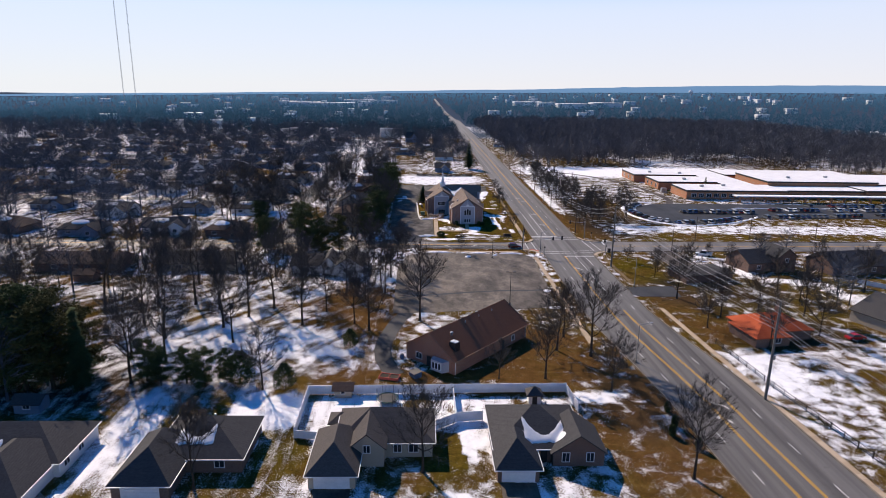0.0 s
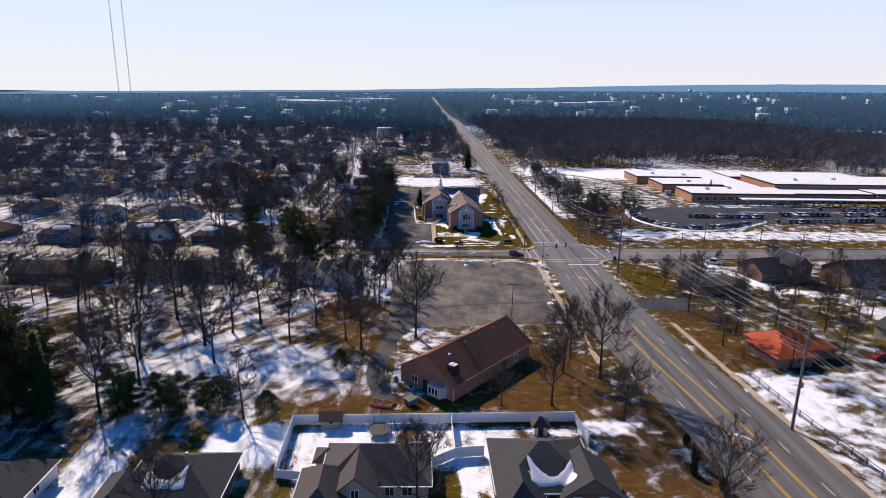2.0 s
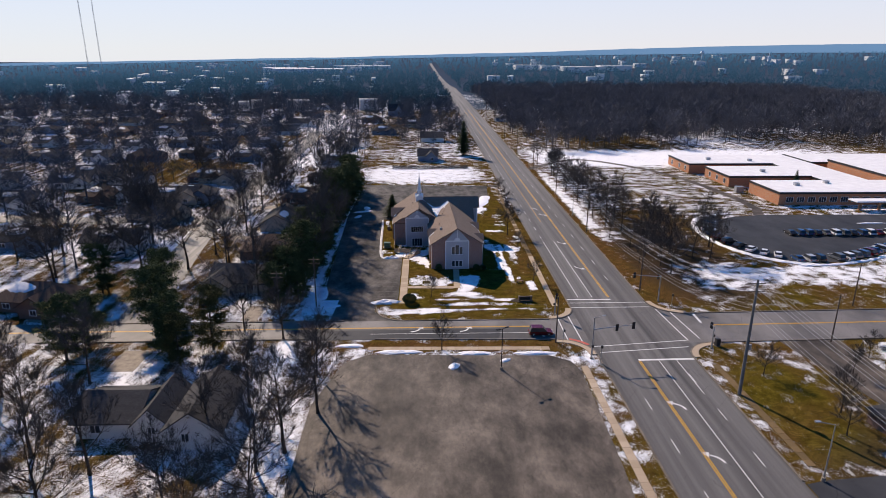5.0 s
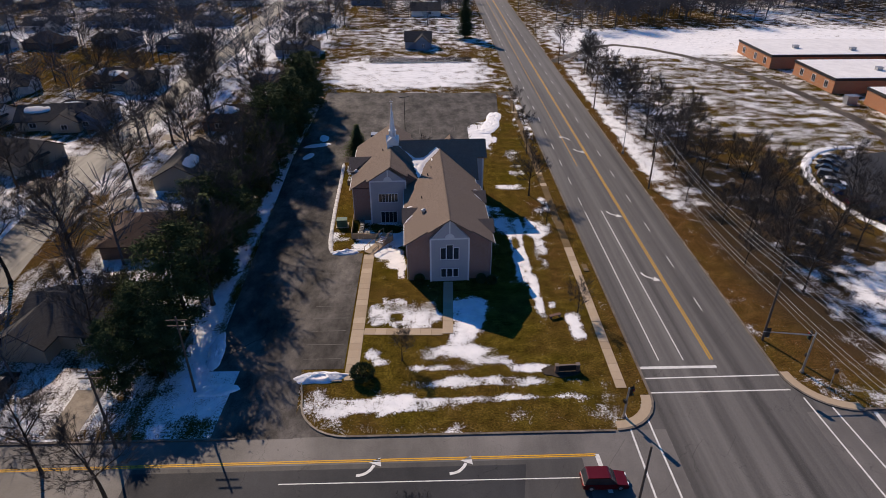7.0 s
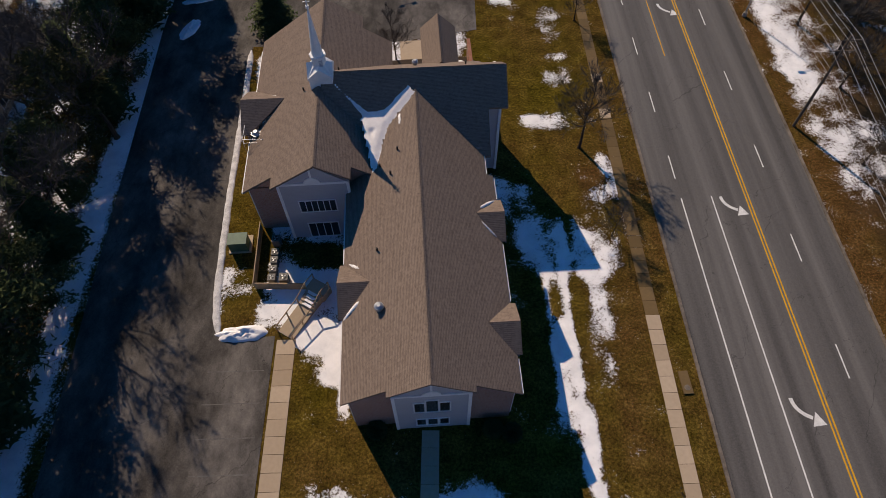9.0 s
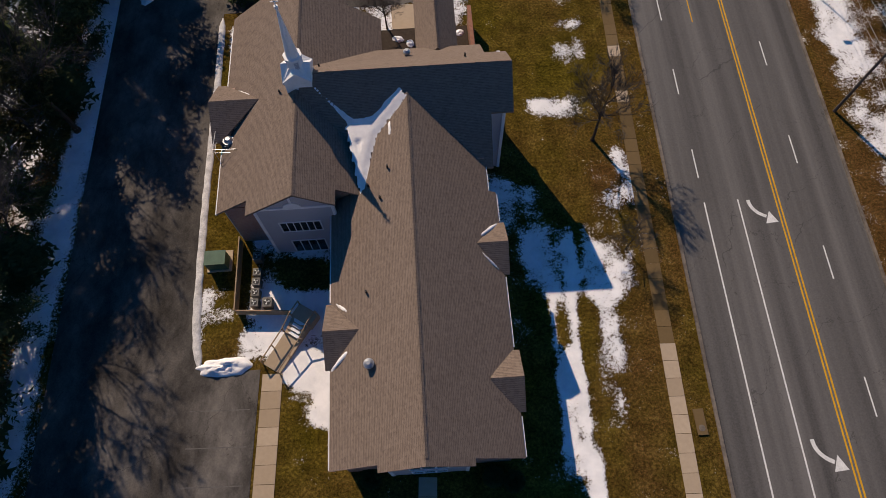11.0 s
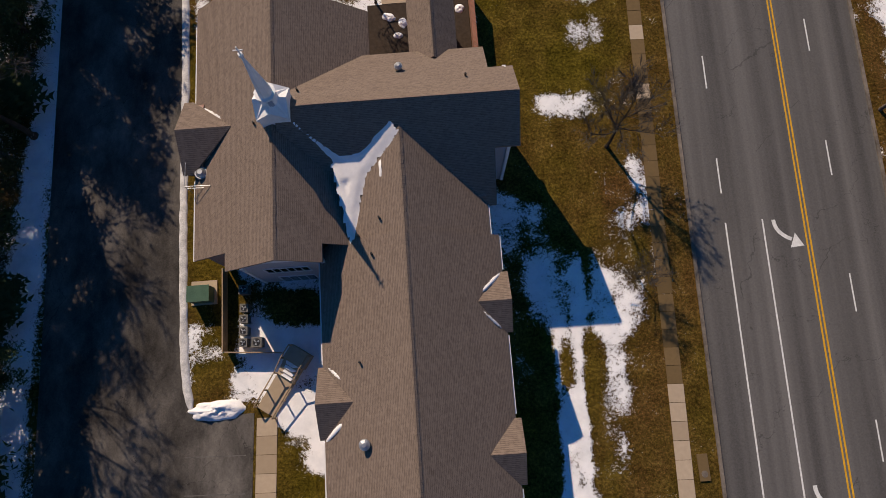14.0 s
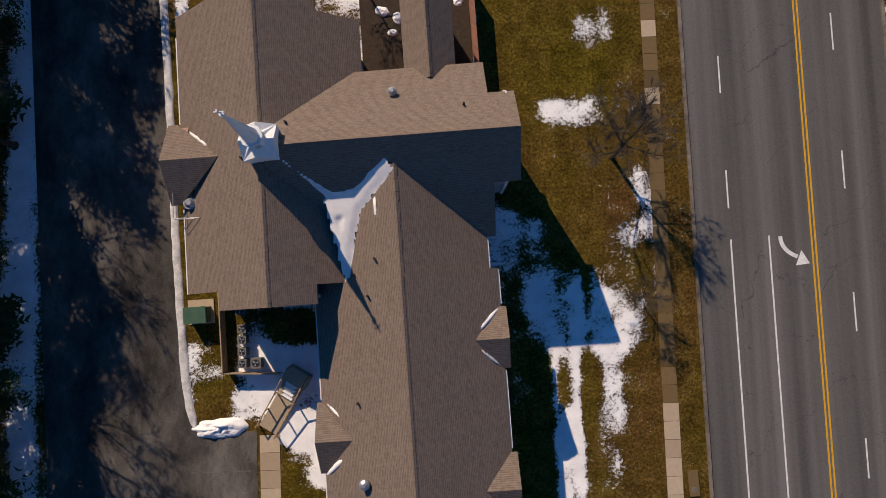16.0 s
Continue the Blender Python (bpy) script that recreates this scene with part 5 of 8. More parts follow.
house("garage_building", "low flat grey outbuilding beside the driveway", 41, -98, 12, [(-8, 8, -5, 5, 2.6, 0.9, "hip")], DARKBRICK, DARKROOF, [], "outbuilding")
house("house", "long low brown brick ranch house", -152, -91, 0, [(-12, 14, -5, 5, 2.8, 2.4, "x")], DARKBRICK, BROWNROOF, [("window", -6, -5, 0.9, 1.6, 1.2, 0), ("window", 4, -5, 0.9, 1.6, 1.2, 0)])
house("house", "white sided house with a grey gabled roof", -78, -91, 0,
      [(-8, 1, -5, 5, 2.9, 2.2, "x"), (1, 6, -6, 4, 3.2, 2.4, "y"), (6, 14, -8, 5, 3.4, 2.8, "y")], WHITESIDING, DARKROOF,
      [("window", 3.5, -6, 1.4, 1.0, 1.0, 0), ("window", 9, -8, 1.4, 1.0, 1.2, 0), ("window", -5, -5, 1.0, 1.4, 1.2, 0)])
house("house", "grey ranch house with a long gabled roof", -116, -90, 3, [(-12, 12, -5, 5, 2.8, 2.4, "x")], TANSIDING, DARKROOF, [("window", -5, -5, 0.9, 1.6, 1.2, 0), ("window", 5, -5, 0.9, 1.6, 1.2, 0)])
house("house", "grey house with dark roof beside tall conifers", -78, -33, -6, [(-7, 7, -6, 5, 2.8, 2.6, "x"), (-8, -1, -9, 0, 2.8, 2.2, "y")], TANSIDING, DARKROOF, [("window", 3, -6, 0.9, 1.6, 1.2, 0)])
house("house", "brown roofed house between bare trees", -77, -9, 4, [(-8, 8, -6, 6, 2.8, 2.8, "hip")], DARKBRICK, BROWNROOF, [("window", 3, -6, 0.9, 1.6, 1.2, 0)])
house("house", "grey ranch house with snow on its gable", -124, 30, -14, [(-9, 9, -5, 5, 2.8, 2.6, "x"), (2, 9, -8, 0, 2.8, 2.4, "y")], TANSIDING, DARKROOF, [("window", -4, -5, 0.9, 1.6, 1.2, 0)])
house("house", "small blue sided house with a grey roof", -33, 144, 0, [(-5, 5, -4, 5, 3.2, 2.8, "x"), (-1, 4, -6, 0, 3.2, 2.2, "y")], BLUESIDING, DARKROOF, [("window", 2, -6, 1.0, 1.0, 1.2, 0)])
house("house", "large blue house with steep dark gables", -56, 372, 0, [(-9, 9, -6, 6, 5.0, 5.0, "x"), (-3, 3, -9, 0, 5.0, 4.4, "y")], BLUESIDING, DARKROOF, [("window", 0, -9, 2.0, 1.6, 1.6, 0)])
house("house", "pale house beyond the snowy field", -30, 215, 0, [(-7, 7, -5, 5, 3.0, 2.8, "x")], WHITESIDING, DARKROOF, [("window", 2, -5, 1.0, 1.4, 1.2, 0)])
house("garden_shed", "small grey shed with a low gabled roof", -60, -174.6, 0, [(-1.6, 1.6, -1.3, 1.3, 2.0, 0.7, "x")], TANSIDING, BROWNROOF, [("window", 0, -1.3, 0.9, 0.7, 0.6, 0)], "shed")
house("garden_shed", "blue grey shed with white trimmed window", -114.5, -180, 0, [(-2.2, 2.2, -1.6, 1.6, 2.2, 0.9, "x")], BLUESIDING, DARKROOF, [("window", 0, -1.6, 0.9, 1.2, 0.9, 0)], "shed")
house("garden_shed", "dark wooden shed in a snowy yard", -144, -104, 0, [(-2.8, 2.8, -2.2, 2.2, 2.4, 1.2, "x")], DARKBRICK, BROWNROOF, [], "shed")
house("garden_shed", "white shed with a grey brown hipped roof by the fence", -24.4, -177.2, 0, [(-1.1, 1.1, -1.0, 1.0, 2.3, 0.9, "hip")], WHITESIDING, TAUPEROOF, [("door", 0, -1.0, 0, 0.9, 1.8, 0)], "shed")
house("gazebo", "small brown roofed garden shelter", -58.5, -186.5, 0, [(-2.0, 2.0, -1.6, 1.6, 2.2, 0.9, "hip")], WOOD, TAUPEROOF, [], "shelter")

def wing_top(wings):
    def top(u, v):
        best = 0.0
        for x0, x1, y0, y1, z, rise, kind in wings:
            if x0 - 0.5 < u < x1 + 0.5 and y0 - 0.5 < v < y1 + 0.5:
                if kind == "hip":
                    q = z + rise * min(u - x0, x1 - u, v - y0, y1 - v) / (min(x1 - x0, y1 - y0) / 2)
                elif kind == "y":
                    q = z + rise * (1 - abs(u - (x0 + x1) / 2) / ((x1 - x0) / 2))
                else:
                    q = z + rise * (1 - abs(v - (y0 + y1) / 2) / ((y1 - y0) / 2))
                best = max(best, q)
        return best
    return top


def hammock(parent, wings, cx, low, wide, deep):
    """Snow left on a shaded roof slope between two wings, sagging in the middle."""
    def inside(u, v):
        n = 0.2 * noise.noise((u * 1.1, v * 1.1, 4)) + 0.1 * noise.noise((u * 3, v * 3, 4))
        return min(low + deep * ((u - cx) / wide) ** 2 - v, v - low + 1.6, wide - abs(u - cx)) * 0.8 + n
    roof_snow_patch(parent, wing_top(wings), ((cx - wide, cx + wide), (low - 1.6, low + deep)), inside, 0.14, 0.25)


hammock(homes[0], HOME_A, 0.6, -2.6, 3.4, 3.4)
hammock(homes[1], HOME_C, -0.6, 0.0, 3.0, 2.6)
hammock(homes[2], HOME_D, -4.2, -2.2, 3.0, 2.2)

# distant houses among the trees
rnd = random.Random(5)
protos = []
for label, wall, roofing, kind in (("ranch house with a dark shingle roof among bare trees", TANSIDING, DARKROOF, "x"), ("brown brick house with a brown roof among bare trees", DARKBRICK, BROWNROOF, "hip"),
                                   ("white sided house with a grey roof among bare trees", WHITESIDING, DARKROOF, "x"), ("blue grey house with a dark roof among bare trees", BLUESIDING, DARKROOF, "hip")):
    protos.append((label, wall, roofing, kind))
made = []
for row, yy in enumerate((52, 88, 150, 190, 250, 300, 370, 430, 520)):
    x = -122 - rnd.uniform(0, 8)
    while x > -330 - row * 18:
        label, wall, roofing, kind = protos[rnd.randrange(4)]
        k = len(made)
        if k < 4:
            label, wall, roofing, kind = protos[k]
            ob = house("house", label, x, yy + rnd.uniform(-5, 5), rnd.choice((-12, 0, 6)), [(-8, 8, -5, 5, 2.9, 2.7, kind), (1, 8, -7.5, 0, 2.9, 2.2, "y")], wall, roofing,
                       [("window", -4, -5, 0.9, 1.6, 1.2, 0), ("window", 4.5, -7.5, 0.9, 1.4, 1.2, 0)], group="houses of the suburb")
            wings = [(-8, 8, -5, 5, 2.9, 2.7, kind), (1, 8, -7.5, 0, 2.9, 2.2, "y")]
            roof_snow_patch(ob, wing_top(wings), ((-8, 8), (-7, 4.6)), lambda u, v, k=k: 0.75 - ((u + 3.5 - k) / 4.2) ** 2 - ((v + 1.8) / 1.5) ** 2 + 0.3 * noise.noise((u * 0.8, v * 0.8 + k, 6)), 0.2, 0.4)
        else:
            ob = copy_thing(made[rnd.randrange(4)], pose(x, yy + rnd.uniform(-6, 6), 0, rz=rnd.choice((-14, 0, 8, 90, 174))))
        made.append(ob)
        x -= rnd.uniform(21, 30)
for x, y in ((-120, -45), (-146, -40), (-175, -45), (-205, -40), (-190, -95), (-225, -90), (-260, -45), (-123, -2), (-150, 0), (-180, -8), (-215, 5), (-79, 53), (-76, 92), (-78, 135), (-80, 185), (-81, 20), (-122, 58), (-121, 90), (-148, 57), (-178, 100),
             (130, -95), (160, -88), (120, -140), (150, -150), (190, -100), (110, -190), (-62, 250), (-40, 290), (-75, 320), (30, 330), (45, 410)):
    made.append(copy_thing(made[rnd.randrange(4)], pose(x, y, 0, rz=rnd.choice((-10, 0, 8, 90, 180)))))

# ---------- the school ----------
def flat_block(name, x0, x1, y0, y1, z, parent, wall=SCHOOLBRICK):
    part("wall", wall_box(x0, x1, y0, y1, z - 0.7), wall, parent)
    part("fascia", Shape().box(x0 - 0.25, x1 + 0.25, y0 - 0.25, y1 + 0.25, z - 0.7, z), BLACK, parent)
    part("roof_snow", Shape().box(x0 + 0.1, x1 - 0.1, y0 + 0.1, y1 - 0.1, z - 0.02, z + 0.12), ROOFSNOW, parent, "snow lying on the flat roof")


school = thing("school", "low orange brick school with flat snow covered roofs", "school", m=pose(0, 0, 0))
for x0, x1, y0, y1, z in ((87, 126, 106, 131, 4.6), (91.5, 126, 76, 99, 4.6), (95, 150, 44, 66, 4.8), (126.4, 145, 66.4, 131, 4.3), (150.5, 215, 66, 104, 6.8), (145.4, 230, 108, 132, 4.8), (150.5, 196, 50, 65.5, 4.2), (196.5, 250, 48, 65.5, 4.7), (215.5, 300, 66, 108, 5.6)):
    flat_block("block", x0, x1, y0, y1, z, school)
for y in (110, 117, 126):
    window(school, 1.8, 2.0, pose(87, y, 1.0, rz=-90), 2)
for y in (80, 87, 94):
    window(school, 1.8, 2.0, pose(91.5, y, 1.0, rz=-90), 2)
for i in range(12):
    window(school, 2.6, 1.8, pose(99 + i * 4.1, 44, 1.2), 3)
canopy = thing("covered_walkway", "long flat walkway roof on brick posts before the school", "walkway", m=pose(0, 0, 0))
part("roof", Shape().box(118, 250, 35, 40, 3.0, 3.35).box(118.2, 249.8, 35.2, 39.8, 3.35, 3.45), ROOFSNOW, canopy)
for i in range(19):
    part("post", Shape().box(120 + i * 7, 120.8 + i * 7, 36, 36.8, 0, 3.0), SCHOOLBRICK, canopy)
for x, y, z in ((100, 116, 4.6), (118, 112, 4.6), (110, 85, 4.6), (122, 60, 4.8), (108, 56, 4.8), (170, 80, 6.8), (195, 84, 6.8)):
    ob = thing("roof_unit", "grey metal ventilation unit on the flat school roof", "ventilation unit", "units on the school roof", m=pose(x, y, z + 0.12))
    part("casing", Shape().box(-0.9, 0.9, -0.7, 0.7, 0, 0.9), STEEL, ob)
    part("cap", Shape().box(-1.0, 1.0, -0.8, 0.8, 0.9, 1.0), STEEL, ob)
ob = thing("utility_cabinet", "large grey steel cabinet beside the school path", "cabinet", m=pose(91, 66, 0))
part("casing", Shape().box(-1.5, 1.5, -1, 1, 0.1, 2.3), STEEL, ob)
part("lid", Shape().box(-1.6, 1.6, -1.1, 1.1, 2.3, 2.45), STEEL, ob)

# ---------- fences ----------
def fence_run(name, label, pts, h, pitch, material, thick=0.06, rails=False):
    ob = thing(name, label, "fence")
    for (xa, ya), (xb, yb) in zip(pts, pts[1:]):
        a, b = Vector((xa, ya)), Vector((xb, yb))
        n = max(1, round((b - a).length / pitch))
        d = (b - a) / n
        ang = math.degrees(math.atan2(d.y, d.x))
        panel = Shape()
        if rails:
            for z in (0.35, h * 0.55, h - 0.12):
                panel.box(0.06, d.length - 0.06, -0.03, 0.03, z - 0.05, z + 0.05)
        else:
            panel.box(0.06, d.length - 0.06, -thick / 2, thick / 2, 0.08, h - 0.12).box(0.06, d.length - 0.06, -thick * 0.8, thick * 0.8, h - 0.12, h)
        pm = panel.mesh("panel")
        pm.materials.append(material)
        qm = Shape().box(-0.065, 0.065, -0.065, 0.065, 0, h + 0.08).tube((0, 0, h + 0.08), (0, 0, h + 0.16), 0.1, 0.02, 4).mesh("post")
        qm.materials.append(material)
        for i in range(n + 1):
            q = a + d * i
            for nm, me in (("post", qm), ("panel", pm)):
                if nm == "panel" and i == n:
                    continue
                o = new(nm, me)
                o.parent, o.matrix_basis = ob, pose(q.x, q.y, 0, rz=ang)
    return ob


fence_run("vinyl_fence", "tall white vinyl privacy fence round the back gardens", [(-66.3, -189.5), (-66.6, -174.6), (-17.6, -173.4), (-17.0, -181)], 1.9, 2.4, VINYL)
fence_run("vinyl_fence", "white vinyl fence between two back gardens", [(-39.4, -174.1), (-39.2, -184.5), (-34.6, -184)], 1.9, 2.4, VINYL)
fence_run("vinyl_fence", "white vinyl fence running to the tan house", [(-39.2, -184.6), (-43.4, -187.6)], 1.9, 2.4, VINYL)
fence_run("vinyl_fence", "white vinyl fence beside the tan house", [(-66.3, -189.6), (-61.8, -190.2)], 1.5, 2.4, VINYL)
fence_run("vinyl_fence", "low white fence across a snowy yard", [(88, -103), (100, -118), (112, -122)], 1.5, 2.4, VINYL)

fence_run("rail_fence", "dark metal rail fence along the snowy field", [(22.5, -150), (24, -172), (27, -196), (30, -228)], 1.3, 3.0, BLACK, rails=True)

# ---------- trees ----------
def bare_tree(seed, h, limbs=10, spread=0.8):
    """Trunk and limbs as one mesh; branches and fine twigs as another."""
    r = random.Random(seed)
    wood, fine = Shape(), Shape()
    k = h / 12

    def jog(d, a, up):
        return (d + Vector((r.uniform(-a, a), r.uniform(-a, a), r.uniform(-a, a) + up))).normalized()

    def twigs(p, d, n):
        for _ in range(n):
            e = p + jog(d, 0.75, 0.25) * r.uniform(0.55, 1.35) * k
            side = Vector((r.gauss(0, 1), r.gauss(0, 1), r.gauss(0, 1))).normalized() * 0.019 * k
            fine.face(p - side, p + side, e)

    def branch(p, d, length, rad, level):
        n = (0, 3, 2, 1)[level]
        for i in range(n):
            d = jog(d, 0.22, 0.10)
            e = p + d * length / n
            a, b = rad * (1 - 0.75 * i / n), rad * (1 - 0.75 * (i + 1) / n)
            (wood if level < 2 else fine).tube(p, e, a, b, 4 if level < 2 else 3, False)
            if level < 3:
                for _ in range(2 if level == 1 else 2):
                    branch(p.lerp(e, r.uniform(0.3, 1)), jog(d, 0.85, 0.12), length * r.uniform(0.38, 0.58), max(0.012 * k, b * 0.6), level + 1)
            twigs(p.lerp(e, 0.6), d, 3 if level > 1 else 2)
            p = e
        twigs(p, d, 8)
        if level < 3:
            branch(p, jog(d, 0.3, 0.1), length * 0.45, max(0.012 * k, rad * 0.25), level + 1)

    base = 0.013 * h + 0.05
    wood.tube((0, 0, -0.1), (0, 0, 0.35 * k), base * 1.6, base, 7, False)
    p, d = Vector((0, 0, 0.35 * k)), Vector((0, 0, 1))
    n = 7
    for i in range(n):
        d = jog(d, 0.09, 0.12)
        e = p + d * h * 0.72 / n
        wood.tube(p, e, base * (1 - 0.85 * i / n), base * (1 - 0.85 * (i + 1) / n), 6, False)
        if i >= 2:
            for q in range(2 if i < 6 else 1):
                a = (i * 2 + q) * 2.4 + r.uniform(-0.4, 0.4)
                t = i / n
                out = Vector((math.cos(a) * spread, math.sin(a) * spread, r.uniform(0.45, 0.9)))
                branch(p.lerp(e, r.random()), out.normalized(), h * r.uniform(0.34, 0.46) * (1.05 - 0.55 * t), base * (0.5 - 0.25 * t), 1)
        p = e
    branch(p, d, h * 0.22, base * 0.2, 1)
    return wood, fine


def tree_thing(name, label, shapes, mats, names, group):
    ob = thing(name, label, "tree", group)
    for nm, s, m in zip(names, shapes, mats):
        part(nm, s, m, ob)
    return ob


def conifer(seed, h, wide, broken=0.2, tint=NEEDLES):
    """Whorls of drooping boughs, each a fan of many small needle sprays."""
    r = random.Random(seed)
    stem, crown = Shape(), Shape()
    stem.tube((0, 0, -0.1), (0, 0, h * 0.96), 0.02 * h + 0.05, 0.02, 6, False)
    z = h * 0.1
    while z < h * 0.99:
        t = (z - h * 0.1) / (h * 0.9)
        reach = wide * ((1 - t) ** 0.8) * (1 - 0.3 * max(0, 0.12 - t) / 0.12) + 0.15
        n = max(5, int(14 * (1 - t) + 5))
        a0 = r.random() * 6.3
        for i in range(n):
            if r.random() < broken * 0.4:
                continue
            a = a0 + i * math.tau / n + r.uniform(-0.25, 0.25)
            ln = reach * r.uniform(0.55, 1.2) * (1 + 0.35 * noise.noise((math.cos(a) * 1.5, math.sin(a) * 1.5 + seed, z * 0.35)))
            dx, dy = math.cos(a), math.sin(a)
            m = max(2, int(ln / 0.45))
            for j in range(m):
                f = (j + 0.7) / m
                for s in (-1, 1, 0):
                    w = (0.75 if s else 0.4) * (1.15 - f * 0.6) * min(1.0, h / 8)
                    cx, cy, cz = dx * ln * f, dy * ln * f, z - 0.22 * ln * f * f + r.uniform(-0.1, 0.12)
                    tx, ty = (dx * 0.7 - dy * s), (dy * 0.7 + dx * s)
                    e = (cx + tx * w, cy + ty * w, cz - 0.12 * w + r.uniform(-0.12, 0.08))
                    px, py = -ty * 0.36 * w, tx * 0.36 * w
                    crown.face((cx + px, cy + py, cz + 0.05), (cx - px, cy - py, cz), e)
        z += 0.2 + 0.012 * h
    return stem, crown


def broad_evergreen(seed, h, wide):
    """An uneven evergreen: a trunk, reaching limbs, and clumps of needle sprays with gaps between."""
    r = random.Random(seed)
    stem, crown = Shape(), Shape()
    stem.tube((0, 0, -0.1), (0.2, 0.1, h * 0.92), 0.018 * h + 0.06, 0.03, 6, False)
    for i in range(60):
        t = 0.1 + 0.88 * ((i + r.random()) / 60)
        a = r.uniform(0, 6.283)
        ln = wide * (0.25 + 0.9 * math.sin(math.pi * min(1, (1 - t) * 0.75 + 0.12))) * r.uniform(0.45, 1.1)
        z = h * t
        e = Vector((math.cos(a) * ln, math.sin(a) * ln, z + ln * r.uniform(-0.1, 0.3)))
        stem.tube((0, 0, z - 0.3), e, 0.05, 0.015, 3, False)
        for f in (0.5, 0.78, 1.0):
            c = Vector((0, 0, z)).lerp(e, f)
            size = r.uniform(0.6, 1.25) * (0.6 + wide * 0.12)
            for _ in range(62):
                d = Vector((r.gauss(0, 1), r.gauss(0, 1), r.gauss(0, 0.6)))
                p = c + d * size * 0.5
                w = Vector((r.gauss(0, 1), r.gauss(0, 1), r.gauss(0.2, 0.5))).normalized() * r.uniform(0.28, 0.55)
                n = Vector((r.gauss(0, 1), r.gauss(0, 1), r.gauss(0, 0.7))).normalized() * 0.11
                crown.face(p - n, p + n, p + w)
    return stem, crown


def egg_evergreen(seed, h, wide):
    """A dense small evergreen: sprays all over an uneven egg, open at the foot."""
    r = random.Random(seed)
    stem, crown = Shape(), Shape()
    stem.tube((0, 0, -0.1), (0, 0, h * 0.8), 0.09, 0.03, 6, False)
    for i in range(2600):
        t = r.random() ** 0.8
        a = r.uniform(0, 6.283)
        z = h * (0.08 + 0.9 * t)
        lump = 1 + 0.75 * noise.noise((math.cos(a) * 1.7, math.sin(a) * 1.7 + seed, z * 0.8))
        rad = wide * math.sin(math.pi * min(0.97, 0.22 + 0.76 * t)) ** 0.8 * lump * r.uniform(0.5, 1.0)
        p = Vector((math.cos(a) * rad, math.sin(a) * rad, z))
        w = Vector((math.cos(a) + r.gauss(0, 0.5), math.sin(a) + r.gauss(0, 0.5), r.gauss(0.5, 0.5))).normalized() * r.uniform(0.3, 0.75)
        n = Vector((r.gauss(0, 1), r.gauss(0, 1), r.gauss(0, 0.7))).normalized() * 0.08
        crown.face(p - n, p + n, p + w)
    return stem, crown


BARE = [tree_thing("bare_tree", "leafless deciduous tree with a wide crown of fine twigs", bare_tree(11 + i, h, 10, s), (BARK, TWIG), ("trunk", "crown"), "bare trees")
        for i, (h, s) in enumerate(((12, 0.7), (12, 0.95), (12, 0.55), (12, 0.8), (12, 1.1)))]
PINE = [tree_thing("conifer", "dark green conifer with dense drooping boughs", conifer(31, 12, 3.2), (BARK, NEEDLES), ("trunk", "crown"), "conifers"),
        tree_thing("conifer", "tall narrow dark green conifer with open boughs", conifer(32, 14, 3.0, 0.9), (BARK, NEEDLES), ("trunk", "crown"), "conifers"),
        tree_thing("conifer", "broad olive green pine beside the lane", broad_evergreen(33, 13, 4.0), (BARK, NEEDLES), ("trunk", "crown"), "conifers"),
        tree_thing("conifer", "ragged olive brown evergreen with open gaps", broad_evergreen(35, 13, 3.4), (BARK, RUSSET), ("trunk", "crown"), "conifers"),
        tree_thing("conifer", "ragged dark evergreen leaning to one side", broad_evergreen(37, 13, 3.7), (BARK, NEEDLES), ("trunk", "crown"), "conifers")]
PINE.append(tree_thing("conifer", "broad bushy dark green conifer beside the church", conifer(45, 8, 3.3, 0.1), (BARK, NEEDLES), ("trunk", "crown"), "conifers"))
PINE.append(tree_thing("conifer", "small dense egg shaped evergreen", egg_evergreen(39, 5, 2.0), (BARK, NEEDLES), ("trunk", "crown"), "conifers"))
used = set()


def plant(stock, x, y, h, base_h, seed):
    r = random.Random(seed)
    s = h / base_h
    ob = stock
    m = pose(x, y, 0, rz=r.uniform(0, 360)) 
    if stock.name in used:
        ob = copy_thing(stock, m)
    used.add(stock.name)
    ob.matrix_basis = m @ Matrix.Diagonal((s * r.uniform(0.9, 1.1), s * r.uniform(0.9, 1.1), s, 1))
    return ob


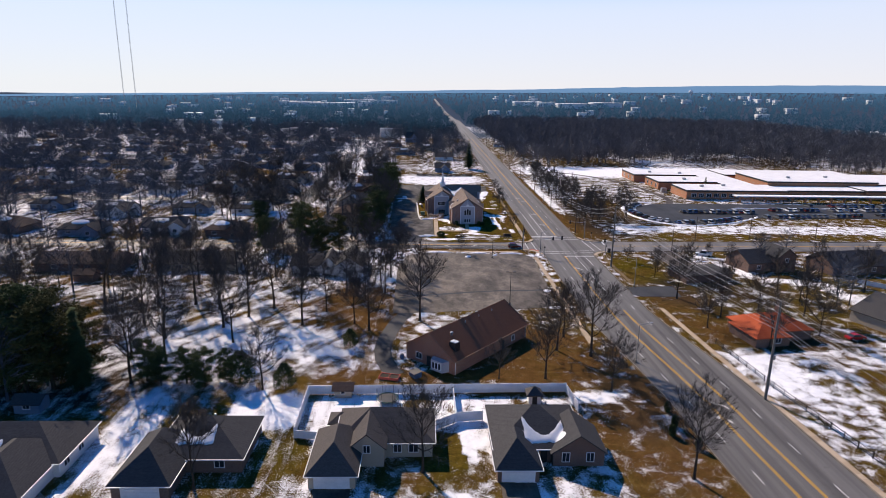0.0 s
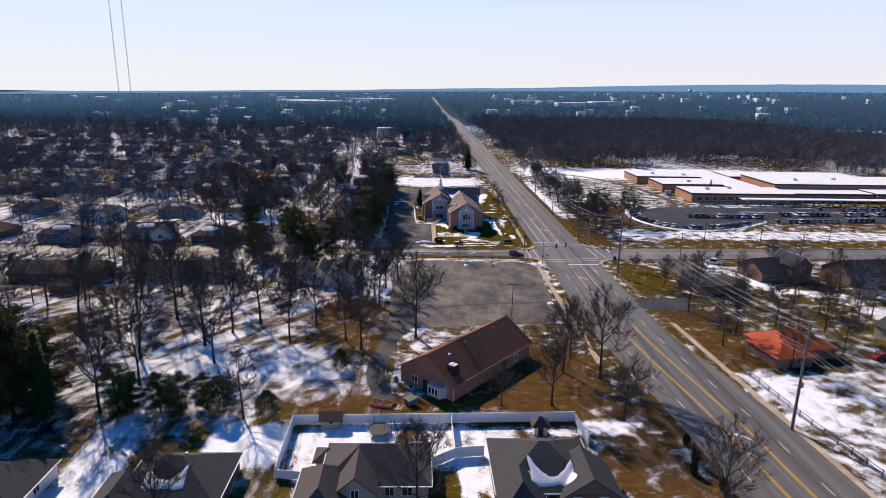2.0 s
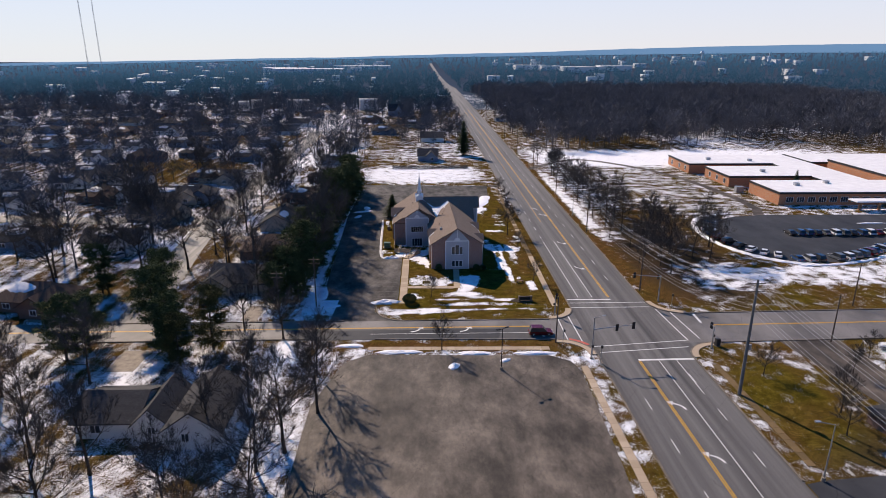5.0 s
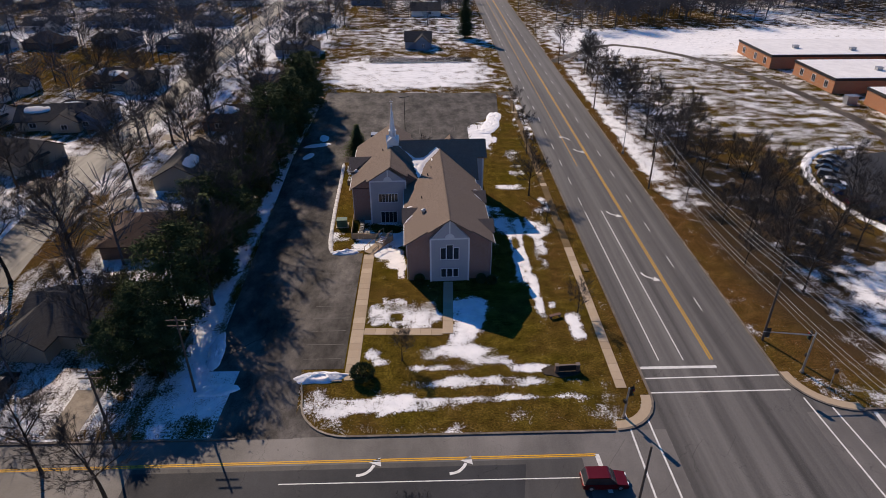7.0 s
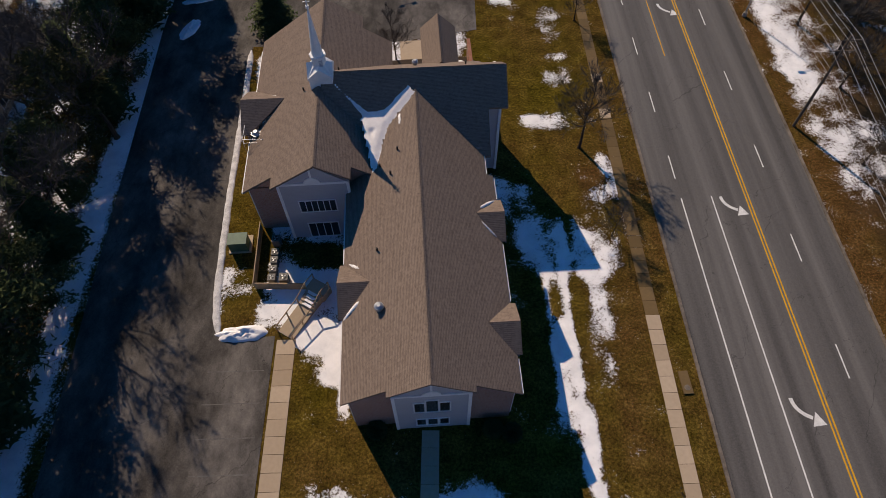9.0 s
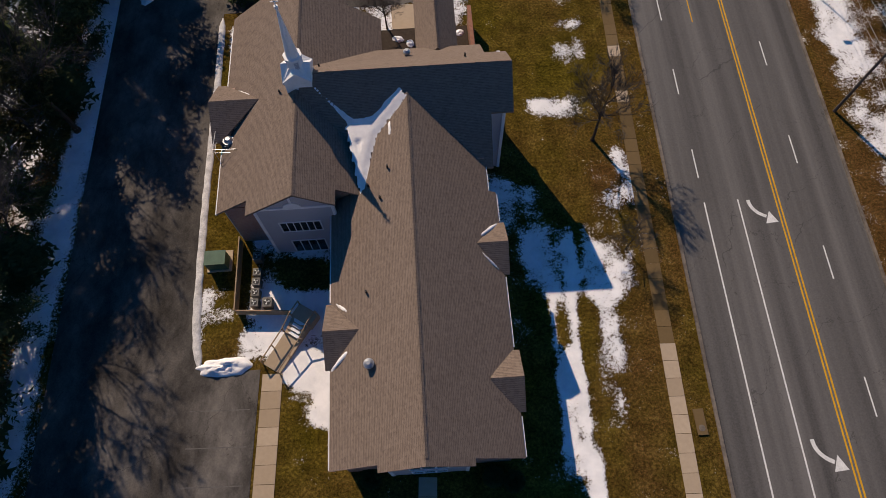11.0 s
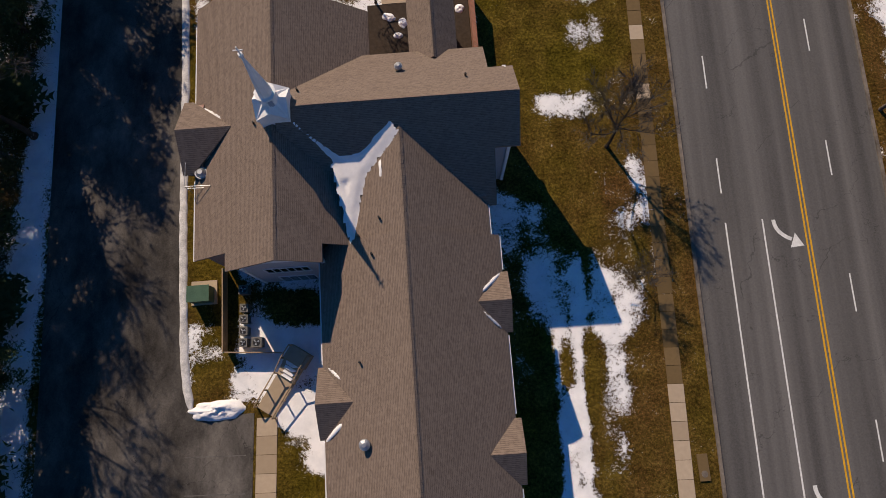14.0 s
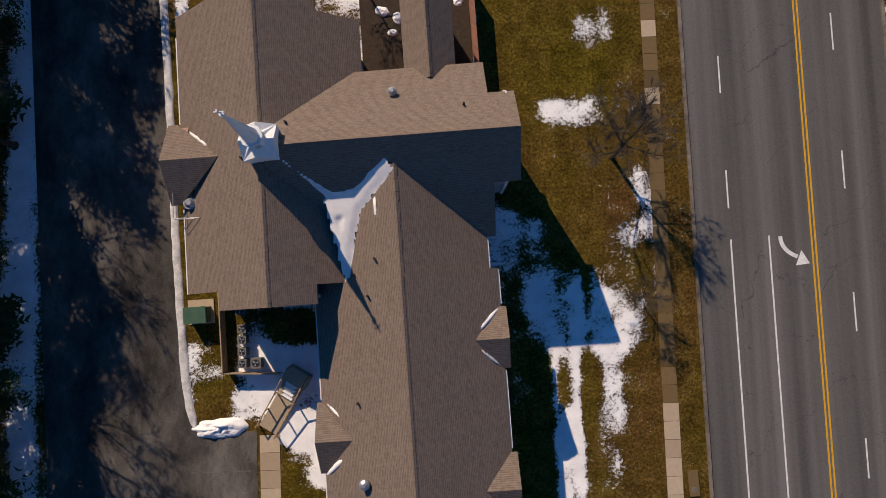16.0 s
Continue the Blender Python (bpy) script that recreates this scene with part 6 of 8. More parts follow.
TREES = [(-8.4, -156.8, 13), (-20.4, -167.7, 10), (-15.3, -153.8, 11), (-8.5, -173, 9), (-4.1, -201, 11), (-29.8, -167.7, 7), (-46, -136, 14), (-58, -142.6, 12), (-74.5, -139, 12), (-75.7, -172.6, 9),
         (-88.9, -133.6, 13), (-84, -127.4, 13), (-104, -148, 14), (-105, -125, 15), (-92.9, -141, 13), (-101.7, -170, 13), (-32, -69, 6), (-33.7, -42.5, 4.5), (-8.4, -32.6, 5), (-9.7, 7.6, 7.05), (-8.2, -4.5, 4),
         (-62.9, -63.6, 9), (-71.4, -59.8, 9), (-45, -199, 10), (-78, -203, 10), (26, -118, 9), (32, -132, 9), (25, -140, 8), (44, -128, 9), (50, -145, 9), (60, -120, 8), (36, -100, 8), (30, -92, 7),
         (27, 12, 9), (25, 22, 9), (30, 30, 10), (24, 40, 10), (29, 48, 9), (24, 58, 10), (28, 66, 9), (23, 78, 9), (34, 8, 9), (31, -4, 9), (27, -10, 8), (38, -16, 10), (23, 92, 9), (47, -6, 11),
         (-67, -112, 9), (-95, -112, 12), (-110, -108, 13), (-79, -116, 12), (-63, -88, 10), (-58, -104, 10), (-126, -130, 14), (-132, -152, 14), (-5.5, 45, 6), (-6, 62, 6), (-7, 30, 5), (-120, -110, 13),
         (-69, 10, 12), (-71, 40, 12), (-90, 12, 13), (-96, -22, 13), (-104, -30, 12), (-92, 40, 13), (-88, 58, 13), (-76, 70, 13),
         (-52, -90, 10), (-55, -100, 11), (-56, -114, 11), (-61, -120, 10), (-54, -78, 9), (-66, -98, 10), (-70, -130, 10), (-98, -128, 12), (-112, -140, 13), (-116, -122, 13), (-88, -150, 11), (-62, -138, 9),
         (-12, -146, 9), (-99, -160, 11), (-107, -158, 11), (-80, -104, 10), (-90, -100, 11), (-102, -98, 11),
         (21, 4, 7), (23, 16, 7), (22, 28, 8), (27, 36, 7), (22, 50, 8), (26, 74, 7), (21, 66, 7), (36, 20, 7), (33, 40, 7), (24, -6, 7), (29, -16, 6), (22, -20, 6), (21, 86, 7), (24, 104, 8), (27, 118, 8), (21, 130, 8),
         (54, -132, 10), (34, -152, 9), (58, -112, 9), (84, -112, 10), (80, -98, 9), (44, -110, 8), (88, -130, 9), (40, -80, 5), (47, -74, 4.5), (55, -73, 4.5), (63, -73, 4.5), (24, -80, 5), (27, -98, 6)]
TREES += [(-86, -20, 12), (-84, 44, 12)]
TREES += [(-62.3, -29, 12.5), (-63, -15, 13), (-62.4, -3, 12.5), (-62.2, 11, 12)]
TREES += [(-30.4, 23.2, 6)]
TREES += [(-122, -95, 11), (-134, -112, 11), (-150, -118, 11), (-140, -82, 10), (-165, -104, 11), (-104, -84, 10), (-92, -80, 10)]
r = random.Random(63)
TREES += [(27, -22, 9), (33, -12, 9), (43, -16, 9), (36, 0, 9)]
TREES += [(r.uniform(-150, -70), r.uniform(-48, 120), r.uniform(9.5, 13)) for _ in range(22)]
TREES += [(r.uniform(20, 38), r.uniform(-36, 8), r.uniform(7, 9.5)) for _ in range(2)]
TREES += [(r.uniform(19, 34), r.uniform(-18, 135), r.uniform(7, 9.5)) for _ in range(3)]
for i, (x, y, h) in enumerate(TREES):
    plant(BARE[(i * 7 + i // 5) % 5], x, y, h * (1.35 if h > 7 else 1.1), 12, i)
EVERGREENS = [(-61.3, -152.3, 4.2, 6), (-71.5, -172.2, 5.2, 6), (-80.5, -170.3, 6.8, 6), (-87, -171.5, 8, 2), (-84, -168.5, 6.5, 4), (-91, -170, 7.5, 2), (-95.5, -171, 8, 4), (-99, -169, 9, 2), (-114.9, -172.7, 19, 3), (-109.6, -172.7, 17, 1), (-120, -172.7, 20, 4), (-124.7, -170, 20, 2),
              (-118, -166, 18, 3), (-130, -174, 20, 4), (-46.0, 29.4, 7.8, 5), (-13.9, 160, 18, 0), (-88, -62, 15, 4), (-100, -72, 13, 4), (-136, -178, 18, 2), (117, 71.5, 8, 0), (-75, -68, 13, 3), (-142, -170, 18, 4), (-132, -165, 18, 3), (-112, -166, 14, 3),
              (-92, -46, 13, 2), (-110, -38, 12, 4), (-66, -41, 12, 2), (-70, -38, 11, 3), (-63.5, -45, 9, 4), (-68, -47, 10, 4), (-96, -40, 11, 3), (-99, -66, 11, 2), (-82, -70, 12, 4), (-79, -74, 10, 3)]
r = random.Random(41)
for i in range(21):
    y = -46 + i * 6.0 + r.uniform(-1, 1)
    if y < -37:
        continue
    h = r.uniform(13, 17) if y > 24 else r.uniform(11, 13.5) if y > 2 else r.uniform(10, 12) if y > -14 else r.uniform(13, 16)
    EVERGREENS.append(((-63.4 if y > -14 else -64.2) + r.uniform(-1.2, 1.2), y, h, (2, 0, 4, 3, 0, 2)[i % 6]))
for i, (x, y, h, k) in enumerate(EVERGREENS):
    plant(PINE[k], x, y, h, (12, 14, 13, 13, 13, 8, 5)[k], 200 + i)


def low_tree(seed, h, blades, wide=0.0, low=0.25):
    """A small far-off bare tree of thin blades: arrays of vertices and triangles."""
    r = np.random.RandomState(seed)
    v, f = [], []

    def blade(a, b, w):
        d = b - a
        u = np.cross(d, r.normal(size=3))
        u = u / (np.linalg.norm(u) + 1e-6) * w
        n = len(v)
        v.extend([a - u, a + u, b])
        f.append((n, n + 1, n + 2))

    for k in range(2):
        blade(np.array([0, 0, 0.0]), np.array([r.normal() * 0.3, r.normal() * 0.3, h * 0.75]), 0.22)
    for _ in range(blades):
        z = h * r.uniform(low, 0.85)
        a = r.uniform(0, 6.283)
        rad = h * 0.34 * math.sqrt(max(0.05, 1 - ((z / h - 0.58) / 0.42) ** 2))
        q = r.uniform(0.0, 0.75)
        p0 = np.array([math.cos(a) * rad * q, math.sin(a) * rad * q, z])
        p1 = p0 + np.array([math.cos(a + r.normal() * 0.7) * rad * 0.55, math.sin(a + r.normal() * 0.7) * rad * 0.55, h * r.uniform(0.06, 0.2)])
        blade(p0, p1, (0.05 + 0.004 * h) if not wide else wide * r.uniform(0.6, 1.2))
    return np.array(v), np.array(f)


def woods(name, label, spots, kinds, material, seed):
    r = np.random.RandomState(seed)
    vs, fs, n = [], [], 0
    for x, y, s in spots:
        v, f = kinds[r.randint(len(kinds))]
        a = r.uniform(0, 6.283)
        c, d = math.cos(a), math.sin(a)
        w = v @ np.array([[c, d, 0], [-d, c, 0], [0, 0, 1]]) * s + (x, y, lay(x, y))
        vs.append(w)
        fs.append(f + n)
        n += len(w)
    return tagged(fill(name, np.concatenate(vs), np.concatenate(fs), material), label, "woods", kind="stuff")


nr = np.random.RandomState(9)
mid_kinds = [low_tree(i, 15, 150, 0.13) for i in range(6)]
thin_kinds = [low_tree(40 + i, 15, 190, 0.085) for i in range(6)]
far_kinds = [low_tree(20 + i, 14, 42, 0.85, 0.04) for i in range(6)]
spots = []
for _ in range(2600):
    x, y = nr.uniform(24, 420), nr.uniform(146, 640)
    if y > min(200, 170 + 0.24 * (x - 30)) and (x > 30 or y > 200):
        spots.append((x, y, nr.uniform(0.8, 1.35)))
for _ in range(700):
    x, y = nr.uniform(215, 500), nr.uniform(-160, 200)
    if not (x < 300 and 40 < y < 135) and not (-70 < y < -44) and not (y > -6 and y < 34 and x < 235):
        spots.append((x, y, nr.uniform(0.7, 1.2)))
woods("east_woods", "dense leafless woods behind the school", spots, mid_kinds, HAZEWOODTWIG, 1)
spots = []
for _ in range(1950):
    x, y = nr.uniform(-520, -66), nr.uniform(-180, 470)
    if -67 < y < -52 or (x > -112 and y < -60) or (x > -140 and y < 110 and nr.random_sample() < 0.62):
        continue
    spots.append((x, y, nr.uniform(0.7, 1.3)))
for _ in range(160):
    x, y = nr.uniform(-60, -8), nr.uniform(185, 470)
    spots.append((x, y, nr.uniform(0.6, 1.0)))
for _ in range(60):
    x, y = nr.uniform(60, 215), nr.uniform(-220, -72)
    spots.append((x, y, nr.uniform(0.6, 1.0)))
woods("suburb_trees", "bare trees standing between the suburban houses", spots, thin_kinds, HAZETWIG, 2)
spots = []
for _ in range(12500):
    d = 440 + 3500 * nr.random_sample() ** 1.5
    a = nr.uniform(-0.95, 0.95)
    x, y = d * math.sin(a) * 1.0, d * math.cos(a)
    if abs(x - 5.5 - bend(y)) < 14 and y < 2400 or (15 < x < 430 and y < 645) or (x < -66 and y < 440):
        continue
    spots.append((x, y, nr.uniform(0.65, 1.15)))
# distance haze painted into the woods: blue emission that grows with distance
m, nd, lk, b = mat("haze_glow_woods", 1.0)
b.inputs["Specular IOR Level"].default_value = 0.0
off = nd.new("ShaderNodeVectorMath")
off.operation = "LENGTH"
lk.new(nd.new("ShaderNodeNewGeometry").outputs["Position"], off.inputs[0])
haze_depth = nd.new("ShaderNodeMapRange")
haze_depth.inputs["From Min"].default_value, haze_depth.inputs["From Max"].default_value = 250, 4200
lk.new(off.outputs["Value"], haze_depth.inputs["Value"])
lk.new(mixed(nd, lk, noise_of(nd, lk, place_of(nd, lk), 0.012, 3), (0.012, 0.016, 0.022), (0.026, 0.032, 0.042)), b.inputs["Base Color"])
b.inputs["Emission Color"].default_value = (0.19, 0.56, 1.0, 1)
lk.new(maths(nd, lk, "MULTIPLY", maths(nd, lk, "POWER", haze_depth.outputs[0], 0.75), 0.27), b.inputs["Emission Strength"])
tagged(woods("backdrop", "leafless woods with painted blue haze growing towards the horizon", spots, far_kinds, m, 3), kind="structure")

# the last ridge on the horizon, its haze painted as a pale blue glow
m, nd, lk, b = mat("haze_glow_ridge", 1.0)
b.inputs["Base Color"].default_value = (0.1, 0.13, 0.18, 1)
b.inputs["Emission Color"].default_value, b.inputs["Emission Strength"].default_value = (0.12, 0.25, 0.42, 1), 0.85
sh = Shape()
for i in range(120):
    q = []
    for k in (i, i + 1):
        a = -1.1 + 2.2 * k / 120
        top = 14 + 36 * float(smooth01((a + 0.15) / 0.75)) + 0.0185 * min(2600, 4550 * math.sin(a)) + 5 * noise.noise((a * 9, 1.3, 0)) + 3 * noise.noise((a * 60, 4.3, 0))
        q.append((4550 * math.sin(a), 4550 * math.cos(a), top))
    sh.face((q[0][0], q[0][1], -90), (q[1][0], q[1][1], -90), q[1], q[0])
solid("backdrop", sh, m, "wooded ridge along the horizon with painted blue haze", "hills", kind="structure")

# ---------- poles and wires ----------
# (x, y, height)
POLES = [(20.0, -176.4, 19.8), (16.6, -86.3, 20.2), (15.6, -39.6, 12.5), (15.4, 10.0, 12.5), (16.8, 63.8, 12.5), (16.4, 115, 12.5), (16.4, 168, 12.5), (16.2, 222, 12.5), (16.0, 280, 12.5), (16.0, 340, 12.5)]
for i, (x, y, h) in enumerate(POLES):
    ob = thing("utility_pole", "very tall weathered utility pole with cross arms" if h > 15 else "tall dark wooden utility pole with cross arms", "utility pole", "poles along the road", m=pose(x, y, 0))
    part("pole", Shape().tube((0, 0, 0), (0, 0, h), 0.014 * h, 0.009 * h, 10), POLEGREY if h > 15 else POLEWOOD, ob)
    for z in (h - 0.6, h - 1.9):
        part("cross_arm", Shape().box(-1.3, 1.3, -0.06, 0.06, z - 0.06, z + 0.06), POLEWOOD, ob)
        for dx in (-1.2, 1.2):
            part("insulator", Shape().tube((dx, 0, z + 0.06), (dx, 0, z + 0.24), 0.05, 0.04, 6), STEEL, ob)
    if h > 15:
        part("transformer_can", Shape().tube((0.42, 0, 8.2), (0.42, 0, 9.1), 0.26, 0.26, 12), STEEL, ob)
wires = Shape()
ends = [(28, -262, 19.8), *POLES]
for (xa, ya, ha), (xb, yb, hb) in zip(ends, ends[1:]):
    for dx, dz in ((-1.2, 0.36), (0, 0.0), (1.2, 0.36), (-1.2, 1.66), (1.2, 1.66), (0, 4.2), (0.15, 4.9), (0.1, 5.6)):
        pts = []
        sag = 0.7 + 0.018 * (yb - ya)
        for k in range(11):
            t = k / 10
            pts.append((xa + (xb - xa) * t + dx, ya + (yb - ya) * t, ha + (hb - ha) * t - dz - sag * 4 * t * (1 - t)))
        for p, q in zip(pts, pts[1:]):
            wires.tube(p, q, 0.022, 0.022, 3, False)
solid("overhead_wires", wires, WIRE, "bundle of sagging overhead power lines", "wires", kind="stuff")

# ---------- cars ----------
def paint(name, c, rough=0.25):
    m = plain(name, tuple(k * 0.8 for k in c), c, 1.5, rough, local=True)
    m.node_tree.nodes["Principled BSDF"].inputs["Coat Weight"].default_value = 0.25
    return m


PAINTS = [("white", paint("white_car_paint", (0.75, 0.75, 0.76))), ("black", paint("black_car_paint", (0.015, 0.015, 0.018))), ("silver", paint("silver_car_paint", (0.42, 0.43, 0.45))),
          ("dark blue", paint("blue_car_paint", (0.03, 0.07, 0.16))), ("red", paint("red_car_paint", (0.35, 0.02, 0.02))), ("grey", paint("grey_car_paint", (0.13, 0.14, 0.15))), ("dark red", paint("dark_red_car_paint", (0.11, 0.008, 0.01)))]
LAMP = plain("lamp_glass", (0.6, 0.6, 0.58), (0.8, 0.8, 0.78), 3, 0.15)
TAIL = plain("tail_light_red", (0.3, 0.01, 0.01), (0.4, 0.02, 0.02), 3, 0.2)


def extrude(shape, profile, w, taper=0.0):
    """A side outline (x, z), swept across the width; the top narrows by taper per metre."""
    k, n = len(profile), len(shape.v)
    zmin = min(z for _, z in profile)
    for s in (-1, 1):
        shape.v += [(x, s * (w / 2 - taper * (z - zmin)), z) for x, z in profile]
    shape.f.append(tuple(n + i for i in range(k)))
    shape.f.append(tuple(n + k + i for i in reversed(range(k))))
    shape.f += [(n + (i + 1) % k, n + i, n + k + i, n + k + (i + 1) % k) for i in range(k)]
    return shape


def car(colour, material, kind="sedan", group="", where="parked on asphalt"):
    ob = thing({"sedan": "car", "suv": "car", "pickup": "pickup_truck"}[kind], f"{colour} {'pickup truck' if kind == 'pickup' else 'saloon car' if kind == 'sedan' else 'sport utility car'} {where}", "car", group)
    L, W, H = {"sedan": (4.7, 1.82, 1.44), "suv": (4.8, 1.92, 1.75), "pickup": (5.7, 1.98, 1.85)}[kind]
    h = L / 2
    part("body", extrude(Shape(), [(-h, 0.35), (-h + 0.05, 0.8), (-h + 0.35, 0.92), (h - 1.2, 0.92), (h - 0.15, 0.75), (h, 0.55), (h - 0.03, 0.3), (h - 0.5, 0.24), (-h + 0.5, 0.24)], W, 0.06), material, ob)
    if kind == "pickup":
        part("cabin", extrude(Shape(), [(-0.9, 0.92), (-0.75, H - 0.06), (0.7, H - 0.06), (1.45, 0.92)], W - 0.1, 0.14), GLASS, ob)
        part("roof", extrude(Shape(), [(-0.75, H - 0.08), (-0.7, H), (0.62, H), (0.74, H - 0.08)], W - 0.34, 0.1), material, ob)
        part("bed", Shape().box(-h + 0.12, -0.98, -W / 2 + 0.14, W / 2 - 0.14, 0.93, 0.95), BLACK, ob)
        for y in (-1, 1):
            part("bed_side", Shape().box(-h + 0.06, -0.95, y * (W / 2 - 0.09) - 0.05, y * (W / 2 - 0.09) + 0.05, 0.9, 1.25), material, ob)
    else:
        back = -h + (0.55 if kind == "sedan" else 0.12)
        part("cabin", extrude(Shape(), [(back, 0.9), (back + (0.75 if kind == "sedan" else 0.3), H - 0.06), (0.35, H - 0.06), (1.15, 0.9)], W - 0.08, 0.2), GLASS, ob)
        part("roof", extrude(Shape(), [(back + (0.7 if kind == "sedan" else 0.28), H - 0.09), (back + (0.85 if kind == "sedan" else 0.4), H), (0.2, H), (0.42, H - 0.09)], W - 0.36, 0.1), material, ob)
    for x in (-h + 0.88, h - 0.9):
        for y in (-1, 1):
            t = part("tyre", Shape().tube((0, -0.11, 0), (0, 0.11, 0), 0.34, 0.34, 12), RUBBER, ob)
            t.matrix_basis = pose(x, y * (W / 2 - 0.1), 0.34)
            part("rim", Shape().tube((0, y * 0.09, 0), (0, y * 0.125, 0), 0.21, 0.19, 8), STEEL, t)
    for y in (-1, 1):
        part("headlight", Shape().box(h - 0.2, h - 0.02, y * (W / 2 - 0.36) - 0.17, y * (W / 2 - 0.36) + 0.17, 0.58, 0.74), LAMP, ob)
        part("tail_light", Shape().box(-h - 0.005, -h + 0.12, y * (W / 2 - 0.28) - 0.16, y * (W / 2 - 0.28) + 0.16, 0.62, 0.8), TAIL, ob)
    return ob


stock = {}


def park(x, y, turn, k, kind="sedan", group="cars at the school", where="parked in a marked row"):
    key = (k, kind, group, where)
    m = pose(x, y, 0.032, rz=turn)
    if key in stock:
        return copy_thing(stock[key], m)
    stock[key] = ob = car(*PAINTS[k], kind, group, where)
    ob.matrix_basis = m
    return ob


r = random.Random(77)
def pick():
    return r.choice((0, 0, 0, 1, 1, 2, 2, 3, 3, 3, 5, 5, 5, 6)), r.choice(("sedan", "suv", "suv"))
for i in range(13):
    park(78 + i * 2.75, 6.2 + r.uniform(-0.3, 0.3), 90 + r.uniform(-2, 2), *pick())
for i in range(12):
    if i not in (3,):
        park(66 + i * 2.85, -18.6 + 0.0105 * (i * 2.85) ** 2 + r.uniform(-0.3, 0.3), 90 + i * 2.6 + r.uniform(-2, 2), *pick())
for i in range(12):
    a = math.radians(118 + i * 11.5)
    park(69 + 15.2 * math.cos(a) * 1.0, 4.5 + 21.5 * math.sin(a), math.degrees(a) + 180, *pick())
for i in range(26):
    if r.random() < 0.72:
        park(112 + i * 2.9, -5.4 + i * 0.32, 96, *pick())
for i in range(24):
    if r.random() < 0.8:
        park(124 + i * 2.8, 12 + i * 0.1, 90, *pick())
for i in range(16):
    if r.random() < 0.7:
        park(150 + i * 2.9, 24.5, 90, *pick())
park(-12.1, -62.7, 0, 6, "suv", "", "waiting at the stop line")
park(-83.2, -46.5, 86, 1, "suv", "", "standing on a snowy house driveway")
park(-43.0, 41.2, 93, 2, "suv", "", "standing alone in the church car park")
park(54, -71.5, 150, 0, "pickup", "", "standing at the edge of a snowy lawn")
park(-118, -12, 60, 2, "sedan", "", "standing beside a suburban house")
park(-141, 44, 80, 2, "suv", "", "standing in a snowy front yard")
bin_blue = plain("blue_steel_paint", (0.03, 0.075, 0.14), (0.05, 0.11, 0.2), 1.5, 0.5)
ob = thing("dumpster", "blue steel dumpster with a black lid behind the hall", "dumpster", m=pose(-46.6, -167.2, 0.0, rz=35))
part("body", extrude(Shape(), [(-0.8, 0.15), (-0.95, 1.1), (0.95, 1.35), (0.8, 0.15)], 1.9), bin_blue, ob)
part("lid", Shape().slab([(-1.0, -0.98, 1.14), (1.0, -0.98, 1.4), (1.0, 0.98, 1.4), (-1.0, 0.98, 1.14)], 0.05), BLACK, ob)
ob = thing("barrel", "blue plastic barrel beside the drive", "barrel", m=pose(-49.6, -158.4, 0.0))
part("body", Shape().tube((0, 0, 0), (0, 0, 0.45), 0.4, 0.46, 14).tube((0, 0, 0.45), (0, 0, 0.95), 0.46, 0.4, 14), bin_blue, ob)
part("rim", Shape().tube((0, 0, 0.95), (0, 0, 1.0), 0.42, 0.42, 14), BLACK, ob)
ob = thing("raised_bed", "red wooden raised garden bed with bare soil", "garden bed", m=pose(-51.8, -167.6, 0, rz=-14))
for x0, x1, y0, y1 in ((-2.0, 2.0, -1.0, -0.9), (-2.0, 2.0, 0.9, 1.0), (-2.0, -1.9, -0.897, 0.897), (1.9, 2.0, -0.897, 0.897), (-0.05, 0.05, -0.897, 0.897)):
    part("board", Shape().box(x0, x1, y0, y1, 0, 0.55), CLAY, ob)
part("soil", Shape().box(-1.897, 1.897, -0.897, 0.897, 0, 0.4), BARK, ob)
ob = thing("trampoline", "round trampoline with a dark safety net on posts", "trampoline", m=pose(-51.6, -177.3, 0))
part("mat", Shape().tube((0, 0, 0.82), (0, 0, 0.85), 1.75, 1.75, 24), BLACK, ob)
ring = Shape()
for k in range(24):
    a0, a1 = k * math.tau / 24, (k + 1) * math.tau / 24
    ring.tube((1.95 * math.cos(a0), 1.95 * math.sin(a0), 0.85), (1.95 * math.cos(a1), 1.95 * math.sin(a1), 0.85), 0.09, 0.09, 5)
part("padded_ring", ring, GREEN, ob, "green padded ring")
for k in range(6):
    a = k * math.tau / 6
    part("net_post", Shape().tube((2.0 * math.cos(a), 2.0 * math.sin(a), 0), (2.0 * math.cos(a), 2.0 * math.sin(a), 2.6), 0.03, 0.03, 5), BLACK, ob)
net = Shape()
for k in range(48):
    a = k * math.tau / 48
    net.tube((1.9 * math.cos(a), 1.9 * math.sin(a), 0.85), (1.9 * math.cos(a), 1.9 * math.sin(a), 2.5), 0.008, 0.008, 3, False)
part("net", net, BLACK, ob)
park(57.5, -147, 10, 4, "sedan", "", "parked beside a house in the snow")

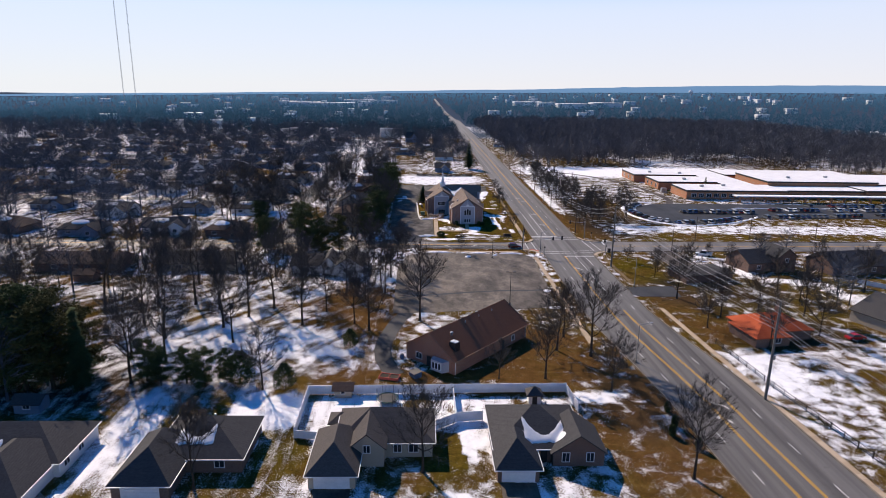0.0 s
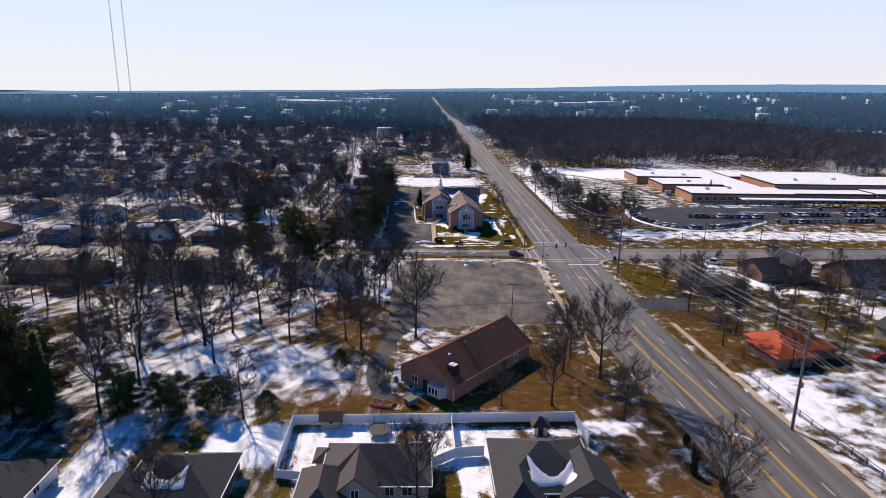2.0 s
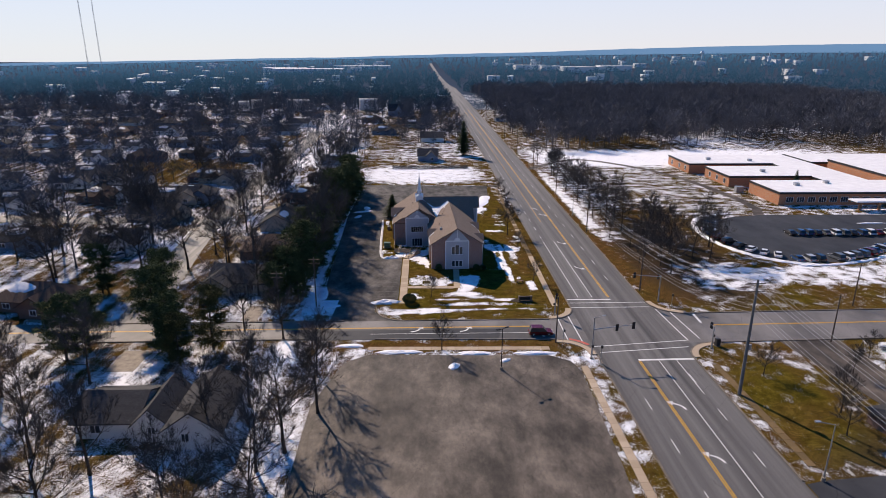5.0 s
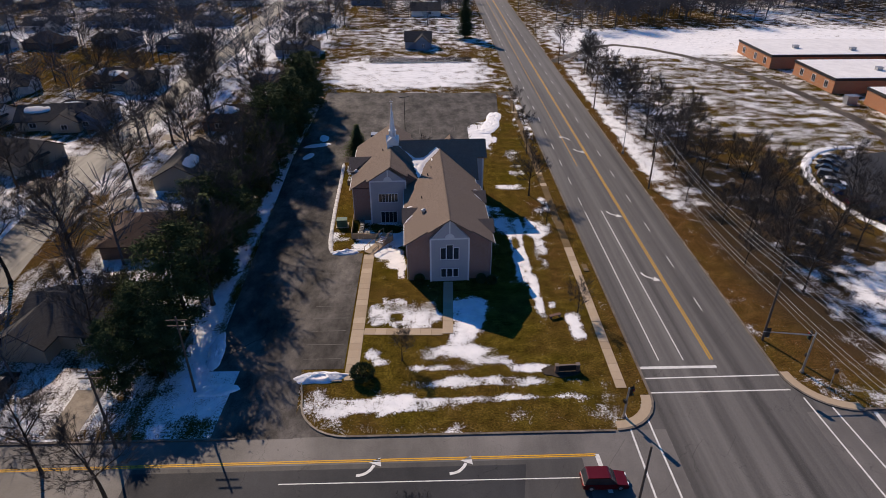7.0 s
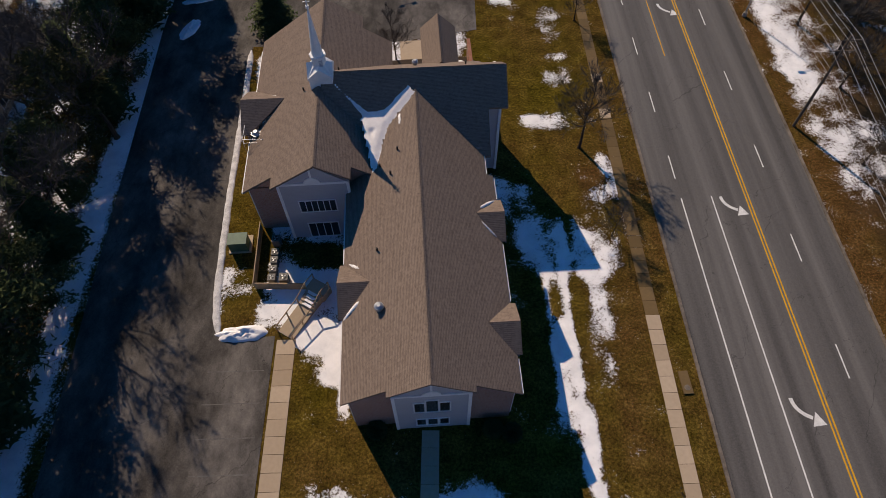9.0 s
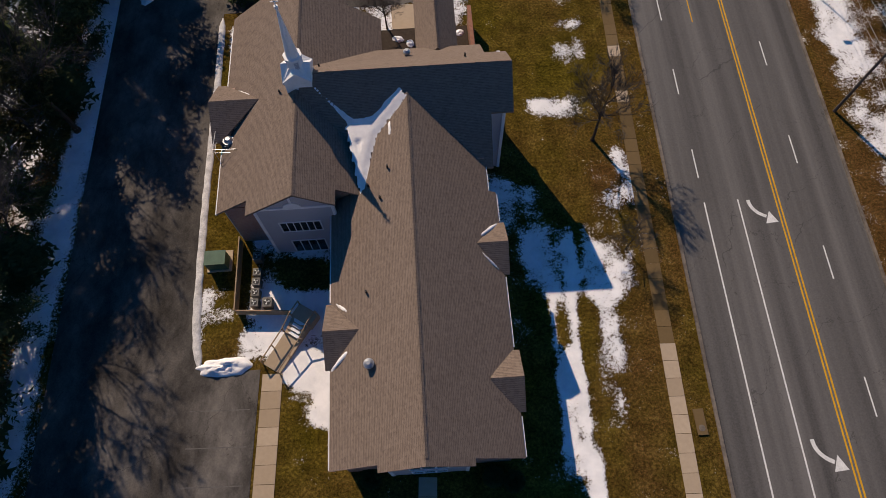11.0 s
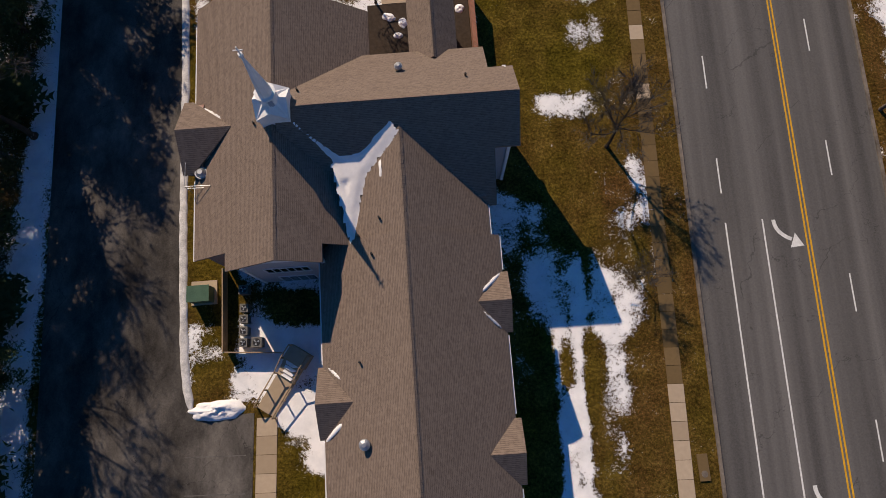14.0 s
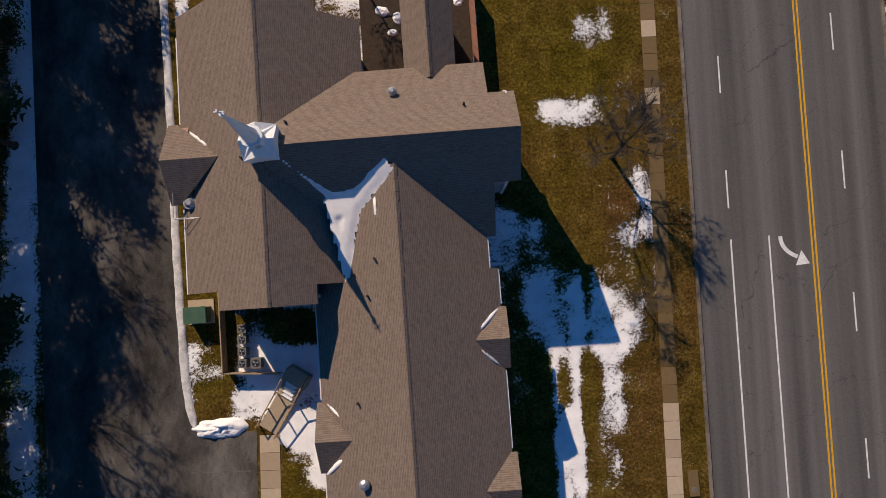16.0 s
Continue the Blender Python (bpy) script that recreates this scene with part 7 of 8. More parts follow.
# ---------- street furniture ----------
def lamp_post(x, y, h, turn, label, twin=False, arm=2.4):
    ob = thing("street_lamp", label, "lamp", m=pose(x, y, 0, rz=turn))
    part("base", Shape().tube((0, 0, 0), (0, 0, 0.6), 0.3, 0.28, 10), CONCRETE, ob)
    part("pole", Shape().tube((0, 0, 0.55), (0, 0, h), 0.1, 0.06, 8), STEEL if not twin else BLACK, ob)
    for s in ((-1, 1) if twin else (1,)):
        a = 0.9 if twin else arm
        part("arm", Shape().tube((0, 0, h - 0.05), (s * a, 0, h + (0.0 if twin else 0.45)), 0.045, 0.04, 6), STEEL if not twin else BLACK, ob)
        part("lamp_head", Shape().box(s * a - 0.35, s * a + 0.35, -0.18, 0.18, h + (0.0 if twin else 0.38), h + (0.16 if twin else 0.56)), BLACK if twin else STEEL, ob)
    return ob


lamp_post(-21.8, -123.4, 9.0, 0, "black twin headed lamp post on the empty car park", True)
lamp_post(-21.7, -77.0, 8.0, 30, "black twin headed lamp post near the side street", True)
lamp_post(-35.6, 46.0, 9.0, 20, "black twin headed lamp post in the church car park", True)
lamp_post(0.6, -160, 8.6, 0, "steel roadside lamp post with a curved arm")
lamp_post(17.2, -108, 8.6, 180, "steel lamp post beside the road with one arm")
lamp_post(15.6, 30, 8.0, 180, "steel lamp post on the verge with one arm")


def signal_head(parent, x, y, z, turn):
    o = part("signal_head", Shape().box(-0.17, 0.17, -0.12, 0.12, -0.55, 0.55).box(-0.28, 0.28, 0.1, 0.13, -0.68, 0.68), BLACK, parent)
    o.matrix_basis = pose(x, y, z, rz=turn)
    for k, (zz, c) in enumerate(((0.34, TAIL), (0, YELLOWLINE), (-0.34, GREEN))):
        part("lens", Shape().tube((0, -0.12, zz), (0, -0.2, zz), 0.11, 0.12, 8), c, o)


def traffic_signal(x, y, turn, arm, heads, label, h=8.2):
    ob = thing("traffic_signal", label, "traffic light", "signals at the crossing", m=pose(x, y, 0, rz=turn))
    part("base", Shape().tube((0, 0, 0), (0, 0, 0.25), 0.3, 0.26, 10), CONCRETE, ob)
    part("pole", Shape().tube((0, 0, 0.2), (0, 0, h), 0.15, 0.09, 10), STEEL, ob)
    if arm:
        part("mast_arm", Shape().tube((0, 0, min(5.9, h - 0.2)), (arm, 0, min(6.3, h + 0.1)), 0.1, 0.05, 8), STEEL, ob)
    for hx, t in heads:
        signal_head(ob, hx, -0.1, min(5.8, h - 0.3) + 0.4 * hx / max(arm, 1), t)
    if h > 7:
        part("lamp_arm", Shape().tube((0, 0, 8.1), (1.6, 0, 8.5), 0.05, 0.04, 6).box(1.4, 2.1, -0.15, 0.15, 8.42, 8.56), STEEL, ob)
    o = part("walk_signal", Shape().box(-0.2, 0.2, -0.36, -0.12, 2.4, 2.85), BLACK, ob)
    return ob


traffic_signal(-4.6, -73.2, 8, 8.0, ((4.4, 180), (7.6, 180)), "steel signal mast with two hanging signal heads")
traffic_signal(17.6, -46.2, 176, 6.4, ((5.8, 0), (0.6, 90)), "steel signal mast reaching over the road", 6.3)
traffic_signal(-7.4, -53.4, -60, 0.8, ((0.6, 90),), "steel signal pole on the paved church corner", 4.6)
traffic_signal(19.4, -69.6, 120, 0.8, ((0.6, 0),), "steel signal pole on the far corner of the crossing", 4.6)
for x, y, h, t in ((-8.6, -67.2, 3.2, 90), (19.6, -49.0, 3.0, 0), (-3.6, -75.6, 4.0, 0)):
    ob = thing("pedestrian_signal", "short post with a black pedestrian signal", "traffic light", m=pose(x, y, 0, rz=t))
    part("post", Shape().tube((0, 0, 0), (0, 0, h), 0.06, 0.05, 8), STEEL, ob)
    part("signal_box", Shape().box(-0.2, 0.2, -0.3, -0.06, h - 0.6, h - 0.1), BLACK, ob)
    part("push_button", Shape().box(-0.06, 0.06, -0.1, -0.05, 1.0, 1.2), BLACK, ob)
ob = thing("signal_cabinet", "grey steel signal cabinet beside the crossing", "cabinet", m=pose(21, -68.5, 0, rz=10))
part("casing", Shape().box(-0.4, 0.4, -0.35, 0.35, 0.05, 1.5), BLACK, ob)
part("plinth", Shape().box(-0.5, 0.5, -0.45, 0.45, 0, 0.08), CONCRETE, ob)
ob = thing("utility_pole", "wooden service pole on the corner lawn of the church", "utility pole", m=pose(-9.8, -66.4, 0))
part("pole", Shape().tube((0, 0, 0), (0, 0, 9.5), 0.15, 0.1, 8), POLEWOOD, ob)
for x, y, t in ((-59, -47.8, 0), (-65, -56.5, 0)):
    ob = thing("utility_pole", "wooden utility pole with two cross arms beside conifers", "utility pole", m=pose(x, y, 0, rz=t))
    part("pole", Shape().tube((0, 0, 0), (0, 0, 11.5), 0.16, 0.1, 8), POLEWOOD, ob)
    for z in (11.0, 10.2):
        part("cross_arm", Shape().box(-1.2, 1.2, -0.06, 0.06, z - 0.06, z + 0.06), POLEWOOD, ob)
for x, y, h in ((44, -67.5, 10), (60, -50, 10), (82, -48.6, 10), (110, -46, 10)):
    ob = thing("utility_pole", "plain wooden pole beside the side street", "utility pole", "poles along the side street", m=pose(x, y, 0))
    part("pole", Shape().tube((0, 0, 0), (0, 0, h), 0.15, 0.1, 8), POLEWOOD, ob)
    part("cross_arm", Shape().box(-1.1, 1.1, -0.06, 0.06, h - 0.6, h - 0.48), POLEWOOD, ob)

# corner pavements
sh = Shape()
for c, sx, sy, rr in (((KL, -55.4), -1, 1, 5.5), ((KL, -65.2), -1, -1, 6.5), ((KR, -53.2), 1, 1, 7), ((KR, -67.2), 1, -1, 6)):
    arc = [(c[0] + sx * (rr - rr * math.cos(i * math.pi / 16)), c[1] + sy * (rr - rr * math.sin(i * math.pi / 16))) for i in range(9)]
    out = [(x + sx * 1.3 * math.cos(i * math.pi / 16), y + sy * 1.3 * math.sin(i * math.pi / 16)) for i, (x, y) in enumerate(arc)]
    for i in range(8):
        q = [arc[i], arc[i + 1], out[i + 1], out[i]]
        q = q if sx * sy < 0 else q[::-1]
        sh.prism(q, 0.0, 0.13)
solid("corner_pavement", sh, WALKSLAB, "tan concrete pavement round the crossing corners", "pavement", kind="structure")
sh = Shape()
for i in range(3, 6):
    a0, a1 = i * math.pi / 16, (i + 1) * math.pi / 16
    q = [(KL - (6.5 - (6.5 - w) * math.cos(a)) , -65.2 - (6.5 - (6.5 - w) * math.sin(a))) for a, w in ((a0, -0.2), (a1, -0.2), (a1, -0.9), (a0, -0.9))]
    sh.face(*[(x, y, 0.136) for x, y in q])
solid("tactile_paving", sh, CLAY, "red tactile paving at the kerb ramp", "paving", kind="structure")

# ---------- things round the church ----------
wallf = thing("yard_fence", "tan board fence round the machinery yard", "fence", m=pose(0, 0, 0))
def boards(x0, y0, x1, y1, h=1.8):
    a, b = Vector((x0, y0)), Vector((x1, y1))
    n = round((b - a).length / 0.3)
    d = (b - a) / n
    ang = math.degrees(math.atan2(d.y, d.x))
    me = Shape().box(0.006, d.length - 0.006, -0.02, 0.02, 0.05, h).mesh("board")
    me.materials.append(WOOD)
    for i in range(n):
        o = new("board", me)
        q = a + d * i
        o.parent, o.matrix_basis = wallf, pose(q.x, q.y, random.uniform(-0.015, 0.015), rz=ang)
    o = part("rail", Shape().box(0, (b - a).length, -0.05, 0.05, h, h + 0.05), WOOD, wallf)
    o.matrix_basis = pose(x0, y0, 0, rz=ang)
boards(-43.85, -2.4, -43.6, -9.55, 1.25)
boards(-43.6, -9.55, -38.8, -9.75, 1.15)
ACGREY = plain("beige_enamel", (0.1, 0.097, 0.09), (0.2, 0.19, 0.175), 1.5, 0.6)
def ac_unit(x, y, s=0.8, z=0.0):
    ob = thing("air_conditioner", "square grey condenser with a round fan grille", "air conditioner", "condensers in the yard", m=pose(x, y, z))
    part("casing", Shape().box(-s / 2, s / 2, -s / 2, s / 2, 0.05, 0.95).box(-s / 2 - 0.02, s / 2 + 0.02, -s / 2 - 0.02, s / 2 + 0.02, 0.95, 1.0), ACGREY, ob)
    part("fan_grille", Shape().tube((0, 0, 1.0), (0, 0, 1.03), s * 0.4, s * 0.38, 16), BLACK, ob, "round dark fan opening")
    fan = Shape()
    for k in range(3):
        a = k * 2.094
        fan.face((0, 0, 1.05), (s * 0.33 * math.cos(a), s * 0.33 * math.sin(a), 1.04), (s * 0.33 * math.cos(a + 0.7), s * 0.33 * math.sin(a + 0.7), 1.055))
    part("fan_blade", fan, STEEL, ob)
    return ob
for y in (-5.87, -6.81, -7.82, -8.8):
    ac_unit(-42.0, y, 0.68)
ac_unit(-40.85, -8.8, 0.82)
ac_unit(-42.1, -4.3, 0.75)
ac_unit(-46.3, 15.4, 0.9)
ac_unit(-46.3, 14.1, 0.9)
ob = thing("transformer", "green steel transformer box on a concrete pad", "transformer", m=pose(-45.75, -4.4, 0, rz=2))
part("pad", Shape().box(-1.15, 1.1, -0.95, 1.15, 0, 0.12), WALKSLAB, ob)
part("casing", Shape().box(-0.95, 0.85, -0.8, 0.5, 0.12, 1.45), GREEN, ob)
part("hood", Shape().box(-1.0, 0.9, -0.85, 0.55, 1.45, 1.52), GREEN, ob)
ob = thing("exhaust_fan", "round steel exhaust fan with a guard rail at the eave", "fan", m=pose(-43.6, 4.1, 6.5))
part("curb", Shape().box(-0.4, 0.4, -0.4, 0.4, -0.1, 0.4), STEEL, ob)
part("hood", Shape().tube((0, 0, 0.4), (0, 0, 0.75), 0.5, 0.5, 14).tube((0, 0, 0.75), (0, 0, 1.0), 0.42, 0.2, 14), STEEL, ob)
rail = Shape()
for z in (0.6, 1.1):
    for p, q in (((-1.1, -1.2), (0.9, -1.2)), ((-1.1, 1.2), (0.9, 1.2)), ((-1.1, -1.2), (-1.1, 1.2))):
        rail.tube((*p, z), (*q, z), 0.03, 0.03, 5)
for p in ((-1.1, -1.2), (0.9, -1.2), (-1.1, 1.2), (0.9, 1.2)):
    rail.tube((*p, -0.6), (*p, 1.1), 0.03, 0.03, 5)
part("guard_rail", rail, STEEL, ob)
# ramp with steps
ramp = thing("entrance_ramp", "tan concrete ramp and steps with wooden railings", "ramp", m=pose(-40.2, -14.6, 0, rz=58))
part("ramp", Shape().slab([(0, -0.85, 0.1), (3.2, -0.85, 0.35), (3.2, 0.85, 0.35), (0, 0.85, 0.1)], 0.3), WALKSLAB, ramp)
for i in range(4):
    part("step", Shape().box(3.2 + i * 0.35, 3.6 + i * 0.35, -0.85, 0.85, 0, 0.5 + i * 0.17), WALKSLAB, ramp)
part("landing", Shape().box(4.6, 5.9, -1.0, 1.0, 0, 1.05), WALKSLAB, ramp)
for i in range(4):
    part("step_snow", Shape().prism([(3.24 + i * 0.35, -0.5 + 0.1 * i), (3.52 + i * 0.35, -0.6), (3.53 + i * 0.35, 0.3 + 0.1 * i), (3.26 + i * 0.35, 0.5)], 0.5 + i * 0.17, 0.58 + i * 0.17), SNOW, ramp, "snow lying on the step")
for s in (-1, 1):
    part("handrail", Shape().tube((0, s * 0.9, 1.0), (3.2, s * 0.9, 1.3), 0.06, 0.06, 6).tube((3.2, s * 0.9, 1.3), (4.6, s * 0.9, 2.0), 0.06, 0.06, 6).tube((4.6, s * 0.9, 2.0), (5.8, s * 0.9, 2.0), 0.06, 0.06, 6), WOOD, ramp)
    for x, z0, z1 in ((0, 0, 1.0), (1.6, 0.1, 1.15), (3.2, 0.3, 1.3), (4.6, 0.9, 2.0), (5.8, 0.9, 2.0)):
        part("post", Shape().box(x - 0.05, x + 0.05, s * 0.9 - 0.05, s * 0.9 + 0.05, z0, z1), WOOD, ramp)


def mound(name, label, x, y, rx, ry, h, turn=0, seed=0, n=40):
    """A heap of ploughed snow with lumps."""
    v, f = [], []
    for j in range(13):
        t = j / 12
        for i in range(n):
            a = i * math.tau / n
            k = 1 + 0.25 * noise.noise((math.cos(a) * 2, math.sin(a) * 2, seed)) + 0.1 * noise.noise((math.cos(a) * 7, math.sin(a) * 7, seed))
            px, py = rx * t * k * math.cos(a), ry * t * k * math.sin(a)
            z = h * (1 - t ** 3) * (0.85 + 0.5 * noise.noise((px * 1.3 + seed, py * 1.3, 2)) - 0.55 * abs(noise.noise((px * 2.1, py * 2.1 + seed, 4))) + 0.3 * noise.noise((px * 5, py * 5 + seed, 7))) + 0.02
            v.append((px, py, max(0.01, z) if j < 12 else -0.02))
    for j in range(12):
        for i in range(n):
            f.append((j * n + i, (j + 1) * n + i, (j + 1) * n + (i + 1) % n, j * n + (i + 1) % n))
    s = Shape()
    s.v, s.f = v, f
    ob = solid(name, s, SNOW, label, "snow bank", "snow banks", smooth=True)
    ob.matrix_basis = pose(x, y, 0.02, rz=turn)
    return ob


def kerb_bank(pts, wide, h, label):
    """A low packed ridge of snow along a kerb, rounded on top and uneven at its sides."""
    p, v, f = [], [], []
    for (x0, y0), (x1, y1) in zip(pts, pts[1:]):
        n = max(1, round(math.hypot(x1 - x0, y1 - y0) / 0.35))
        p += [Vector((x0 + (x1 - x0) * i / n, y0 + (y1 - y0) * i / n)) for i in range(n)]
    p.append(Vector(pts[-1]))
    for i, q in enumerate(p):
        d = (p[min(i + 1, len(p) - 1)] - p[max(i - 1, 0)]).normalized()
        taper = min(1.0, 0.25 + 0.25 * min(i, len(p) - 1 - i))
        for a in (-1, -0.8, -0.35, 0.1, 0.5, 0.85, 1):
            w = wide / 2 * taper * (1 + 0.22 * noise.noise((q.x * 0.9, q.y * 0.9, a * 0.7)))
            z = h * (1 - abs(a) ** 3) * (0.8 + 0.4 * noise.noise((q.x * 2.2, q.y * 2.2, a)))
            v.append((q.x - d.y * a * w, q.y + d.x * a * w, z + 0.02 if abs(a) < 1 else -0.02))
    for i in range(len(p) - 1):
        f += [(i * 7 + k, i * 7 + k + 1, i * 7 + k + 8, i * 7 + k + 7) for k in range(6)]
    s = Shape()
    s.v, s.f = v, f
    return solid("snow_bank", s, GREYSNOW, label, "snow bank", "snow banks", smooth=True)


kerb_bank([(-48.85, 25.5), (-48.67, 21.5), (-48.33, 13.9), (-48.0, 2.6), (-47.63, -4.5), (-47.33, -9.7), (-46.95, -12.4), (-46.45, -14.4)], 0.78, 0.14, "low grey ridge of packed snow along the lane kerb")
mound("snow_bank", "ploughed heap of old snow at the lane end", -44.3, -14.3, 2.4, 0.85, 0.55, 3, 1)
mound("snow_bank", "ploughed heap of old snow beside the lane mouth", -44.0, -45.6, 3.4, 1.1, 0.6, 4, 2)
for i, (x, y, rx, ry, t) in enumerate(((-13.6, 50, 2.3, 6.0, -14), (-15.8, 46, 3.0, 2.0, 10), (-12.0, 57, 2.0, 5.0, -12), (-40, -69.8, 4.5, 0.8, 0), (-26, -70.6, 3.2, 0.8, 0), (-14.5, -70.8, 4.2, 0.7, 0), (-20.5, -73.5, 1.2, 0.6, 30),
                                       (-49.5, -67, 2.6, 0.8, 0), (-30, -75.5, 1.4, 0.9, 60), (-56.5, 37, 3.5, 1.2, 20), (-57.5, 30, 2.2, 1, 70), (-55.5, 42, 1.2, 2.5, 10), (-9.5, -112, 1.2, 0.9, 40), (-10, -126, 1.6, 1.1, 20), (-58.6, -40, 1.1, 4, 4), (-56.5, -47.5, 2.8, 1.1, 8))):
    mound("snow_bank", "low heap of ploughed old snow on asphalt", x, y, rx, ry, 0.3, t, 5 + i)
# ring of ploughed snow round the school car park
for i in range(16):
    a = math.radians(95 + i * 11)
    mound("snow_bank", "ploughed snow along the car park kerb", 70 + 19.5 * math.cos(a), 5 + 27 * math.sin(a), 4.2, 0.9, 0.35, math.degrees(a) + 90, 40 + i, 24)
for i in range(11):
    mound("snow_bank", "ploughed snow along the car park kerb", 66 + i * 4.2, -22.8 + 0.0105 * (i * 4.2) ** 2, 2.6, 0.8, 0.35, i * 4.8, 60 + i, 24)

for i in range(8):
    mound("snow_bank", "low ploughed snow between the rows of cars", 112 + i * 9, 18.5 + 0.1 * i, 4.8, 0.6, 0.3, 1, 80 + i, 24)
bed = Shape()
bed.prism([(-13.2 + 2.5 * math.cos(k * math.tau / 20) * (1 + 0.08 * math.sin(k * 2.3)), -45.2 + 1.15 * math.sin(k * math.tau / 20) * (1 + 0.1 * math.cos(k * 1.7))) for k in range(20)], 0.0, 0.1)
solid("flower_bed", bed, BARK, "oval bed of bare dark mulch round the lawn sign", "flower bed")
sign = thing("monument_sign", "low dark sign panel on brick piers in a mulch bed", "sign", m=pose(-12.5, -45.3, 0.1, rz=2))
for x in (-1.35, 1.35):
    part("pier", Shape().box(x - 0.2, x + 0.2, -0.25, 0.25, 0, 1.05).box(x - 0.25, x + 0.25, -0.3, 0.3, 1.05, 1.13), DARKBRICK, sign)
part("panel", Shape().box(-1.147, 1.147, -0.1, 0.1, 0.15, 1.0), BLACK, sign)
part("border", Shape().box(-1.147, 1.147, -0.12, 0.12, 1.0, 1.05), DARKBRICK, sign)
sign2 = thing("stone_bench", "small brown bench on the lawn by the pavement", "bench", m=pose(-11.9, -33.6, 0, rz=20))
part("seat", Shape().box(-0.9, 0.9, -0.25, 0.25, 0.4, 0.5), DARKBRICK, sign2)
for x in (-0.7, 0.7):
    part("leg", Shape().box(x - 0.12, x + 0.12, -0.2, 0.2, 0, 0.4), DARKBRICK, sign2)


def shrub(name, label, x, y, rad, h, seed, material=NEEDLES):
    """A rounded evergreen shrub of many small sprays round short stems."""
    r = random.Random(seed)
    ob = thing(name, label, "shrub", m=pose(x, y, 0))
    stem, leaf = Shape(), Shape()
    for i in range(7):
        a = i * 0.9
        stem.tube((0, 0, 0), (math.cos(a) * rad * 0.6, math.sin(a) * rad * 0.6, h * 0.7), 0.05, 0.02, 4, False)
    for _ in range(1700):
        d = Vector((r.gauss(0, 1), r.gauss(0, 1), r.gauss(0, 1))).normalized() * r.uniform(0.7, 1.02)
        p = Vector((d.x * rad, d.y * rad, h * 0.5 + d.z * h * 0.5))
        w = (d + Vector((r.gauss(0, 0.5), r.gauss(0, 0.5), r.gauss(0.3, 0.4)))).normalized() * 0.3
        n = Vector((r.gauss(0, 1), r.gauss(0, 1), r.gauss(0, 1))).normalized() * 0.1
        if p.z > 0.05:
            leaf.face(p - n, p + n, p + w)
    part("stems", stem, BARK, ob)
    part("foliage", leaf, material, ob)
    return ob


shrub("evergreen_shrub", "rounded dark evergreen shrub on the church lawn", -38.6, -45.8, 1.5, 1.9, 3)
for i, (x, y) in enumerate(((-31.5, -23.8), (-21.8, -24), (-20.2, -24.4), (-1.2, -186), (-2.8, -189), (0.0, -193), (-0.6, -181))):
    shrub("evergreen_shrub", "small dark evergreen shrub" if y > -100 else "narrow young evergreen on the verge", x, y, 0.7 if y > -100 else 0.45, 1.3 if y > -100 else 2.0, 10 + i)

# playground pieces and hedge beyond the church
hedge = Shape()
r = random.Random(8)
for i in range(4200):
    x = -50 + r.random() * 36
    p = Vector((x, 120 + 1.2 * r.gauss(0, 0.6) + 0.02 * (x + 30), r.random() * 1.3))
    w = Vector((r.gauss(0, 1), r.gauss(0, 1), abs(r.gauss(0.6, 0.6)))).normalized() * 0.6
    n = Vector((r.gauss(0, 1), r.gauss(0, 1), r.gauss(0, 1))).normalized() * 0.09
    hedge.face(p - n, p + n, p + w)
solid("hedge", hedge, TWIG, "low leafless hedge beyond the snowy field", "hedge", kind="stuff")

# garden court north of the transept
SOIL = plain("dark_mulch", (0.025, 0.017, 0.012), (0.06, 0.042, 0.03), 3.0, 0.95, bump=0.4)
part("court_bed", Shape().box(-3.0, 1.3, 18.3, 28.0, 0, 0.06), SOIL, church, "dark mulch bed in the court")
part("side_bed", Shape().box(4.6, 6.65, 18.3, 28.0, 0, 0.06), SOIL, church, "dark mulch bed behind the brick wall")
part("patio", Shape().box(-1.6, 1.2, 28.05, 31.6, 0, 0.08), WALKSLAB, church, "tan concrete patio")
part("court_rail", Shape().box(-2.2, 1.2, 18.75, 18.83, 6.4, 6.5).box(-2.2, 1.2, 18.75, 18.83, 5.9, 5.96), BLACK, church)
part("side_wall", Shape().box(6.7, 7.0, 18.3, 28.4, 0, 2.4).box(6.64, 7.06, 18.3, 28.46, 2.4, 2.5), REDBRICK, church, "orange brick court wall")
for u, v, rx, ry in ((-1.0, 26.6, 0.7, 0.45), (0.3, 25.9, 0.45, 0.6), (5.8, 27.0, 0.5, 0.5), (-0.2, 24.6, 0.5, 0.35)):
    q = CH @ Vector((u, v, 0.0))
    mound("snow_bank", "small lump of old snow in the church court", q.x, q.y, rx, ry, 0.3, 20 * u, 90 + u, 20)

# ---------- far landmarks ----------
def mast(x, y, h):
    ob = thing("radio_mast", "very tall thin steel lattice radio mast", "mast", "radio masts", m=pose(x, y, float(lay(x, y))))
    legs = [(1.0 * math.cos(a), 1.0 * math.sin(a)) for a in (0, 2.094, 4.189)]
    for q in legs:
        part("leg", Shape().tube((*q, 0), (*q, h), 0.16, 0.16, 4), STEEL, ob)
    lat = Shape()
    for i in range(int(h / 4)):
        for a, b in ((0, 1), (1, 2), (2, 0)):
            lat.tube((*legs[a], i * 4), (*legs[b], i * 4 + 4), 0.09, 0.09, 3, False)
    part("lattice", lat, STEEL, ob)


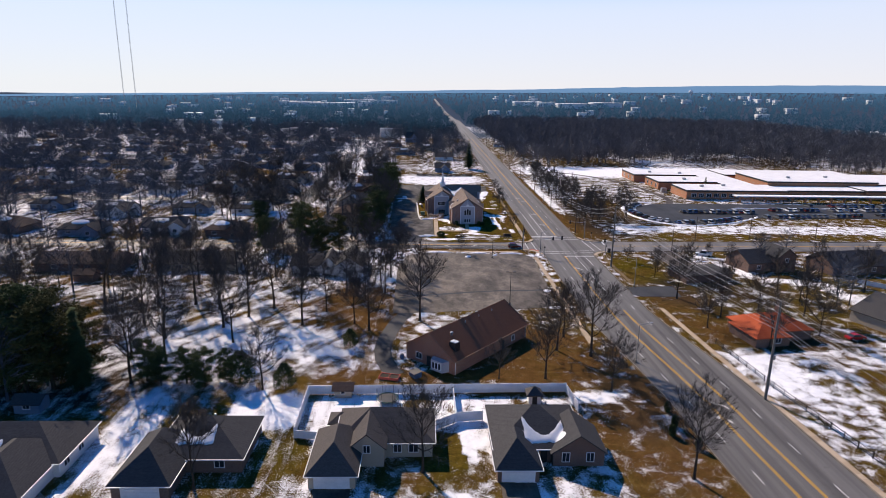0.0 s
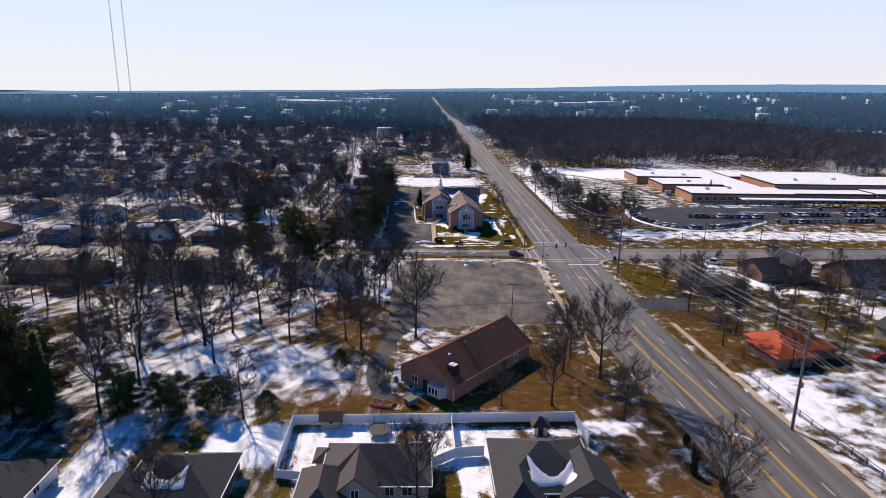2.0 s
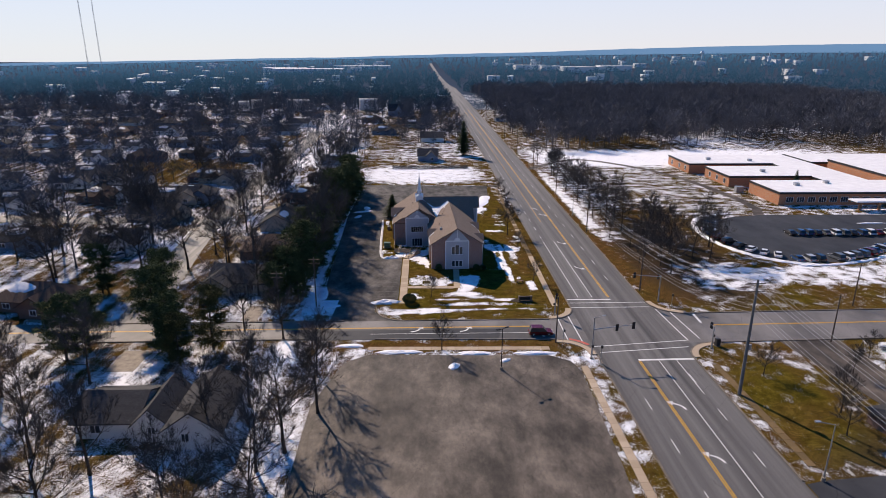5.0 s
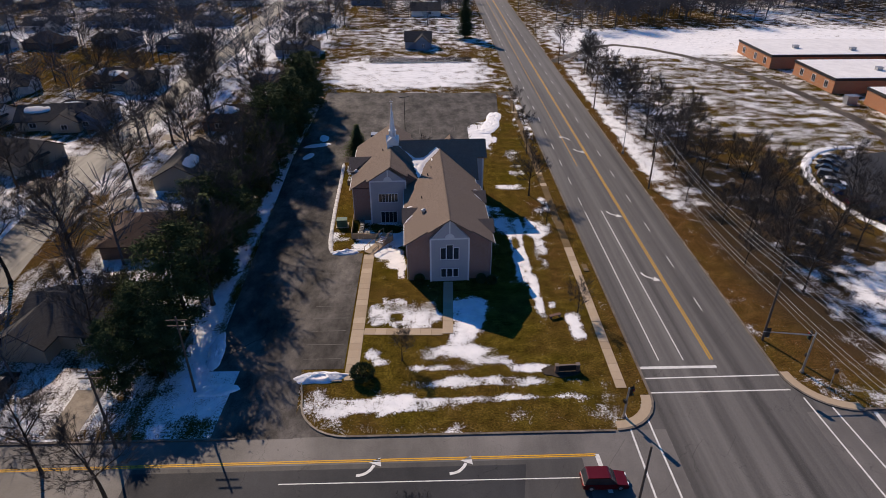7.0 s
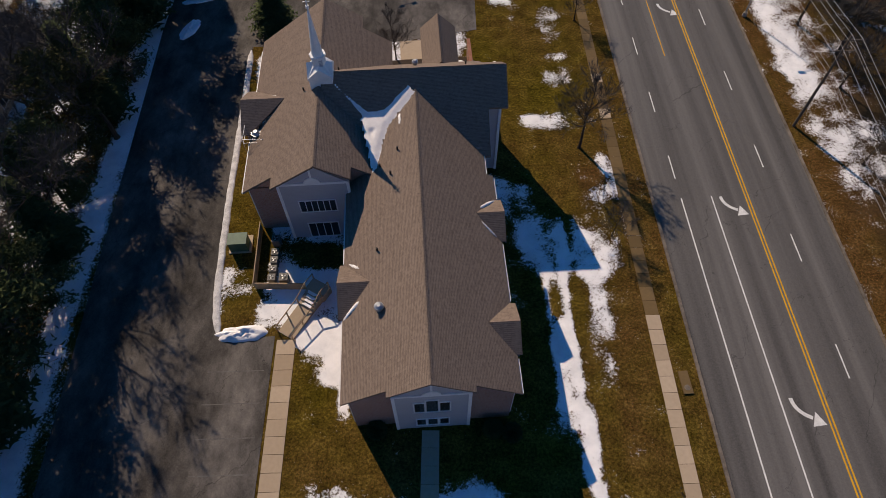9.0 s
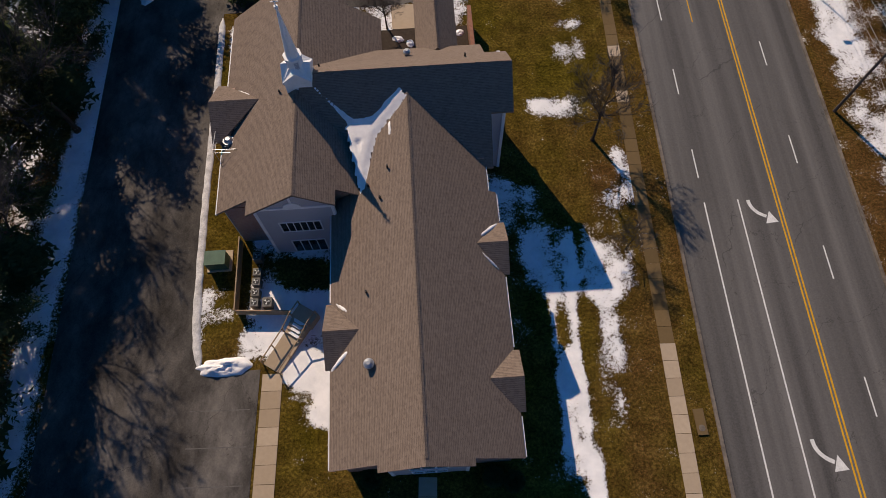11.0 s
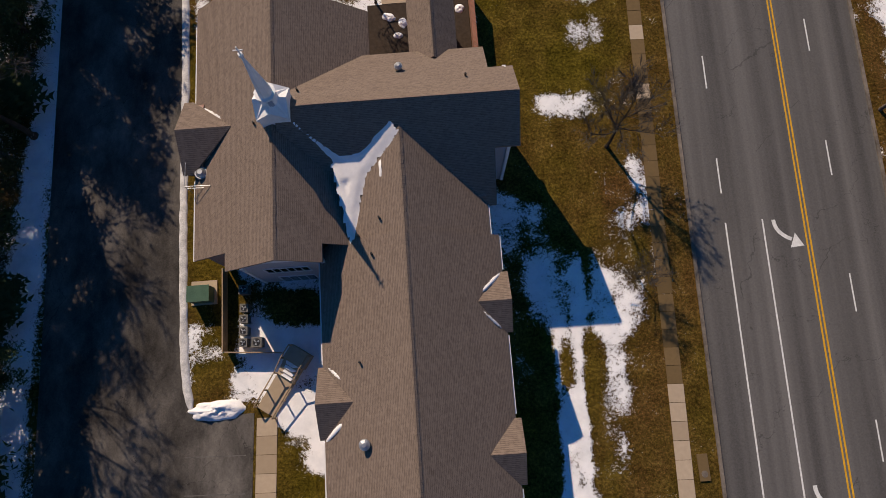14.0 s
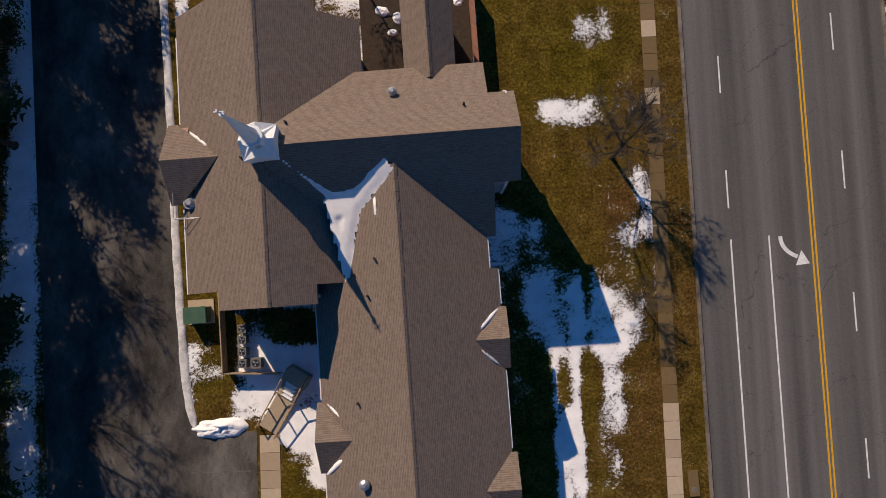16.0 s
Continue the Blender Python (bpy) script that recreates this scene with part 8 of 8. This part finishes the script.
mast(-722, 1180, 330)
mast(-703, 1196, 330)
r = random.Random(21)
far = thing("warehouse", "low far building with a snow white flat roof", "warehouse", "far roofs among the trees", m=pose(0, 0, 0))
part("wall", Shape().box(-14, 14, -8, 8, 0, 9.5), WHITESIDING, far)
part("roof_snow", Shape().box(-14.2, 14.2, -8.2, 8.2, 9.5, 10.2), ROOFSNOW, far)
far.matrix_basis = pose(-420, 760, float(lay(-420, 760)))
for i in range(110):
    d = 420 + 2600 * r.random() ** 1.4
    a = r.choice((r.uniform(-0.62, -0.06), r.uniform(0.10, 0.7)))
    if a > 0 and d < 900:
        continue
    k = 0.45 + d / 2400
    x, y = d * math.sin(a) - 45, d * math.cos(a)
    copy_thing(far, pose(x, y, float(lay(x, y)), rz=r.choice((0, 8, 90, -12))) @ Matrix.Diagonal((k * r.uniform(0.3, 1.0), k * 0.8, 0.95 + d / 9000, 1)))
for x, y, w in ((-330, 1500, 9), (-200, 1750, 7), (-420, 1650, 6), (330, 1300, 5), (420, 1360, 4), (240, 1500, 4)):
    copy_thing(far, pose(x, y, float(lay(x, y)), rz=4) @ Matrix.Diagonal((w * 0.7, 2.0, 1.3, 1)))
ob = thing("far_church", "far white church with a slender spire above the woods", "church", m=pose(900, 1560, 4))
part("hall", Shape().box(-14, 14, -8, 8, 0, 22), WHITESIDING, ob)
part("spire", Shape().tube((0, 0, 22), (0, 0, 46), 4, 0.3, 6), TRIM, ob)
ob = thing("water_tower", "far white water tower above the trees", "water tower", m=pose(950, 2100, 2))
part("stem", Shape().tube((0, 0, 0), (0, 0, 42), 2.0, 2.0, 8), TRIM, ob)
part("tank", Shape().tube((0, 0, 40), (0, 0, 45), 3, 8, 12).tube((0, 0, 45), (0, 0, 52), 8, 4, 12), TRIM, ob)

# ---------- pavements ----------
DIRTSLAB = varied("muddy_slab", (0.11, 0.072, 0.03), (0.19, 0.125, 0.058), 0.95)
slabs("church_walk", "tan concrete walk along the church lane", -40.1, -46.2, -40.1, -15.0, 1.75)
slabs("front_walk", "tan concrete walk across the front lawn", -39.2, -36.2, -28.2, -36.6, 1.5)
slabs("front_walk", "tan concrete walk to the front door", -27.5, -37.0, -27.0, -23.8, 1.5)
slabs("pavement", "tan concrete pavement beside the road", -6.3, -48.5, -6.0, -13.6, 1.35)
p = slabs("pavement", "muddy half covered pavement beside the road", -6.0, -13.6, -5.6, 74, 1.3, z=0.022)
mm = p.children[0].data.copy()
mm.materials[0] = DIRTSLAB
for o in p.children:
    if random.random() < 0.88:
        o.data = mm
slabs("pavement", "tan concrete pavement along the side street", -46, -68.2, -11.5, -68.8, 1.4)
slabs("pavement", "pale concrete pavement beside the open car park", -6.6, -76, -6.4, -150, 1.3)
p = slabs("pavement", "broken muddy pavement on the far verge", 17.3, -76, 17.6, -105, 1.2)
for o in p.children:
    o.data.materials[0] = DIRTSLAB
slabs("pavement", "pale pavement along the snowy field", 18.6, -126, 23.2, -230, 1.3)
inlet = thing("storm_drain", "concrete storm drain with a round iron lid", "drain", kind="structure", m=pose(-4.5, -20.6, 0, rz=2))
part("frame", Shape().box(-0.42, 0.42, -0.75, 1.35, 0, 0.12), DIRTSLAB, inlet)
part("lid", Shape().tube((0, -0.2, 0.12), (0, -0.2, 0.14), 0.27, 0.27, 14), DIRTYKERB, inlet)
# stall lines of the church car park
FADED = plain("worn_stall_paint", (0.06, 0.056, 0.052), (0.16, 0.15, 0.142), 0.9, 0.8)
marks = thing("stall_lines", "faded white stall lines on the church car park", "markings", kind="structure", m=pose(0, 0, 0))
for i in range(9):
    part("stall_line", Shape().box(-46.8, -41.8, -42 + i * 3.0, -41.9 + i * 3.0, 0.03, 0.034), FADED, marks)
for i in range(11):
    part("stall_line", Shape().box(-47 + i * 3.0, -46.9 + i * 3.0, 44.5, 50, 0.03, 0.034), FADED, marks)
